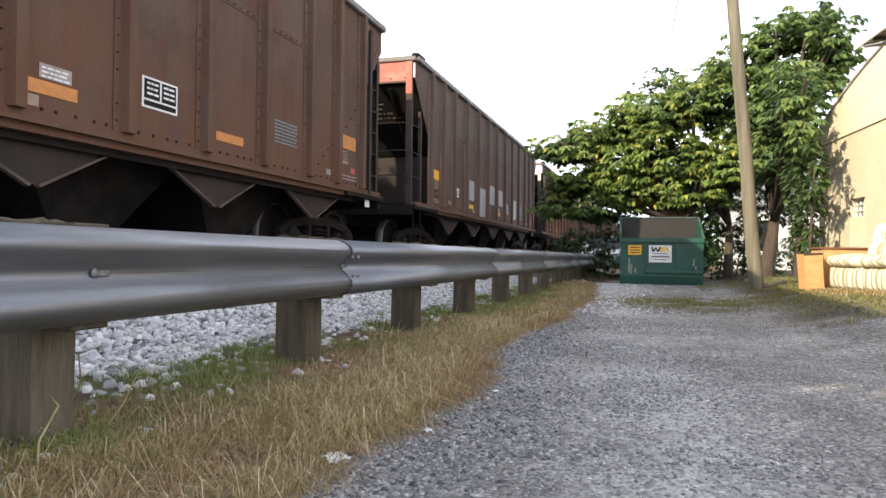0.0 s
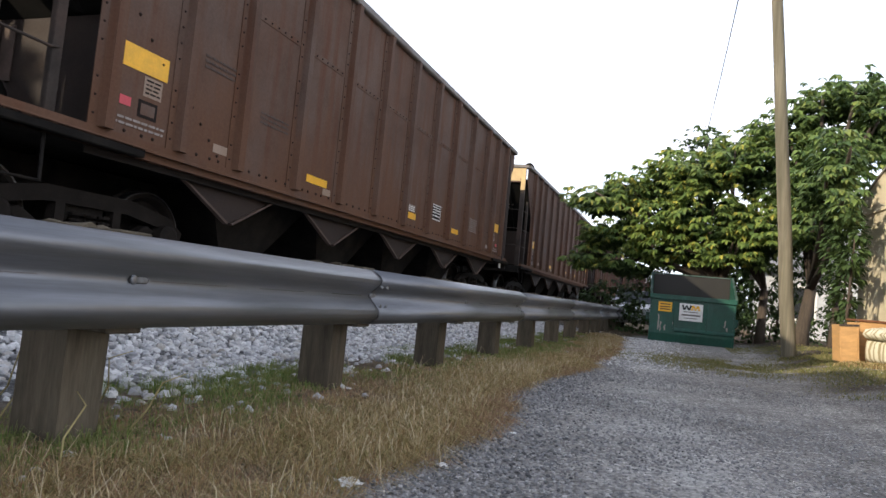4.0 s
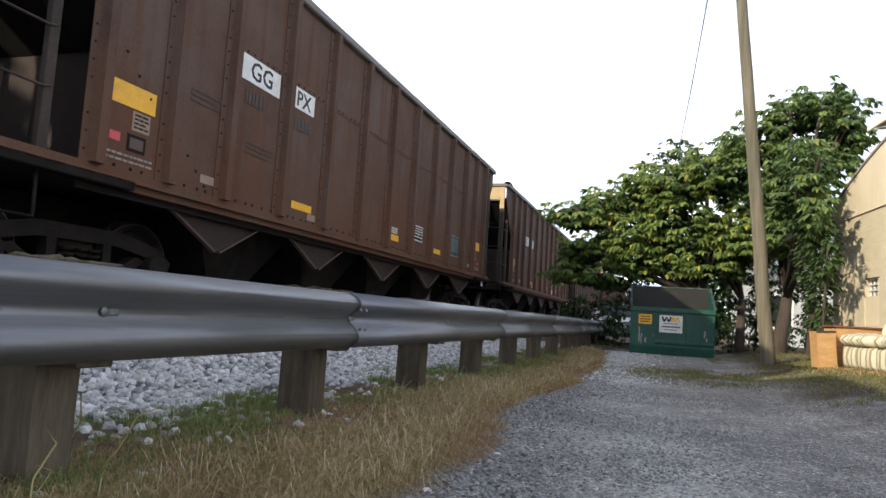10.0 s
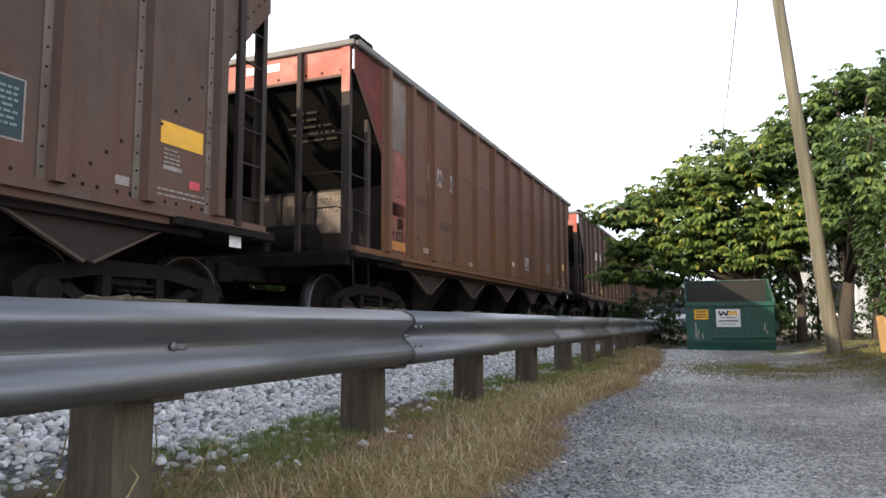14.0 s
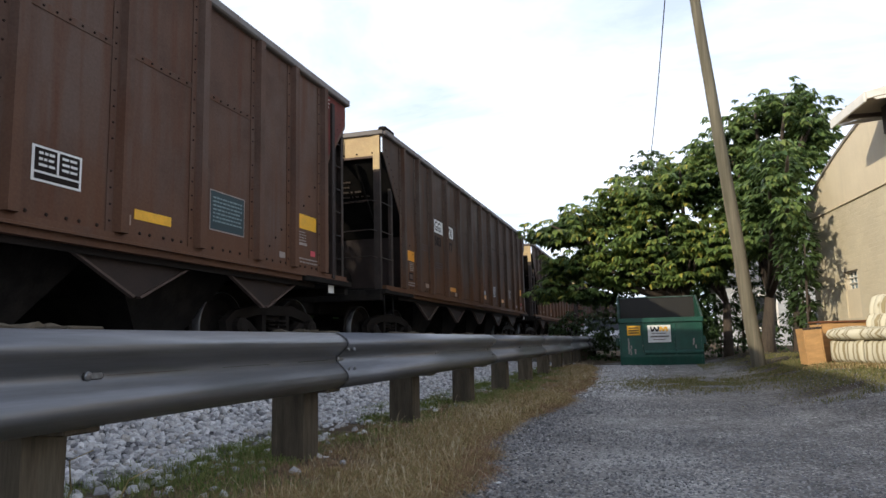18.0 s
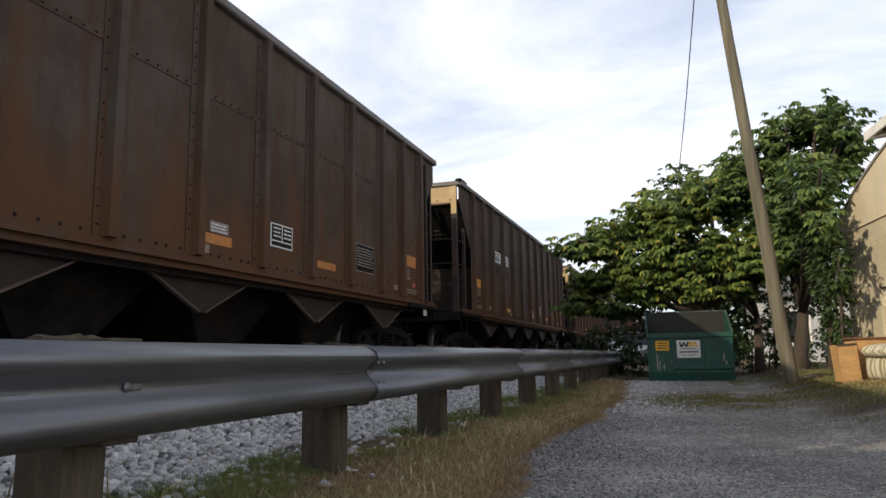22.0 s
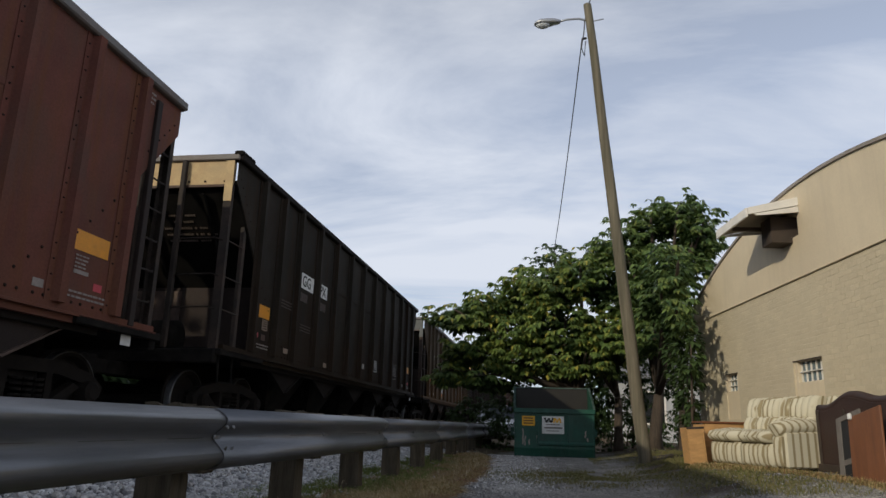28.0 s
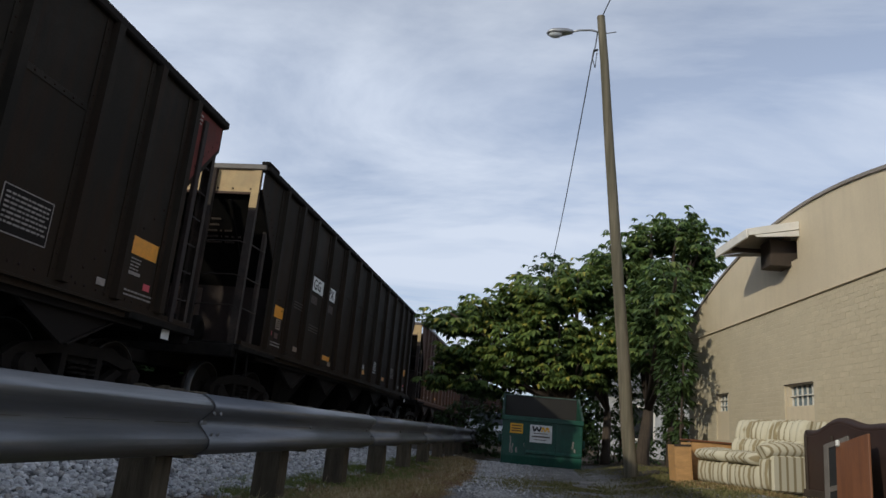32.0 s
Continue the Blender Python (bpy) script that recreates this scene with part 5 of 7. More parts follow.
LOOKS = {-2: ("car_brown", "end_peach"), -1: ("car_brown", "end_red"), 0: ("car_tan", "end_red"), 1: ("car_brown", "end_white"), 2: ("car_brown", "end_white"), 3: ("car_brown", "end_peach"),
         4: ("car_brown", "end_red"), 5: ("car_brown", "end_white"), 6: ("car_brown", "end_peach"), 7: ("car_brown", "end_peach"), 8: ("car_tan", "end_red"), 9: ("car_rust", "end_red"),
         10: ("car_brown", "end_red"), 11: ("car_brown", "end_peach"), 12: ("car_grime", "end_peach"), 13: ("car_grime", "end_peach"), 14: ("car_grime", "end_peach"), 15: ("car_grime", "end_peach"),
         16: ("car_grime", "end_peach"), 17: ("car_grime", "end_white"), 18: ("car_red", "end_red"), 19: ("car_dark", "end_peach"), 20: ("car_olive", "end_dark"), 21: ("car_dark", "end_peach"),
         22: ("car_dark", "end_peach"), 23: ("car_brown", "end_peach"), 24: ("car_dark", "end_white"), 25: ("car_brown", "end_peach"), 26: ("car_brown", "end_red")}
TONE = {"car_brown": "rust-brown", "car_tan": "faded tan-brown", "car_red": "oxide-red", "car_dark": "dark grey-brown", "car_grime": "grimy brown", "car_olive": "olive-brown", "car_rust": "orange-brown"}
BAND = {"end_peach": "cream", "end_red": "red", "end_white": "white", "end_dark": "dark grey"}
EXTRA = {0: " and grey patches", 17: " and graffiti", 16: " and chalky scrawls", 9: " and a rusted corner"}
for k, (body, end) in LOOKS.items():
    hopper_car(k, body, end, f"{TONE[body]} coal hopper car with {BAND[end]} end band{EXTRA.get(k, '')}", car_marks(k))


# ---- dumpster ----
def dumpster():
    d = thing("dumpster", "green steel dumpster with open top and scuffed front", "dumpster")
    d.matrix_basis = pose(-0.845, 16.70, 0.0, 0, 0, 3.0)
    w, dep, fh, bh = 1.83, 1.13, 1.12, 1.65
    side = [(0.03, 0.06), (dep, 0.06), (dep, bh), (dep - 0.06, bh), (0.0, fh), (0.0, 0.25)]
    for x in (0.0, w - 0.04):
        part("side_panel", prism_bm(side, "x", x, x + 0.04), "dump_green", d)
    part("front_panel", prism_bm([(0.035, 0.06), (0.0, 0.25), (0.0, fh), (0.03, fh), (0.03, 0.25), (0.06, 0.06)], "x", 0.042, w - 0.042), "dump_green", d)
    part("back_panel", box_bm(0.042, w - 0.042, dep - 0.03, dep, 0.08, bh), "dump_dark", d)
    part("floor_panel", box_bm(0.042, w - 0.042, 0.06, dep - 0.032, 0.08, 0.11), "dump_dark", d)
    part("front_rim", box_bm(-0.02, w + 0.02, -0.045, 0.035, fh - 0.09, fh + 0.015, 0.008), "dump_green", d)
    part("back_rim", box_bm(-0.02, w + 0.02, dep - 0.05, dep + 0.03, bh, bh + 0.03, 0.008), "dump_edge", d, "worn top edge")
    for x in (-0.02, w - 0.02):
        part("side_rim", prism_bm([(0.0, fh + 0.017), (dep - 0.06, bh + 0.002), (dep - 0.06, bh + 0.04), (0.0, fh + 0.055)], "x", x, x + 0.04), "dump_edge", d)
    for x in (0.52, 1.22):
        part("stiffener", box_bm(x, x + 0.035, -0.022, -0.002, 0.28, fh - 0.095, 0.004), "dump_green", d)
    part("lower_fold", prism_bm([(0.0, 0.30), (-0.03, 0.33), (-0.03, 0.36), (0.0, 0.40)], "x", 0.56, w - 0.02), "dump_green", d)
    for x in (-0.085, w + 0.005):
        part("fork_pocket", box_bm(x, x + 0.08, 0.22, 0.95, 0.52, 0.70, 0.01), "dump_green", d)
    for x in (0.10, w - 0.28):
        part("skid", box_bm(x, x + 0.18, 0.08, dep - 0.08, 0.0, 0.058), "dump_dark", d)
    part("lid", prism_bm([(dep + 0.034, bh + 0.03), (dep + 0.075, bh + 0.03), (dep + 0.16, 0.72), (dep + 0.12, 0.72)], "x", 0.02, w - 0.02), "rubber", d, "black plastic lid hanging open behind")
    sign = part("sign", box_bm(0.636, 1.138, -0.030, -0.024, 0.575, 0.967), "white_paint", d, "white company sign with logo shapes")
    bm = bmesh.new()
    stroke(bm, [(0.70, 0.93), (0.74, 0.83), (0.79, 0.91), (0.84, 0.83), (0.885, 0.93)], 0.045, 0)
    ob = part("logo_shape", bm, "black_paint", sign)
    ob.matrix_basis = Matrix(((0, 1, 0, 0), (1, 0, 0, -0.033), (0, 0, 1, 0), (0, 0, 0, 1)))
    bm = bmesh.new()
    stroke(bm, [(0.90, 0.82), (0.93, 0.92), (0.98, 0.84), (1.03, 0.92), (1.065, 0.82)], 0.045, 0)
    ob = part("logo_shape", bm, "yellow", sign)
    ob.matrix_basis = Matrix(((0, 1, 0, 0), (1, 0, 0, -0.033), (0, 0, 1, 0), (0, 0, 0, 1)))
    for z, a, b in ((0.77, 0.72, 1.04), (0.69, 0.69, 1.09), (0.63, 0.74, 1.02)):
        part("writing_bar", box_bm(a, b, -0.033, -0.0305, z, z + (0.035 if z == 0.69 else 0.018)), "grey_panel", sign)
    plate = part("notice", box_bm(0.178, 0.472, -0.030, -0.024, 0.745, 0.965), "yellow", d, "yellow notice plate")
    for z in (0.915, 0.855, 0.80):
        part("writing_bar", box_bm(0.215, 0.435, -0.033, -0.0305, z - 0.012, z + 0.012), "dark_wood", plate)
    rng = random.Random(3)
    for x, z, h in ((0.20, 0.32, 0.36), (0.245, 0.30, 0.22), (0.34, 0.32, 0.12), (0.53, 0.36, 0.24), (1.62, 0.50, 0.16), (1.66, 0.42, 0.08)):
        bm = bmesh.new()
        pts = [(x + rng.uniform(-0.012, 0.012), z + h * i / 5) for i in range(6)]
        stroke(bm, pts, 0.035, 0)
        ob = part("paint_drip", bm, "faded_white", d)
        ob.matrix_basis = Matrix(((0, 1, 0, 0), (1, 0, 0, -0.004), (0, 0, 1, 0), (0, 0, 0, 1)))


dumpster()


# ---- utility pole ----
def utility_pole():
    p = thing("utility_pole", "leaning weathered wooden utility pole with a street lamp", "utility pole")
    base, top = Vector((1.685, 13.6, 0.16)), Vector((0.885, 13.6, 9.60))
    n = 9
    rng = random.Random(2)
    path = [base.lerp(top, i / n) + Vector((rng.uniform(-1, 1), rng.uniform(-1, 1), 0)) * 0.012 for i in range(n + 1)]
    part("shaft", tube_bm([path[0] - Vector((0, 0, 0.4))] + path, [0.135] + [0.126 - 0.042 * i / n for i in range(n + 1)], 16), "pole_wood", p)
    a = base.lerp(top, 0.958)
    arm = [a, a + Vector((-0.22, -0.02, 0.06)), a + Vector((-0.48, -0.03, 0.05)), a + Vector((-0.66, -0.04, 0.0))]
    part("lamp_arm", tube_bm(arm, 0.022, 8), "lamp_grey", p)
    head = a + Vector((-0.62, -0.04, 0.0))
    bm = bmesh.new()
    rows = []
    for i, (dx, w, h) in enumerate(((0.0, 0.05, 0.045), (-0.12, 0.09, 0.08), (-0.28, 0.13, 0.10), (-0.42, 0.135, 0.09), (-0.52, 0.09, 0.05), (-0.56, 0.03, 0.02))):
        rows.append([bm.verts.new(head + Vector((dx, w * math.cos(t), max(h * math.sin(t), -0.03) - (0.02 if dx < -0.2 else 0.0)))) for t in (2 * math.pi * k / 12 for k in range(12))])
    for r0, r1 in zip(rows, rows[1:]):
        for k in range(12):
            bm.faces.new((r0[k], r0[(k + 1) % 12], r1[(k + 1) % 12], r1[k])).smooth = True
    bm.faces.new(rows[0]); bm.faces.new(rows[-1])
    bmesh.ops.recalc_face_normals(bm, faces=bm.faces[:])
    part("lamp_head", bm, "lamp_grey", p, "grey cobra-head street lamp")
    bm = bmesh.new()
    bmesh.ops.create_uvsphere(bm, u_segments=14, v_segments=8, radius=1)
    for v in bm.verts:
        v.co = head + Vector((-0.37 + v.co.x * 0.15, v.co.y * 0.10, -0.05 + min(v.co.z, 0.1) * 0.085))
    part("lamp_lens", bm, "lamp_glass", p)
    part("bracket", tube_bm([a + Vector((0.0, 0, -0.02)), a + Vector((0.30, 0.0, 0.03))], 0.012, 6), "lamp_grey", p)
    c = base.lerp(top, 0.915)
    part("drop_loop", tube_bm([a + Vector((-0.1, -0.05, -0.02)), c + Vector((-0.16, -0.05, 0.1)), c + Vector((-0.22, -0.05, -0.25)), c + Vector((-0.16, -0.05, -0.45)), c + Vector((-0.13, -0.05, -0.1))], 0.012, 6), "wire", p)
    part("hook", tube_bm([c + Vector((-0.11, 0, 0)), c + Vector((-0.2, -0.02, -0.03))], 0.025, 6), "wire", p)
    w = thing("power_line", "thin dark cable strung from the pole", "cable")
    s = c + Vector((-0.2, -0.02, -0.03))
    e = Vector((-0.40, 33.0, 6.5))
    part("cable", tube_bm([s.lerp(e, i / 12) - Vector((0, 0, 0.9 * math.sin(math.pi * i / 12))) for i in range(13)], 0.013, 5), "wire", w)
    s2, e2 = base.lerp(top, 0.995), Vector((5.5, 2.0, 16.0))
    part("cable", tube_bm([s2.lerp(e2, i / 8) for i in range(9)], 0.012, 5), "wire", w)


utility_pole()

# ---- the building ----
WALL = pose(3.75, 11.3, 0, 0, 0, 6.84)
FAR_Y, NEAR_Y, LEDGE = 4.78, -6.0, 3.03


def arch_z(y):
    return 4.42 - 0.040 * (y + 0.45) ** 2


def building():
    b = thing("warehouse", "cream-painted brick warehouse with arched gable and small glass-block windows", "building")
    b.matrix_basis = WALL
    holes = [(2.52, 3.16, 0.95, 1.80), (-0.62, 0.28, 0.95, 1.80)]
    bm = bmesh.new()
    ys = sorted({FAR_Y, NEAR_Y, *(h[0] for h in holes), *(h[1] for h in holes)})
    for a, c in zip(ys, ys[1:]):
        hole = next((h for h in holes if h[0] <= a and c <= h[1]), None)
        for z0, z1 in ([(-0.2, hole[2]), (hole[3], LEDGE)] if hole else [(-0.2, LEDGE)]):
            box(bm, 0.0, 0.28, a, c, z0, z1)
    part("brick_backing", bm, "mortar", b, "cream mortar and masonry core")
    door = (-0.36, 0.42, 3.66, 4.0)
    bm = bmesh.new()
    ys = [NEAR_Y + (FAR_Y - NEAR_Y) * i / 40 for i in range(41)] + [door[0], door[1]]
    ys.sort()
    for a, c in zip(ys, ys[1:]):
        if c - a < 1e-4:
            continue
        inside = a >= door[0] - 1e-6 and c <= door[1] + 1e-6
        for lo, hi in ([(LEDGE + 0.004, door[2]), (door[3], None)] if inside else [(LEDGE + 0.004, None)]):
            v0 = hi if hi else arch_z(a)
            v1 = hi if hi else arch_z(c)
            prism(bm, [(a, lo), (c, lo), (c, v1), (a, v0)], "x", -0.02, 0.28)
    bmesh.ops.remove_doubles(bm, verts=bm.verts[:], dist=1e-5)
    bmesh.ops.recalc_face_normals(bm, faces=bm.faces[:])
    part("gable", bm, "wall_plaster", b, "smooth cream plaster gable")
    part("ledge", box_bm(-0.035, -0.002, NEAR_Y, FAR_Y, LEDGE - 0.02, LEDGE + 0.002, 0.004), "wall_plaster", b)
    bm = bmesh.new()
    for i in range(32):
        a, c = (NEAR_Y - 0.1 + (FAR_Y - NEAR_Y + 0.2) * j / 32 for j in (i, i + 1))
        prism(bm, [(a, arch_z(a) + 0.002), (c, arch_z(c) + 0.002), (c, arch_z(c) + 0.05), (a, arch_z(a) + 0.05)], "x", -0.05, 14)
    bmesh.ops.remove_doubles(bm, verts=bm.verts[:], dist=1e-5)
    bmesh.ops.recalc_face_normals(bm, faces=bm.faces[:])
    part("roof", bm, "roof_edge", b, "curved dark roof edge")
    for y in (NEAR_Y, FAR_Y - 0.28):
        part("side_wall", box_bm(0.282, 13.7, y, y + 0.28, -0.2, 3.68), "wall_plaster", b)
    part("back_wall", box_bm(13.702, 13.98, NEAR_Y, FAR_Y, -0.2, 3.68), "wall_plaster", b)
    for (y0, y1, z0, z1), (g0, g1, h0, h1), cols, rows in ((holes[0], (2.62, 3.11, 1.47, 1.785), 3, 3), (holes[1], (-0.58, 0.19, 1.47, 1.785), 5, 2)):
        bm = bmesh.new()
        for a0, a1, c0, c1 in ((y0, g0, z0, z1), (g1, y1, z0, z1), (g0, g1, z0, h0), (g0, g1, h1, z1)):
            box(bm, 0.02, 0.20, a0, a1, c0, c1)
        part("infill", bm, "wall_plaster", b, "plastered infill panel")
        win = part("window", box_bm(0.17, 0.19, g0, g1, h0, h1), "grey_panel", b, "small barred glass-block window")
        dy, dz = (g1 - g0) / cols, (h1 - h0) / rows
        pane = mesh_of(box_bm(0.10, 0.165, 0.008, dy - 0.008, 0.008, dz - 0.008, 0.008), "glass_block", "glass_block")
        for i in range(cols):
            for j in range(rows):
                part("glass_block", pane, "glass_block", win).location = (0, g0 + dy * i, h0 + dz * j)
        for i in range(cols + 1):
            part("bar", box_bm(0.075, 0.098, g0 + dy * i - 0.008, g0 + dy * i + 0.008, h0, h1), "white_trim", win)
        for j in range(rows + 1):
            part("bar", box_bm(0.050, 0.074, g0, g1, h0 + dz * j - 0.007, h0 + dz * j + 0.007), "white_trim", win)
        # shadow under the recess head, drawn as a dark strip
        part("head_shadow_board", box_bm(-0.004, 0.019, y0, y1, z1 - 0.012, z1), "dark_wood", b, "thin dark strip drawn as the shadow under the window head")
    # the hoist door and its canopy
    part("loft_door", box_bm(0.12, 0.16, door[0], door[1], door[2], door[3]), "dark_wood", b, "dark boarded loft opening")
    c = part("canopy", prism_bm([(-0.025, 4.16), (-0.79, 4.005), (-0.79, 4.035), (-0.025, 4.215)], "y", -0.42, 0.80), "white_trim", b, "white sloping canopy")
    part("fascia", box_bm(-0.825, -0.792, -0.46, 0.84, 3.90, 4.045, 0.006), "white_trim", c)
    for y in (-0.46, 0.802):
        part("barge_board", prism_bm([(-0.025, 4.10), (-0.79, 3.945), (-0.79, 4.05), (-0.025, 4.23)], "y", y, y + 0.038), "white_trim", c)
        part("cheek_board", prism_bm([(-0.025, 3.99), (-0.66, 3.93), (-0.70, 3.955), (-0.025, 4.085)], "y", y + 0.006, y + 0.03), "white_trim", c)
    part("hoist_box", box_bm(-0.34, 0.118, -0.16, 0.20, 3.58, 4.0, 0.01), "dark_wood", c, "dark hoist housing under the canopy")
    part("beam", box_bm(-0.74, -0.03, 0.30, 0.36, 3.90, 3.96, 0.004), "dark_wood", c)
    part("soffit_board", prism_bm([(-0.03, 4.115), (-0.78, 3.945), (-0.78, 3.955), (-0.03, 4.128)], "y", -0.41, 0.79), "soffit", c)
    # bricks
    rng = random.Random(8)
    bl, bh = 0.222, 0.076
    brick = [mesh_of(box_bm(-rng.uniform(0.001, 0.0026), 0.0, 0.006, bl - 0.006, 0.005, bh - 0.005, 0.0015), "brick", "wall_cream") for _ in range(5)]
    vs, fs = [], []
    z, row = 0.12, 0
    count = 0
    while z + bh < LEDGE - 0.02:
        y = NEAR_Y + (0.131 if row % 2 else 0.0)
        while y + bl < FAR_Y:
            if not any(y + bl > h[0] - 0.01 and y < h[1] + 0.01 and z + bh > h[2] - 0.01 and z < h[3] + 0.02 for h in holes):
                if -2.9 < y < -0.95 and z > 0.9 and count < 290:
                    part("brick", brick[rng.randrange(5)], "wall_cream", b).location = (-0.001, y, z)
                    count += 1
                else:
                    d = rng.uniform(0.0006, 0.0024)
                    n = len(vs)
                    x0, x1, y0, y1, z0, z1 = -d, -0.0005, y + 0.006, y + bl - 0.006, z + 0.005, z + bh - 0.005
                    vs += [(x1, y0, z0), (x1, y1, z0), (x1, y1, z1), (x1, y0, z1), (x0, y0 + .003, z0 + .003), (x0, y1 - .003, z0 + .003), (x0, y1 - .003, z1 - .003), (x0, y0 + .003, z1 - .003)]
                    fs += [(n + 4, n + 7, n + 6, n + 5), (n, n + 4, n + 5, n + 1), (n + 1, n + 5, n + 6, n + 2), (n + 2, n + 6, n + 7, n + 3), (n + 3, n + 7, n + 4, n)]
            y += bl
        z += bh
        row += 1
    me = bpy.data.meshes.new("brickwork")
    me.from_pydata(vs, [], fs)
    me.materials.append(M["wall_cream"])
    tagged(part("brickwork", me, "wall_cream", b), kind="stuff")


building()


# ---- furniture dumped by the wall ----
def cushion(x0, x1, y0, y1, z0, z1, bulge=0.05, cuts=5):
    """A soft rounded pad."""
    bm = bmesh.new()
    box(bm, x0, x1, y0, y1, z0, z1)
    bmesh.ops.subdivide_edges(bm, edges=bm.edges[:], cuts=cuts, use_grid_fill=True)
    c, h = Vector(((x0 + x1) / 2, (y0 + y1) / 2, (z0 + z1) / 2)), Vector(((x1 - x0) / 2, (y1 - y0) / 2, (z1 - z0) / 2))
    for v in bm.verts:
        p = Vector(((v.co[i] - c[i]) / h[i] for i in range(3)))
        r = max(abs(p.x), abs(p.y), abs(p.z))
        q = p.normalized() * r
        p = p.lerp(q, 0.35)
        v.co = Vector((c[i] + p[i] * h[i] for i in range(3)))
        v.co += v.co.normalized() * 0 + Vector((0, 0, 1)) * 0.012 * noise.noise(v.co * 6)
        for f in v.link_faces:
            f.smooth = True
    return bm


def stripe_fabric(name, a, b, freq):
    m = bpy.data.materials.new(name)
    m.use_nodes = True
    n, l = m.node_tree.nodes, m.node_tree.links
    p = n["Principled BSDF"]
    p.inputs["Roughness"].default_value, p.inputs["Specular IOR Level"].default_value = 0.95, 0.1
    tc = n.new("ShaderNodeTexCoord")
    mp = n.new("ShaderNodeMapping"); mp.inputs["Scale"].default_value = (1.0, 1.0, 0.0)
    l.new(tc.outputs["Object"], mp.inputs["Vector"])
    wv = n.new("ShaderNodeTexWave"); wv.bands_direction = "DIAGONAL"
    wv.inputs["Scale"].default_value, wv.inputs["Distortion"].default_value, wv.inputs["Detail"].default_value = freq, 0.5, 1.0
    l.new(mp.outputs[0], wv.inputs["Vector"])
    r = n.new("ShaderNodeValToRGB")
    e = r.color_ramp.elements
    e[0].position, e[0].color, e[1].position, e[1].color = 0.14, (*b, 1), 0.36, (*a, 1)
    l.new(wv.outputs["Fac"], r.inputs["Fac"])
    l.new(r.outputs["Color"], p.inputs["Base Color"])
    return m


M["couch"] = stripe_fabric("couch", (0.58, 0.54, 0.415), (0.30, 0.25, 0.15), 7.0)


def pleated(x0, x1, y0, y1, z0, z1, pleats=7, depth=0.03):
    """A long puffy pad, gathered into soft upright pleats along y."""
    bm = bmesh.new()
    rows, cols = 12, pleats * 6
    ring = []
    for j in range(cols + 1):
        v = j / cols
        edge = min(v, 1 - v) * pleats
        puff = (0.80 + 0.20 * min(1.0, edge * 2.2)) + depth * (abs(math.sin(math.pi * v * pleats)) ** 0.6 - 0.7) / max(x1 - x0, 0.1) * 2
        y = y0 + (y1 - y0) * v
        loop = []
        for i in range(rows):
            a = 2 * math.pi * i / rows
            ca, sa = math.cos(a), math.sin(a)
            cx = math.copysign(abs(ca) ** 0.62, ca) * puff * (x1 - x0) / 2
            cz = math.copysign(abs(sa) ** 0.62, sa) * (0.94 + 0.06 * puff) * (z1 - z0) / 2
            wob = 0.006 * noise.noise((y * 7, a * 2, x0 * 9))
            loop.append(bm.verts.new(((x0 + x1) / 2 + cx + wob, y, (z0 + z1) / 2 + cz + wob)))
        ring.append(loop)
    for a, b in zip(ring, ring[1:]):
        for i in range(rows):
            bm.faces.new((a[i], a[(i + 1) % rows], b[(i + 1) % rows], b[i])).smooth = True
    bm.faces.new(ring[0]); bm.faces.new(ring[-1])
    bmesh.ops.recalc_face_normals(bm, faces=bm.faces[:])
    return bm


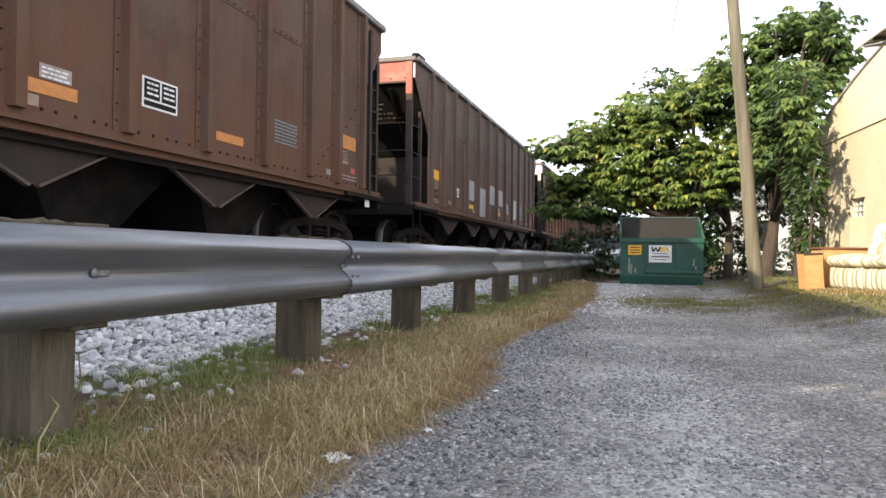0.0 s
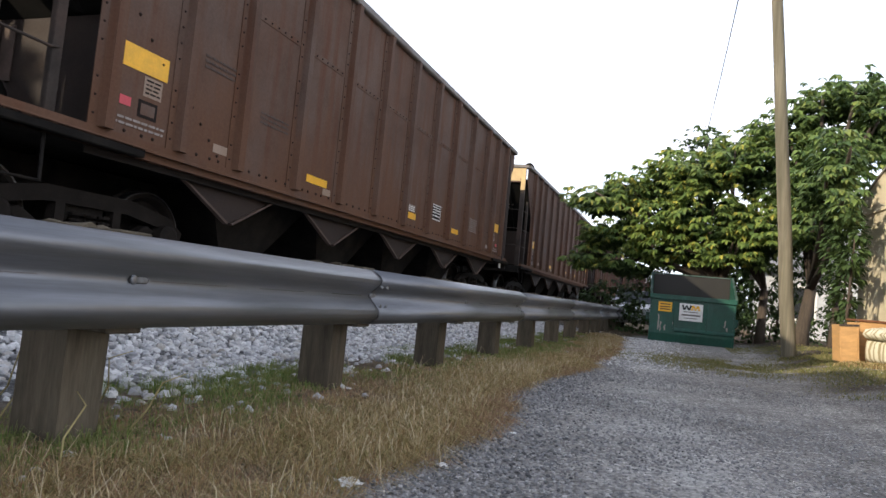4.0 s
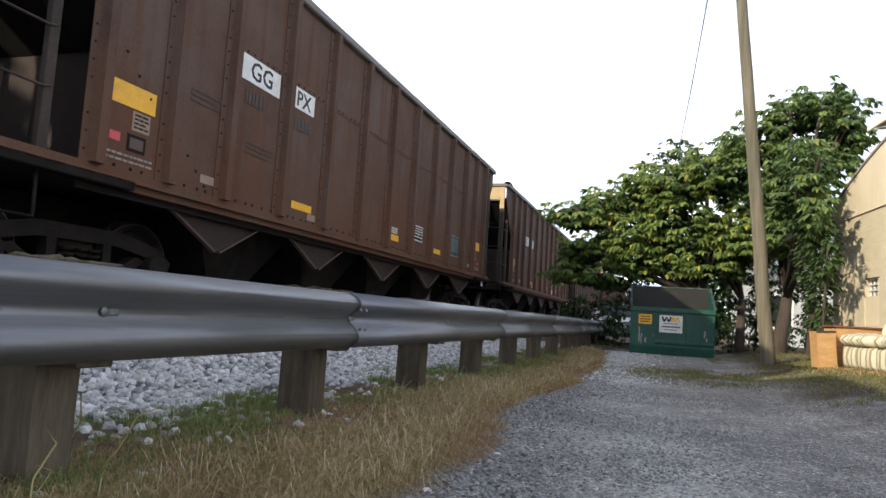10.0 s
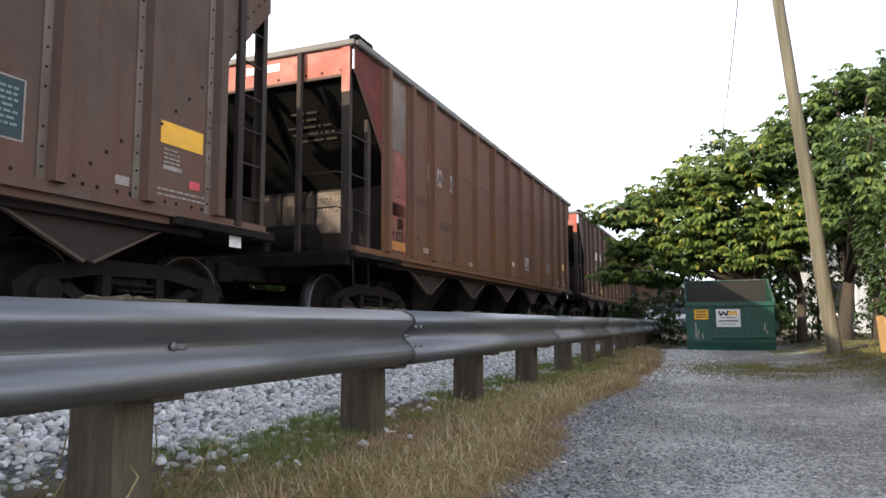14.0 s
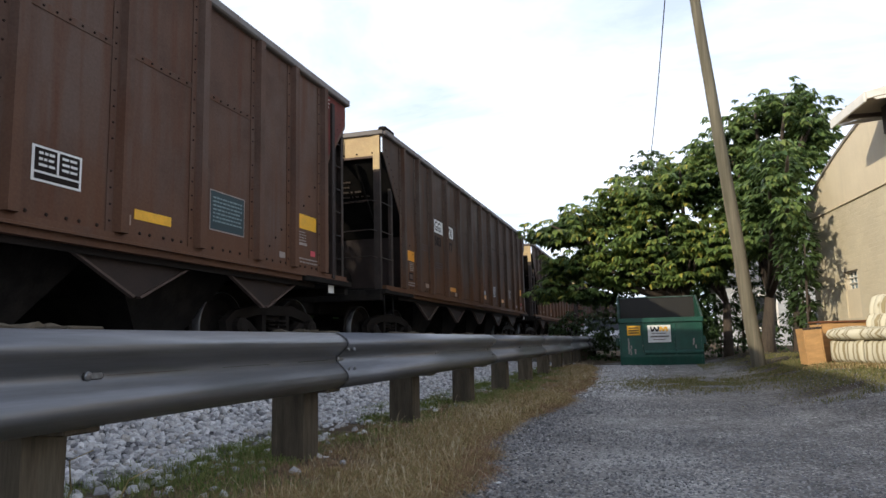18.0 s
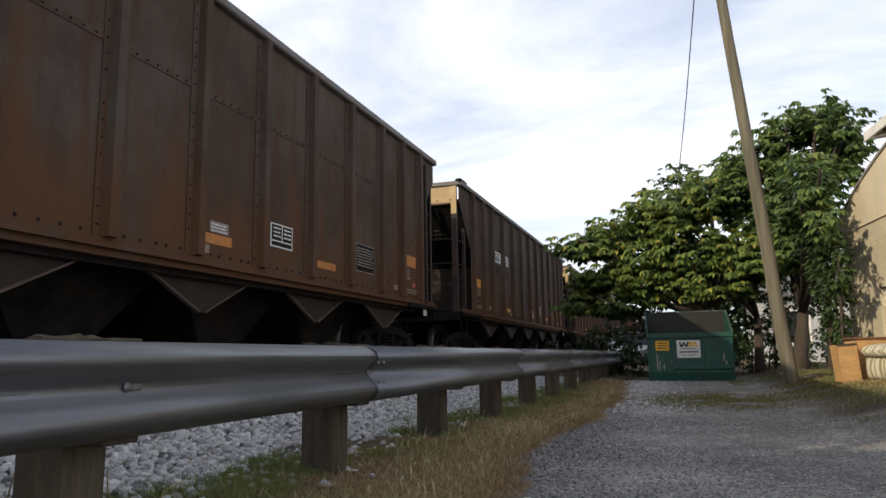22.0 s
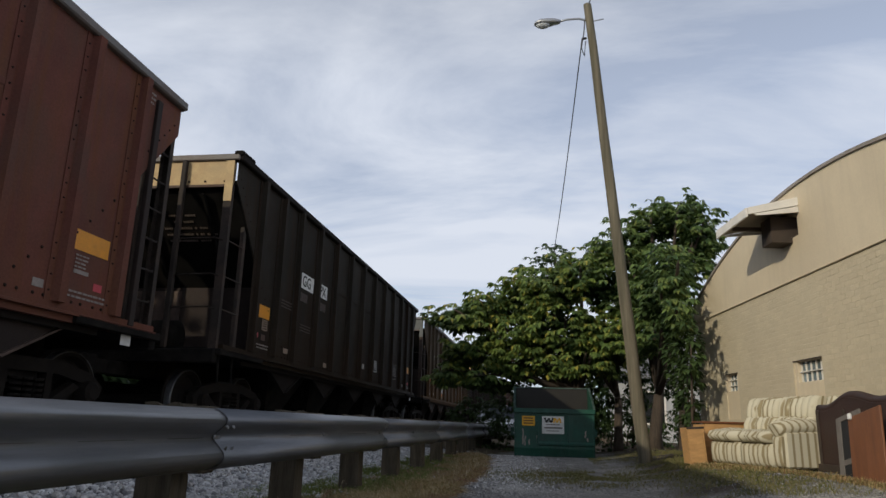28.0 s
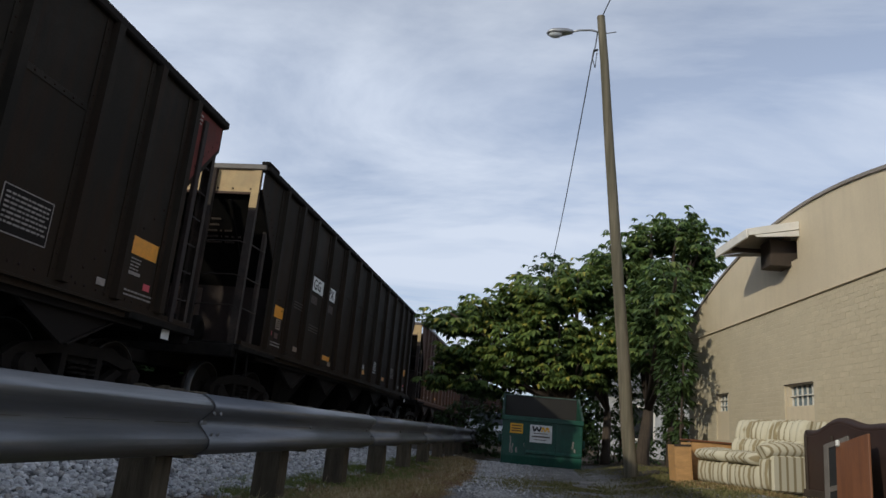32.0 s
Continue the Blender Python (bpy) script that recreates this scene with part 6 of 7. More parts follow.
def couch():
    c = thing("loveseat", "cream and tan striped reclining loveseat with pleated puffy cushions", "sofa")
    c.matrix_basis = pose(2.915, 9.60, 0.262, 0, 0, 19.5) @ Matrix.Diagonal((1.17, 1.12, 1.0, 1.0))
    part("base", box_bm(0.03, 0.84, 0.20, 1.50, 0.03, 0.30, 0.03, 2), "couch", c)
    for y in (0.20, 0.855):
        part("skirt", pleated(-0.03, 0.10, y, y + 0.645, 0.02, 0.33, 4, 0.012), "couch", c)
        part("seat_cushion", pleated(-0.10, 0.56, y, y + 0.65, 0.31, 0.50, 3, 0.02), "couch", c)
        ob = part("back_cushion", pleated(-0.11, 0.12, y, y + 0.65, 0.0, 0.27, 5, 0.025), "couch", c)
        ob.matrix_basis = pose(0.52, 0, 0.42, 0, 16, 0)
        ob = part("head_cushion", pleated(-0.13, 0.13, y, y + 0.65, 0.0, 0.36, 6, 0.03), "couch", c)
        ob.matrix_basis = pose(0.60, 0, 0.60, 0, 14, 0)
    part("back_frame", prism_bm([(0.66, 0.05), (0.84, 0.05), (0.90, 0.86), (0.76, 0.90)], "y", 0.06, 1.50, 0.02), "couch", c)
    part("arm", prism_bm([(0.0, 0.03), (0.82, 0.03), (0.86, 0.50), (0.0, 0.47)], "y", 0.0, 0.19, 0.02), "couch", c, "side panel with upright brown stripes")
    part("arm_pad", tube_bm([(-0.06, 0.10, 0.49), (0.0, 0.10, 0.51), (0.25, 0.10, 0.54), (0.5, 0.10, 0.53), (0.64, 0.10, 0.50)], [0.085, 0.105, 0.11, 0.10, 0.07], 14), "couch", c)
    part("arm_front", pleated(-0.05, 0.02, 0.02, 0.18, 0.04, 0.42, 2, 0.01), "couch", c)
    ob = part("wing", cushion(-0.09, 0.09, 0.02, 0.17, 0.0, 0.46), "couch", c)
    ob.matrix_basis = pose(0.66, 0, 0.50, 0, 14, 0)
    part("far_arm", cushion(0.05, 0.62, 1.44, 1.56, 0.10, 0.52), "couch", c)
    for x in (0.1, 0.76):
        for y in (0.08, 1.44):
            part("foot", box_bm(x - 0.03, x + 0.03, y - 0.03, y + 0.03, -0.06, 0.06), "dark_wood", c)


couch()


def cabinet():
    c = thing("wooden_cabinet", "light oak dresser lying with its back to the lot", "cabinet")
    c.matrix_basis = pose(2.33, 11.6, 0.24, 0, 0, 8)
    part("side_panel", box_bm(0.0, 0.02, 0.0, 0.45, 0, 0.58, 0.003), "oak", c)
    part("side_panel", box_bm(0.86, 0.88, 0.0, 0.45, 0, 0.60, 0.003), "oak", c)
    part("back_panel", box_bm(0.022, 0.858, 0.01, 0.03, 0.0, 0.60), "oak", c)
    part("top", box_bm(-0.015, 0.895, -0.02, 0.47, 0.602, 0.63, 0.004), "walnut", c)
    part("bottom", box_bm(0.022, 0.858, 0.032, 0.44, 0.02, 0.04), "oak", c)
    k = thing("drawer_box", "open oak drawer box with a dark broken rim", "drawer")
    k.matrix_basis = pose(2.06, 11.25, 0.24, 0, -4, 8)
    for a in ((0, 0.02, 0, 0.32), (0.23, 0.25, 0, 0.32), (0.022, 0.228, 0, 0.018), (0.022, 0.228, 0.302, 0.32)):
        part("side", box_bm(*a, 0.0, 0.52, 0.002), "oak", k)
    part("rim", box_bm(-0.005, 0.255, -0.008, 0.0, 0.50, 0.53), "dark_wood", k)


cabinet()


def brown_sofa():
    s = thing("brown_sofa", "dark brown camelback sofa turned with its bare back to the lot", "sofa")
    s.matrix_basis = pose(3.355, 7.79, 0.27, 0, 0, 9)
    crest = [(1.95 * i / 18, 0.76 + 0.10 * math.sin(math.pi * i / 18) ** 2 + 0.035 * math.sin(math.pi * i / 4.5)) for i in range(19)]
    part("back", prism_bm([(0.0, 0.0)] + crest + [(1.95, 0.0)], "x", 0.30, 0.44, 0.012), "brown_leather", s)
    part("top_roll", tube_bm([(0.36, y, z + 0.01) for y, z in crest], [0.045] + [0.062] * 17 + [0.045], 10), "brown_leather", s)
    for y in (0.05, 0.66, 1.27, 1.86):
        part("back_batten", box_bm(0.286, 0.299, y, y + 0.05, 0.02, 0.74, 0.003), "dark_wood", s)
    part("bottom_rail", box_bm(0.27, 0.298, 0.0, 1.95, 0.0, 0.09, 0.005), "dark_wood", s)
    for y in (0.0, 1.77):
        part("arm", cushion(0.44, 1.0 if y == 0.0 else 0.96, y, y + 0.18, 0.0, 0.58), "brown_leather", s)
    part("seat", cushion(0.44, 0.70, 0.2, 1.75, 0.08, 0.42), "brown_leather", s)
    p = thing("leaning_door", "grey cabinet door frame leaning on the sofa", "door")
    p.matrix_basis = pose(3.32, 8.36, 0.275, -14, 9, 9)
    for a in ((0, 0.07), (0.38, 0.47)):
        part("stile", box_bm(-0.012, 0.012, a[0], a[1], 0.0, 0.76, 0.003), "grey_panel", p)
    for z in (0.0, 0.20, 0.70):
        part("rail", box_bm(-0.012, 0.012, 0.072, 0.378, z, z + 0.06, 0.002), "grey_panel", p)
    part("panel", box_bm(-0.004, 0.004, 0.074, 0.376, 0.06, 0.70), "black_paint", p)
    q = thing("tabletop_board", "walnut veneer board leaning on the sofa", "board")
    q.matrix_basis = pose(3.31, 7.84, 0.275, -13, 9, 9)
    part("board", box_bm(-0.012, 0.012, 0.0, 0.58, 0.0, 0.78, 0.004), "walnut", q)
    part("clip", box_bm(-0.05, -0.013, 0.49, 0.53, 0.74, 0.81, 0.008), "white_paint", q)


brown_sofa()

# ---- trees ----
def leaf_mesh(name, blobs, per, size, material, seed, droop=0.5):
    """Twigs scattered through soft-edged clumps, each with a fan of folded, drooping leaves."""
    rng = random.Random(seed)
    vs, fs = [], []
    for cx, cy, cz, rx, ry, rz in blobs:
        n = int(per * (rx * ry + ry * rz + rx * rz))
        for _ in range(n):
            while True:
                p = Vector((rng.uniform(-1, 1), rng.uniform(-1, 1), rng.uniform(-1, 1)))
                if 0.12 < p.length < 1.0 and rng.random() < p.length ** 1.5:
                    break
            wob = 1.0 + 0.35 * noise.noise(Vector((cx + p.x * 2.1, cy + p.y * 2.1, cz + p.z * 2.1)))
            out = Vector((p.x, p.y, p.z * 0.5)).normalized()
            o = Vector((cx + p.x * rx * wob, cy + p.y * ry * wob, cz + p.z * rz * wob))
            for k in range(rng.randint(5, 8)):
                a = rng.uniform(-1.3, 1.3)
                d = Vector((out.x * math.cos(a) - out.y * math.sin(a), out.x * math.sin(a) + out.y * math.cos(a), rng.uniform(-droop - 0.5, 0.25))).normalized()
                L, w = size * rng.uniform(0.7, 1.3), size * rng.uniform(0.20, 0.30)
                s = d.cross(Vector((rng.uniform(-0.4, 0.4), rng.uniform(-0.4, 0.4), 1))).normalized() * w
                q = o + d * size * rng.uniform(0.0, 0.7)
                b = len(vs)
                sag = Vector((0, 0, -0.18 * L))
                up = s.cross(d).normalized() * w * 0.25
                for pt in (q, q + d * L * 0.45 + s + up, q + d * L + sag, q + d * L * 0.45 - s + up, q + d * L * 0.5):
                    vs.append(tuple(pt))
                fs += [(b, b + 1, b + 4), (b + 1, b + 2, b + 4), (b, b + 4, b + 3), (b + 4, b + 2, b + 3)]
    me = bpy.data.meshes.new(name)
    me.from_pydata(vs, [], fs)
    me.materials.append(M[material])
    return me


def spray_mesh(name, blobs, per, size, material, seed, tiers=4):
    """Drooping fans of long leaves at the twig ends, set in loose tiers round each clump's outside."""
    rng = random.Random(seed)
    vs, fs = [], []
    for cx, cy, cz, rx, ry, rz in blobs:
        for _ in range(int(per * (rx * ry + ry * rz + rx * rz))):
            p = Vector((rng.gauss(0, 1), rng.gauss(0, 1), rng.gauss(0, 1))).normalized() * (rng.uniform(1.06, 1.38) if tiers and rng.random() < 0.10 else rng.uniform(0.55, 1.06))
            if tiers:
                p.z = 0.72 * round(p.z * tiers + cx * 3.1) / tiers + 0.28 * p.z - 0.72 * cx * 3.1 / tiers + rng.gauss(0, 0.05)
            wob = 1.0 + 0.34 * noise.noise(Vector((cx + p.x * 1.9, cy + p.y * 1.9, cz + p.z * 1.9)))
            o = Vector((cx + p.x * rx * wob, cy + p.y * ry * wob, cz + p.z * rz * wob - 0.12 * (p.x * p.x + p.y * p.y) * rx))
            if tiers and noise.noise(o * 1.15) + 0.5 * noise.noise(o * 2.9) < -0.20:      # gaps between the leafy boughs
                continue
            az = math.atan2(p.y * ry, p.x * rx) + rng.gauss(0, 0.5)
            big = rng.uniform(0.6, 1.25)
            n = rng.randint(7, 10)
            for k in range(n):
                f = (k + 0.5) / n * 2 - 1
                a = az + f * 1.75 + rng.gauss(0, 0.12)
                d = Vector((math.cos(a), math.sin(a), -0.22 - 0.45 * rng.random() - 0.25 * abs(f))).normalized()
                L = size * big * rng.uniform(0.8, 1.2) * (1.05 - 0.25 * abs(f))
                w = L * rng.uniform(0.17, 0.23)
                side = d.cross(Vector((rng.gauss(0, 0.22), rng.gauss(0, 0.22), 1))).normalized()
                up = side.cross(d).normalized()
                q = o + d * size * 0.12
                b = len(vs)
                for pt in (q, q + d * L * 0.40 + side * w + up * w * 0.30, q + d * L * 0.97 - up * L * 0.16, q + d * L * 0.40 - side * w + up * w * 0.30, q + d * L * 0.48):
                    vs.append(tuple(pt))
                fs += [(b, b + 1, b + 4), (b + 1, b + 2, b + 4), (b, b + 4, b + 3), (b + 4, b + 2, b + 3)]
    me = bpy.data.meshes.new(name)
    me.from_pydata(vs, [], fs)
    me.materials.append(M[material])
    return me


def tree(label, base, blobs, per, size, material, seed, lean=(0, 0), girth=0.16, tiers=0):
    t = thing("tree", label, "tree")
    rng = random.Random(seed)
    fork = Vector(base) + Vector((lean[0] * 0.5, lean[1] * 0.5, 1.5))
    part("trunk", tube_bm([Vector(base) - Vector((0, 0, 0.3)), Vector(base) + Vector((0.02, 0, 0.5)), fork], [girth * 1.3, girth, girth * 0.8], 10), "bark", t)
    for cx, cy, cz, rx, ry, rz in blobs:
        e = Vector((cx, cy, cz))
        mid = fork.lerp(e, 0.5) + Vector((rng.uniform(-0.2, 0.2), rng.uniform(-0.2, 0.2), 0.25))
        part("limb", tube_bm([fork, mid, e, e + (e - mid).normalized() * 0.15], [girth * 0.55, girth * 0.36, girth * 0.2, girth * 0.06], 6), "bark", t)
    if tiers:                             # heart of the crown behind the outer sprays, its shade put into darker leaves
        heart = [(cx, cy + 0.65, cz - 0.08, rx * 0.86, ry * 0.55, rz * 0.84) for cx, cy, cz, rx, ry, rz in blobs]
        tagged(part("inner_crown", spray_mesh("inner_crown", heart, per * 2.2, size, "leaf_inner_shade", seed + 1, 0), "leaf_inner_shade", t), kind="stuff")
    tagged(part("crown", spray_mesh("crown", blobs, per, size, material, seed, tiers), material, t), kind="stuff")
    return t


def bush(label, blobs, per, size, material, seed):
    b = thing("bush", label, "bush")
    tagged(part("leaves", leaf_mesh("leaves", blobs, per, size, material, seed), material, b), kind="stuff")
    for cx, cy, cz, rx, ry, rz in blobs:
        part("stem", tube_bm([(cx, cy, -0.1), (cx + 0.1, cy, cz)], [0.04, 0.015], 5), "bark", b)


tree("broad green tree with drooping leaves over the dumpster", (0.9, 19.4, 0.05),
     [(-2.55, 19.2, 3.80, 0.85, 0.9, 0.40), (-1.85, 19.2, 4.05, 0.85, 1.0, 0.42), (-1.2, 19.1, 3.30, 1.15, 1.0, 0.65), (-2.2, 19.3, 2.80, 0.85, 0.8, 0.42), (-0.75, 19.2, 4.30, 0.9, 1.1, 0.55),
      (-0.05, 19.2, 4.70, 0.95, 1.2, 0.60), (0.4, 18.9, 3.45, 1.30, 1.1, 0.75), (0.85, 19.3, 5.00, 0.95, 1.1, 0.70), (-0.5, 18.9, 2.50, 1.15, 0.9, 0.38), (0.9, 18.7, 2.55, 1.05, 0.9, 0.42), (1.7, 18.7, 3.2, 0.9, 0.9, 0.8),
      (-2.75, 19.5, 2.20, 0.65, 0.6, 0.36), (-1.6, 19.1, 2.05, 0.80, 0.7, 0.30)],
     78, 0.25, "leaf", 11, (-0.4, 0), tiers=4)
tree("tall green tree beside the warehouse wall", (2.55, 18.6, 0.1),
     [(1.9, 19.2, 4.6, 1.0, 1.1, 0.8), (2.0, 19.3, 5.75, 0.85, 1.0, 0.6), (2.8, 19.2, 6.4, 0.7, 1.0, 0.5), (3.5, 19.0, 6.65, 0.6, 0.9, 0.5), (4.1, 19.0, 6.1, 0.5, 0.8, 0.6), (3.75, 18.8, 5.5, 0.75, 1.0, 0.65), (3.0, 18.5, 5.0, 0.85, 1.0, 0.7), (2.55, 18.2, 3.95, 0.80, 0.9, 0.65),
      (3.15, 18.0, 3.9, 0.55, 0.8, 0.6), (2.5, 17.4, 3.1, 0.6, 0.7, 0.5), (2.55, 15.2, 4.15, 0.38, 0.7, 0.50), (2.32, 14.9, 3.55, 0.45, 0.6, 0.45), (2.5, 14.3, 3.05, 0.30, 0.5, 0.30), (2.60, 14.4, 4.0, 0.30, 0.5, 0.38)],
     78, 0.23, "leaf_mid", 23, (0.3, 0), tiers=3)
# added foliage: fills the dark below the tree and shades the wall
bush("added dark shrub at the warehouse corner, shading the wall", [(2.60, 14.1, 2.35, 0.22, 0.5, 0.55), (2.68, 14.5, 1.4, 0.20, 0.5, 0.7), (2.8, 15.6, 2.4, 0.3, 0.6, 1.0)], 90, 0.16, "leaf_dark", 47)
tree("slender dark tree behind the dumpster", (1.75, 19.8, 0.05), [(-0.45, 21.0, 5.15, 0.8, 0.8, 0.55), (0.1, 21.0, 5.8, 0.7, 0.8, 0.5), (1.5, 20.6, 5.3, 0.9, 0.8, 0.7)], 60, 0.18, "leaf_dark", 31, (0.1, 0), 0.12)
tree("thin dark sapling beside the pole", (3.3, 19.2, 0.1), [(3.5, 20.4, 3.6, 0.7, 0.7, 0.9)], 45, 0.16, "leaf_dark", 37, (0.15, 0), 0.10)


# filler bushes; the shade under the trees is put into their dark leaves
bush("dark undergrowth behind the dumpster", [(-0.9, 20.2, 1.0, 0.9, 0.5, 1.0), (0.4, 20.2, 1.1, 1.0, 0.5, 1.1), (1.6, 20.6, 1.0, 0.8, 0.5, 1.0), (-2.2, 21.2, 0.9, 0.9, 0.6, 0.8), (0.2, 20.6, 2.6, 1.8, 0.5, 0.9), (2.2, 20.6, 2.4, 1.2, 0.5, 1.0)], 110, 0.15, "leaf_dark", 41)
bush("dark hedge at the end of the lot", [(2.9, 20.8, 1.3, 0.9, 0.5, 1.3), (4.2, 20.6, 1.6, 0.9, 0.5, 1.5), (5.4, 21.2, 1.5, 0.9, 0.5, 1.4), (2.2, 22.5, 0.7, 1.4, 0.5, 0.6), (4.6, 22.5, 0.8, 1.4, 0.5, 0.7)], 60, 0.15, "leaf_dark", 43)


def far_woods():
    rng = random.Random(9)
    blobs = []
    for i in range(46):
        x = -60 + i * 2.8 + rng.uniform(-1, 1)
        if -12 < x < -1:
            continue
        blobs.append((x, 62 + rng.uniform(-6, 8), rng.uniform(1.5, 3.4), rng.uniform(2, 3.2), 2.0, rng.uniform(1.8, 3.0)))
    me = leaf_mesh("far_woods", blobs, 9, 0.75, "leaf_dark", 51)
    tagged(new("far_woods", me), "dark green line of distant trees", "trees", kind="stuff")


far_woods()


# added tree row, hidden by the train, that blocks sun from the car gaps
def sun_block_treeline():
    """An unseen row of trees and scrub beyond the track, a little higher than the train, added to shade the car ends.
    """
    rng = random.Random(19)
    blobs = []
    for i in range(36):
        y = -9 + 1.15 * i
        top = 7.35 + rng.uniform(-0.3, 0.35)
        blobs.append((-12.6 + rng.uniform(-0.4, 0.4), y, 0.9, 0.7, 0.8, 1.15 + rng.uniform(-0.15, 0.2)))
        for z, r in ((2.6, 1.0), (4.4, 1.05), (top - 1.0, 0.95)):
            blobs.append((-13.0 + rng.uniform(-0.3, 0.3), y + rng.uniform(-0.3, 0.3), z, 0.8, r, 1.0))
    tagged(new("sun_block_treeline", leaf_mesh("sun_block_treeline", blobs, 32, 0.36, "leaf_dark", 52)), "unseen dark trees and scrub added beyond the track to block sun", "trees", kind="stuff")


sun_block_treeline()


def white_house():
    h = thing("house", "white sided house with grey roof behind the trees", "house")
    h.matrix_basis = pose(2.4, 30, 0, 0, 0, -4)
    part("wall", box_bm(0, 9, 0, 6, -0.2, 2.9), "siding", h)
    for i in range(14):
        part("clapboard", prism_bm([(-0.03, 0.05 + i * 0.2), (-0.012, 0.24 + i * 0.2), (0.0, 0.24 + i * 0.2), (0.0, 0.05 + i * 0.2)], "x", 0.0, 9.0), "siding", h)
    part("roof", prism_bm([(-0.4, 2.85), (3.0, 4.9), (6.4, 2.85), (6.4, 2.75), (-0.4, 2.75)], "x", -0.4, 9.4), "roof_grey", h)
    for x in (1.2, 4.0, 6.6):
        w = part("window", box_bm(x, x + 0.9, -0.05, -0.032, 1.0, 2.2), "dark_glass", h)
        for a in ((x - 0.08, x, 0.92, 2.28), (x + 0.9, x + 0.98, 0.92, 2.28), (x, x + 0.9, 0.92, 1.0), (x, x + 0.9, 2.2, 2.28)):
            part("frame", box_bm(a[0], a[1], -0.06, -0.032, a[2], a[3]), "white_trim", w)


white_house()


def parked_car():
    c = thing("parked_car", "white car parked beyond the end of the rail", "car")
    c.matrix_basis = pose(-2.35, 22.4, 0.03, 0, 0, 0)
    side = [(0.0, 0.35), (0.05, 0.75), (0.25, 0.82), (1.15, 0.90), (1.75, 1.36), (3.1, 1.40), (3.9, 0.98), (4.3, 0.92), (4.4, 0.40), (3.9, 0.28), (0.4, 0.28)]
    part("body", prism_bm(side, "x", 0.0, 1.72, 0.03), "car_white", c)
    part("windscreen", prism_bm([(1.19, 0.93), (1.74, 1.34), (1.73, 1.35), (1.17, 0.94)], "x", 0.15, 1.57), "dark_glass", c)
    for x in (-0.012, 1.722):
        part("side_window", prism_bm([(1.35, 0.95), (1.85, 1.30), (2.95, 1.32), (3.5, 0.98)], "x", x, x + 0.01), "dark_glass", c)
    for x in (0.12, 1.30):
        part("headlight", box_bm(x, x + 0.3, -0.012, 0.06, 0.58, 0.72, 0.01), "lamp_glass", c)
    part("bumper", box_bm(0.02, 1.70, -0.03, 0.03, 0.36, 0.52, 0.015), "car_white", c)
    for x in (-0.16, 1.72):
        part("mirror", box_bm(x, x + 0.16, 1.32, 1.42, 0.92, 1.05, 0.02), "car_white", c)
    for x in (0.0, 1.52):
        for y in (0.85, 3.5):
            bm = bmesh.new()
            lathe(bm, [(0.2, x), (0.31, x), (0.33, x + 0.02), (0.33, x + 0.18), (0.31, x + 0.2), (0.2, x + 0.2)], (0, y, 0.31), "x", 20)
            wheel = part("wheel", bm, "rubber", c)
            bm = bmesh.new()
            lathe(bm, [(0.19, x - 0.005), (0.19, x + 0.205)], (0, y, 0.31), "x", 14)
            part("rim", bm, "galv", wheel)


parked_car()


# ---- loose stone and grass ----
EDGE = ((-30.0, -1.0), (0.0, -0.95), (2.25, -1.0), (3.1, -0.92), (4.2, -1.02), (4.9, -1.23), (6.0, -1.2), (7.4, -1.05), (10.0, -1.05), (13.7, -1.22), (17.0, -1.6), (30.0, -1.8))


def verge_edge(y):
    """Where the grass meets the asphalt."""
    for (y0, e0), (y1, e1) in zip(EDGE, EDGE[1:]):
        if y <= y1:
            break
    return e0 + (e1 - e0) * (y - y0) / (y1 - y0) + 0.05 * noise.noise((0.0, y * 2.6, 7.0)) + 0.05 * noise.noise((0.0, y * 6.0, 2.0))


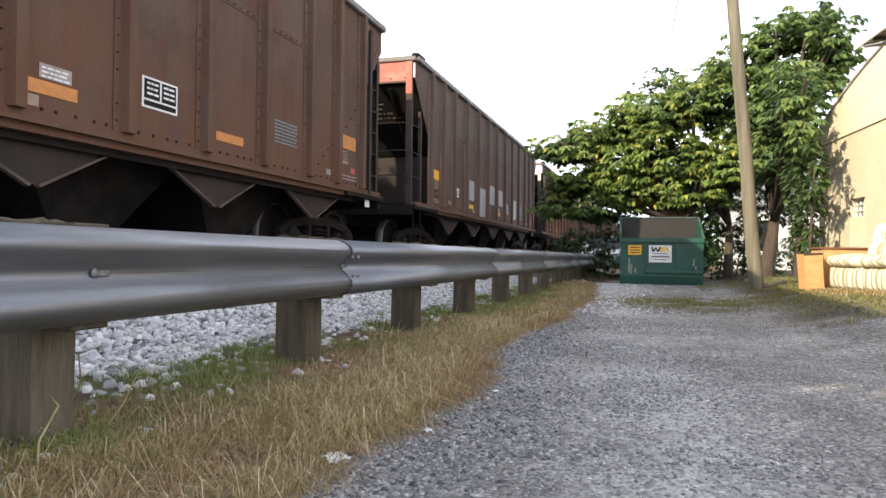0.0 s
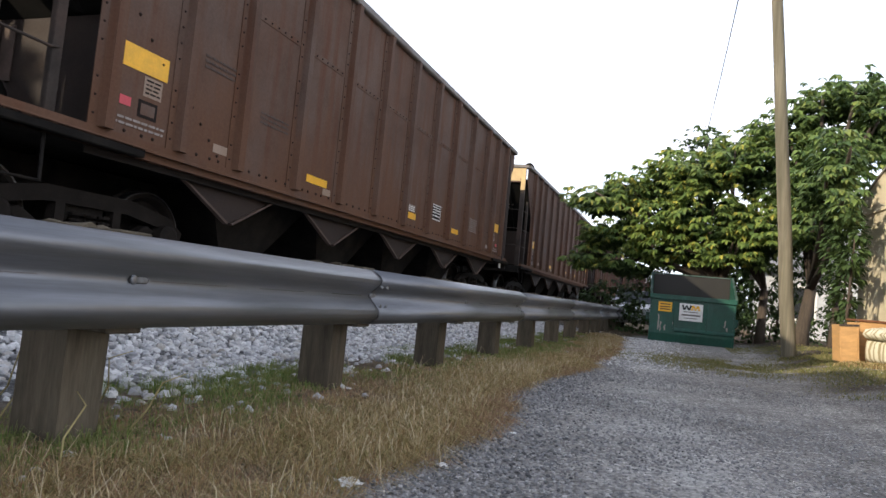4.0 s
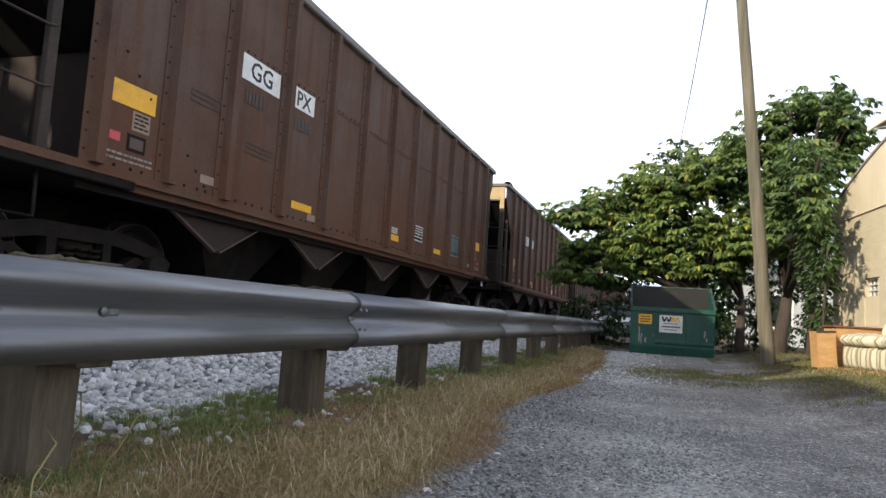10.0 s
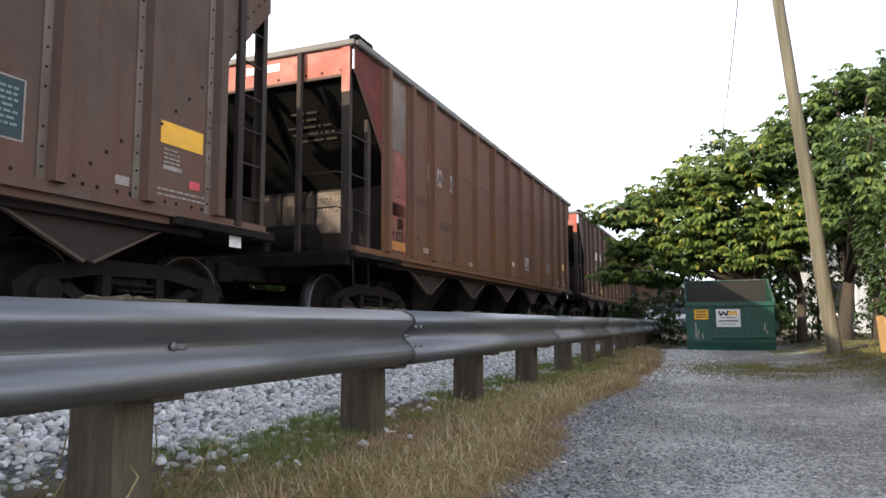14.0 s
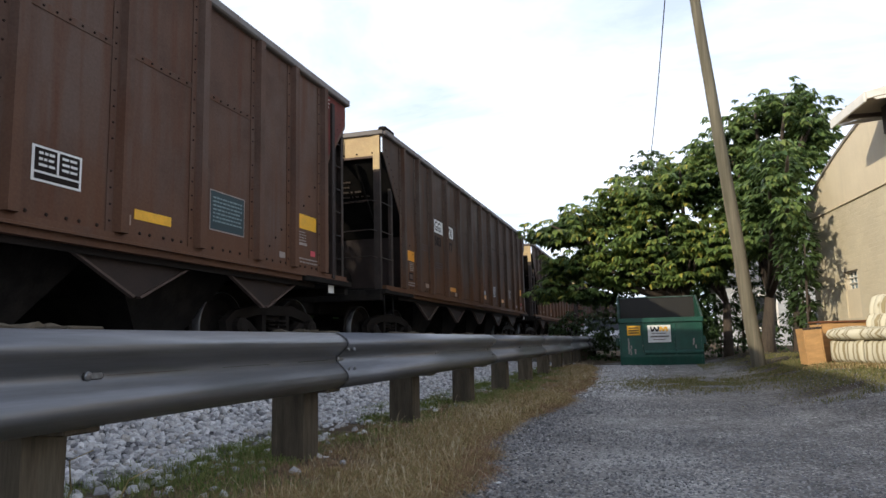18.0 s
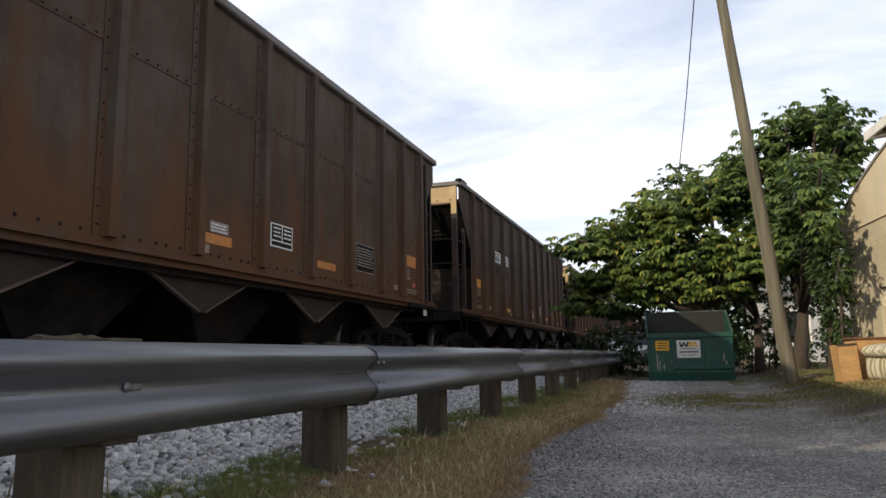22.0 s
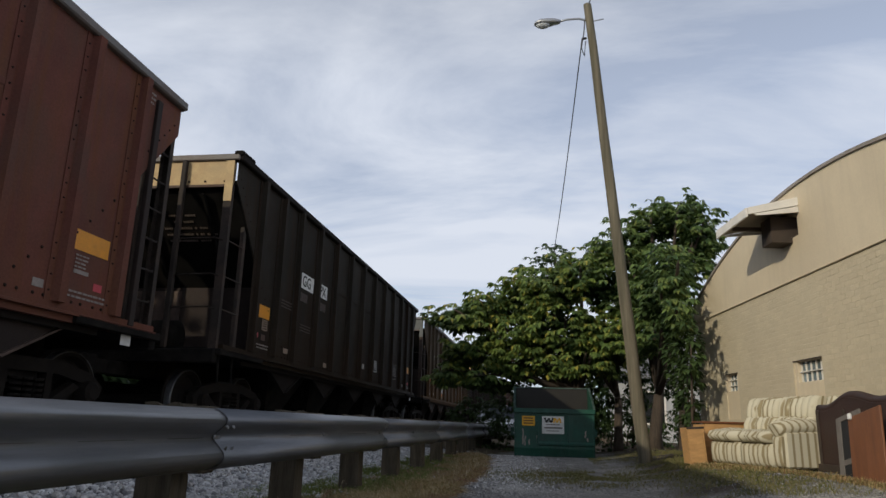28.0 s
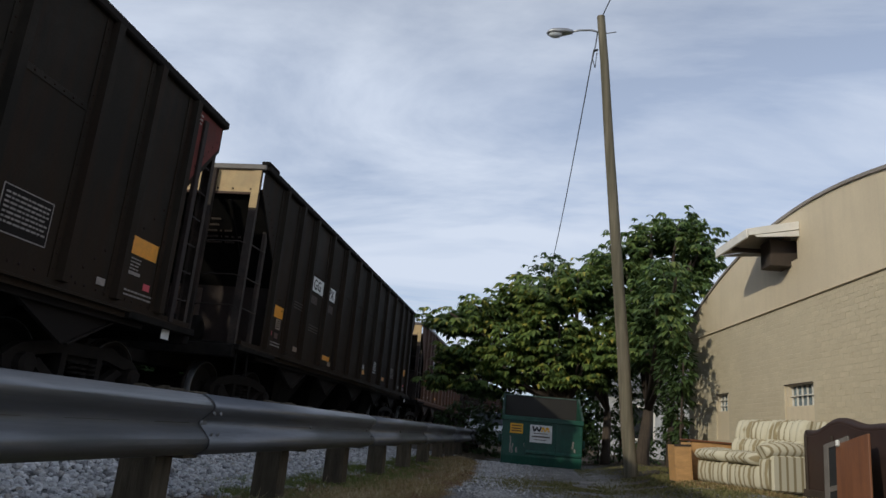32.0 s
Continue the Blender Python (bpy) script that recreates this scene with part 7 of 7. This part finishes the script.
def stones(name, label, count, spot, size, material, seed, flat=0.65, plain=False):
    """Angular stones lying on the ground."""
    rng = random.Random(seed)
    g = (1 + 5 ** 0.5) / 2
    ico = [Vector(p).normalized() for p in ((-1, g, 0), (1, g, 0), (-1, -g, 0), (1, -g, 0), (0, -1, g), (0, 1, g), (0, -1, -g), (0, 1, -g), (g, 0, -1), (g, 0, 1), (-g, 0, -1), (-g, 0, 1))]
    tri = ((0, 11, 5), (0, 5, 1), (0, 1, 7), (0, 7, 10), (0, 10, 11), (1, 5, 9), (5, 11, 4), (11, 10, 2), (10, 7, 6), (7, 1, 8), (3, 9, 4), (3, 4, 2), (3, 2, 6), (3, 6, 8), (3, 8, 9), (4, 9, 5), (2, 4, 11), (6, 2, 10), (8, 6, 7), (9, 8, 1))
    if plain:
        ico = [Vector(p) for p in ((1, 0, 0), (0, 1, 0), (-1, 0, 0), (0, -1, 0), (0, 0, 1), (0, 0, -1))]
        tri = ((0, 1, 4), (1, 2, 4), (2, 3, 4), (3, 0, 4), (1, 0, 5), (2, 1, 5), (3, 2, 5), (0, 3, 5))
    vs, fs = [], []
    for _ in range(count):
        x, y, z = spot(rng)
        r = size * rng.uniform(0.55, 1.35)
        sx, sy, sz = r * rng.uniform(0.8, 1.3), r * rng.uniform(0.7, 1.2), r * flat * rng.uniform(0.7, 1.2)
        turn = Euler((rng.uniform(-0.5, 0.5), rng.uniform(-0.5, 0.5), rng.uniform(0, 6.28))).to_matrix()
        b = len(vs)
        for p in ico:
            q = turn @ Vector((p.x * sx, p.y * sy, p.z * sz)) * rng.uniform(0.78, 1.18)
            vs.append((x + q.x, y + q.y, z + q.z + sz * 0.3))
        fs += [(b + i, b + j, b + k) for i, j, k in tri]
    me = bpy.data.meshes.new(name)
    me.from_pydata(vs, [], fs)
    me.materials.append(M[material])
    return tagged(new(name, me), label, "stones", kind="stuff")


def ballast_spot(rng):
    while True:
        y = 0.6 + 17.5 * rng.random() ** 1.25 if rng.random() < 0.86 else rng.uniform(-5.0, 0.7)
        x = rng.uniform(-5.3, -1.75)
        edge = -2.62 - 0.18 * (1 - smooth(4.0, 6.0, y)) + 0.30 * noise.noise((x * 1.5, y * 1.1, 1.0)) + 0.12 * math.sin(y * 2.2)
        if x < edge or rng.random() < 0.34 * max(0.0, 1 - (x - edge) / 0.8) ** 2 + 0.012:
            return x, y, ground_z(x, y) + (rng.uniform(0.0, 0.02) if x < edge else -0.006)


stones("ballast", "pale grey crushed-stone track ballast", 42000, ballast_spot, 0.0265, "ballast", 61, 0.8)


def road_spot(rng):
    while True:
        y = 1.2 + 10 * rng.random() ** 1.6
        x = rng.uniform(-1.4, 4.2)
        e = verge_edge(y)
        if x > e and rng.random() < 0.40 + 0.6 * math.exp(-(x - e) * 2.2) + 0.25 * (noise.noise((x * 0.9, y * 0.7, 5.0)) > 0.05):
            return x, y, ground_z(x, y)


def verge_spot(rng):
    while True:
        y = 1.3 + 9 * rng.random() ** 1.5
        x = verge_edge(y) + abs(rng.gauss(0.0, 0.30)) - 0.03
        if rng.random() < 0.5 + noise.noise((x * 1.5, y, 3.0)):
            return x, y, ground_z(x, y)


stones("verge_gravel", "dark coarse gravel along the grass verge", 5200, verge_spot, 0.0095, "dark_stone", 64, 0.7)
stones("loose_gravel", "scattered grey gravel on worn asphalt", 60000, road_spot, 0.0082, "pebble", 62, 0.7, True)


def pale_spot(rng):
    while True:
        y = rng.uniform(8.5, 17.0)
        x = -0.75 + rng.gauss(0, 0.38) - 0.03 * (y - 12)
        if x < 0.2:
            return x, y, ground_z(x, y)


stones("pale_gravel", "pale gravel track beside the dumpster", 3500, pale_spot, 0.016, "ballast", 63, 0.5)


def grass(name, label, count, spot, length, material, seed, lay=0.5, width=0.004):
    """Bent blades, three joints each."""
    rng = random.Random(seed)
    vs, fs = [], []
    for _ in range(count):
        x, y, z = spot(rng)
        L = length * rng.uniform(0.45, 1.25)
        a = rng.uniform(0, 6.283)
        out = Vector((math.cos(a), math.sin(a), 0))
        lean = lay * rng.uniform(0.2, 1.4)
        wdt = width * rng.uniform(0.7, 1.4) * (1.0 + 0.10 * max(y - 2, 0))
        b = len(vs)
        s = Vector((-out.y, out.x, 0)) * wdt
        p = Vector((x, y, z - 0.01))
        q = p + Vector((0, 0, L * 0.55)) + out * L * 0.28 * lean
        t = p + Vector((0, 0, L * max(0.12, 1.0 - 0.55 * lean))) + out * L * 0.85 * lean
        for pt in (p - s, p + s, q - s * 0.8, q + s * 0.8, t):
            vs.append(tuple(pt))
        fs += [(b, b + 1, b + 3, b + 2), (b + 2, b + 3, b + 4)]
    me = bpy.data.meshes.new(name)
    me.from_pydata(vs, [], fs)
    me.materials.append(M[material])
    return tagged(new(name, me), label, "grass", kind="stuff")


def tufts(name, label, spot, clumps, blades, length, material, seed, spread=0.05, lay=0.8, width=0.0018):
    """Clumps of fine blades that lean outward from a common root."""
    rng = random.Random(seed)
    vs, fs = [], []
    for _ in range(clumps):
        cx, cy, cz, scale = spot(rng)
        lean_all = Vector((rng.gauss(0, 0.35), rng.gauss(0, 0.35), 0))
        for _ in range(int(blades * rng.uniform(0.5, 1.4))):
            a, r = rng.uniform(0, 6.283), spread * scale * rng.random() ** 0.6
            out = (Vector((math.cos(a), math.sin(a), 0)) + lean_all).normalized()
            x, y = cx + r * math.cos(a), cy + r * math.sin(a)
            L = length * scale * rng.uniform(0.4, 1.25)
            lean = lay * rng.uniform(0.15, 1.5)
            s = Vector((-out.y, out.x, rng.uniform(-0.5, 0.5))) * width * rng.uniform(0.7, 1.4) * (1.0 + 0.11 * max(y - 2, 0))
            p = Vector((x, y, cz - 0.01))
            q = p + Vector((0, 0, L * 0.55)) + out * L * 0.25 * lean
            t = p + Vector((0, 0, L * max(0.10, 1.0 - 0.62 * lean))) + out * L * 0.85 * lean
            b = len(vs)
            for pt in (p - s, p + s, q - s * 0.8, q + s * 0.8, t):
                vs.append(tuple(pt))
            fs += [(b, b + 1, b + 3, b + 2), (b + 2, b + 3, b + 4)]
    me = bpy.data.meshes.new(name)
    me.from_pydata(vs, [], fs)
    me.materials.append(M[material])
    return tagged(new(name, me), label, "grass", kind="stuff")


def straw_spot(rng):
    while True:
        y = 0.9 + 15.5 * rng.random() ** 1.5 if rng.random() < 0.88 else rng.uniform(-4.5, 1.0)
        e = verge_edge(y)
        d = abs(rng.gauss(0.32, 0.26))
        x = e - d
        if x > -2.3 and rng.random() < (0.5 if y > 7 else 1.0) and rng.random() < 0.55 + 1.1 * noise.noise((x * 1.6, y * 0.8, 2.0)) - 0.35 * smooth(0.5, 0.9, d):
            return x, y, ground_z(x, y), 0.75 + 0.6 * max(0.0, noise.noise((x, y * 0.6, 8.0)) + 0.3)


def thatch_spot(rng):
    while True:
        y = 0.9 + 15.5 * rng.random() ** 1.6 if rng.random() < 0.88 else rng.uniform(-4.5, 1.0)
        e = verge_edge(y)
        x = rng.uniform(-2.55, e + 0.03 + 0.16 * max(0.0, noise.noise((3.0, y * 1.3, 1.0))))
        if rng.random() < 0.75 + 0.7 * noise.noise((x * 1.3, y * 0.9, 5.0)) - 0.6 * smooth(-1.9, -2.5, x):
            return x, y, ground_z(x, y)


def russet_spot(rng):
    while True:
        y = rng.uniform(4.2, 12.5) if rng.random() < 0.75 else rng.uniform(1.2, 4.2)
        x = verge_edge(y) - abs(rng.gauss(0.02, 0.13)) + 0.05
        if rng.random() < 0.35 + 1.3 * noise.noise((x * 0.8, y * 0.9, 14.0)):
            return x, y, ground_z(x, y), 0.6 + 0.5 * rng.random()


def green_tuft(rng):
    while True:
        y = 1.2 + 14 * rng.random() ** 1.4 if rng.random() < 0.9 else rng.uniform(-4.5, 1.2)
        x = rng.uniform(-2.9, -1.55)
        post = abs((y - J0) / BAY - round((y - J0) / BAY)) < 0.10 and x > -2.5
        if rng.random() < 0.18 + 1.1 * noise.noise((x * 1.4, y * 0.8, 9.0)) + (0.35 if post else 0.0) + 0.35 * smooth(4.5, 7.0, y) * (x < -1.7) + (0.22 if y < 5 and -2.75 < x < -1.9 else 0.0):
            return x, y, ground_z(x, y), 0.7 + 0.6 * rng.random()


def lot_spot(rng):
    while True:
        k = rng.random()
        if k < 0.35:
            x, y = rng.gauss(0.6, 0.75), rng.gauss(11.0, 0.8)
        elif k < 0.5:
            x, y = rng.uniform(0.8, 3.4), rng.gauss(16.0, 1.0)
        else:
            x, y = rng.gauss(2.2, 0.45), rng.uniform(7.2, 13.6)
        if noise.noise((x * 2, y * 2, 4.0)) > -0.25:
            return x, y, ground_z(x, y)


grass("thatch", "matted brown and straw-coloured dead grass", 90000, thatch_spot, 0.055, "thatch", 70, 1.7, 0.0011)
tufts("dry_grass", "straw-coloured dry grass along the rail", straw_spot, 1500, 62, 0.105, "grass_dry", 71, 0.085, 1.9, 0.00085)
tufts("russet_grass", "reddish-brown dead grass at the asphalt's edge", russet_spot, 330, 55, 0.085, "grass_russet", 74, 0.09, 1.8, 0.0009)
tufts("green_grass", "short green grass round the rail posts", green_tuft, 2300, 26, 0.075, "grass_green", 72, 0.06, 1.0, 0.0012)
grass("lot_grass", "low mixed grass on the lot", 24000, lot_spot, 0.055, "lot_green", 73, 0.9, 0.0024)


def couch_spot(rng):
    u = rng.random()
    x, y = (2.20 + 0.50 * u, 11.2 - 1.75 * u) if rng.random() < 0.6 else (2.75 + 0.65 * u, 9.5 - 1.9 * u)
    x, y = x + rng.gauss(-0.10, 0.07), y + rng.gauss(-0.05, 0.10)
    return x, y, ground_z(x, y)


grass("sofa_grass", "ragged straw grass along the foot of the dumped furniture", 5200, couch_spot, 0.085, "grass_dry", 76, 0.8, 0.0028)


def stem_spot(rng):
    x, y, z, _ = straw_spot(rng)
    return x + rng.gauss(0, 0.08), y, z + 0.03


grass("straw_stems", "pale wiry seed stems in the dry grass", 2600, stem_spot, 0.15, "stem_pale", 75, 1.9, 0.0010)


def litter():
    rng = random.Random(4)
    for name, label, x, y, s in (("paper_scrap", "crumpled white paper scrap on the gravel", -1.01, 2.08, 0.045), ("paper_scrap", "small white paper scrap", -0.85, 2.55, 0.018), ("paper_scrap", "small white paper scrap", -0.78, 3.4, 0.016)):
        bm = bmesh.new()
        bmesh.ops.create_grid(bm, x_segments=5, y_segments=5, size=s)
        for v in bm.verts:
            v.co.z = 0.35 * s * (0.5 + rng.random())
            v.co.x *= 0.7 + 0.3 * rng.random()
        bmesh.ops.solidify(bm, geom=bm.faces[:], thickness=0.002)
        ob = new(name, mesh_of(bm, name, "paper"))
        ob.matrix_basis = pose(x, y, ground_z(x, y) + 0.004, 0, 0, 40)
        tagged(ob, label, "litter")
    for i, (x, y, a, L) in enumerate(((-1.95, 2.05, 30, 0.35), (-2.25, 1.75, 80, 0.4), (-1.75, 1.62, 120, 0.3), (-2.35, 2.3, -20, 0.4), (-2.5, 1.9, 10, 0.45))):
        t = tagged(new("dead_twig", mesh_of(tube_bm([(0, 0, -0.02), (L * 0.25, 0.02, L * 0.3), (L * 0.4, -0.02, L * 0.62), (L * 0.62, 0.03, L * 0.72)], [0.004, 0.0035, 0.003, 0.0015], 5), "dead_twig", "grass_dry")), "pale dead twig standing in dry grass", "twig", "dead twigs")
        t.matrix_basis = pose(x, y, ground_z(x, y), 0, 0, a)


litter()


# ---- movement ----
def passed(t):
    """Car lengths that have gone by at t seconds."""
    u = t / 10
    return -0.0036 * u ** 3 + 0.1723 * u * u + 6.4094 * u - 0.7929


SLACK = {0: 0.05, 5: 0.12, 8: -0.08, 9: 0.10, 12: -0.10, 22: -0.12}


def car_pose(k, t):
    y = PITCH * (k - passed(t)) + SLACK.get(k, 0.0)
    return pose(track_x(y), y, RAIL_Z, 0, 0, TURN)


def motions():
    times = [i * 1.0 for i in range(33)]
    for k, car in CARS.items():
        walk(car, [(t, car_pose(k, t)) for t in times])
    for k, wheel in WHEELS:                # wheels turn while they roll past
        at = wheel.location.copy()
        near = [i / 30 for i in range(961) if -4 < PITCH * (k - passed(i / 30)) + wheel.parent.location.y < 15]
        if near:
            rows = [(t, pose(*at, math.degrees(PITCH * (passed(t) - passed(near[0])) / 0.457))) for t in near]
            rows = ([(0.0, rows[0][1])] if near[0] > 0 else []) + rows + ([(32.0, rows[-1][1])] if near[-1] < 32 else [])
            walk(wheel, rows)


motions()
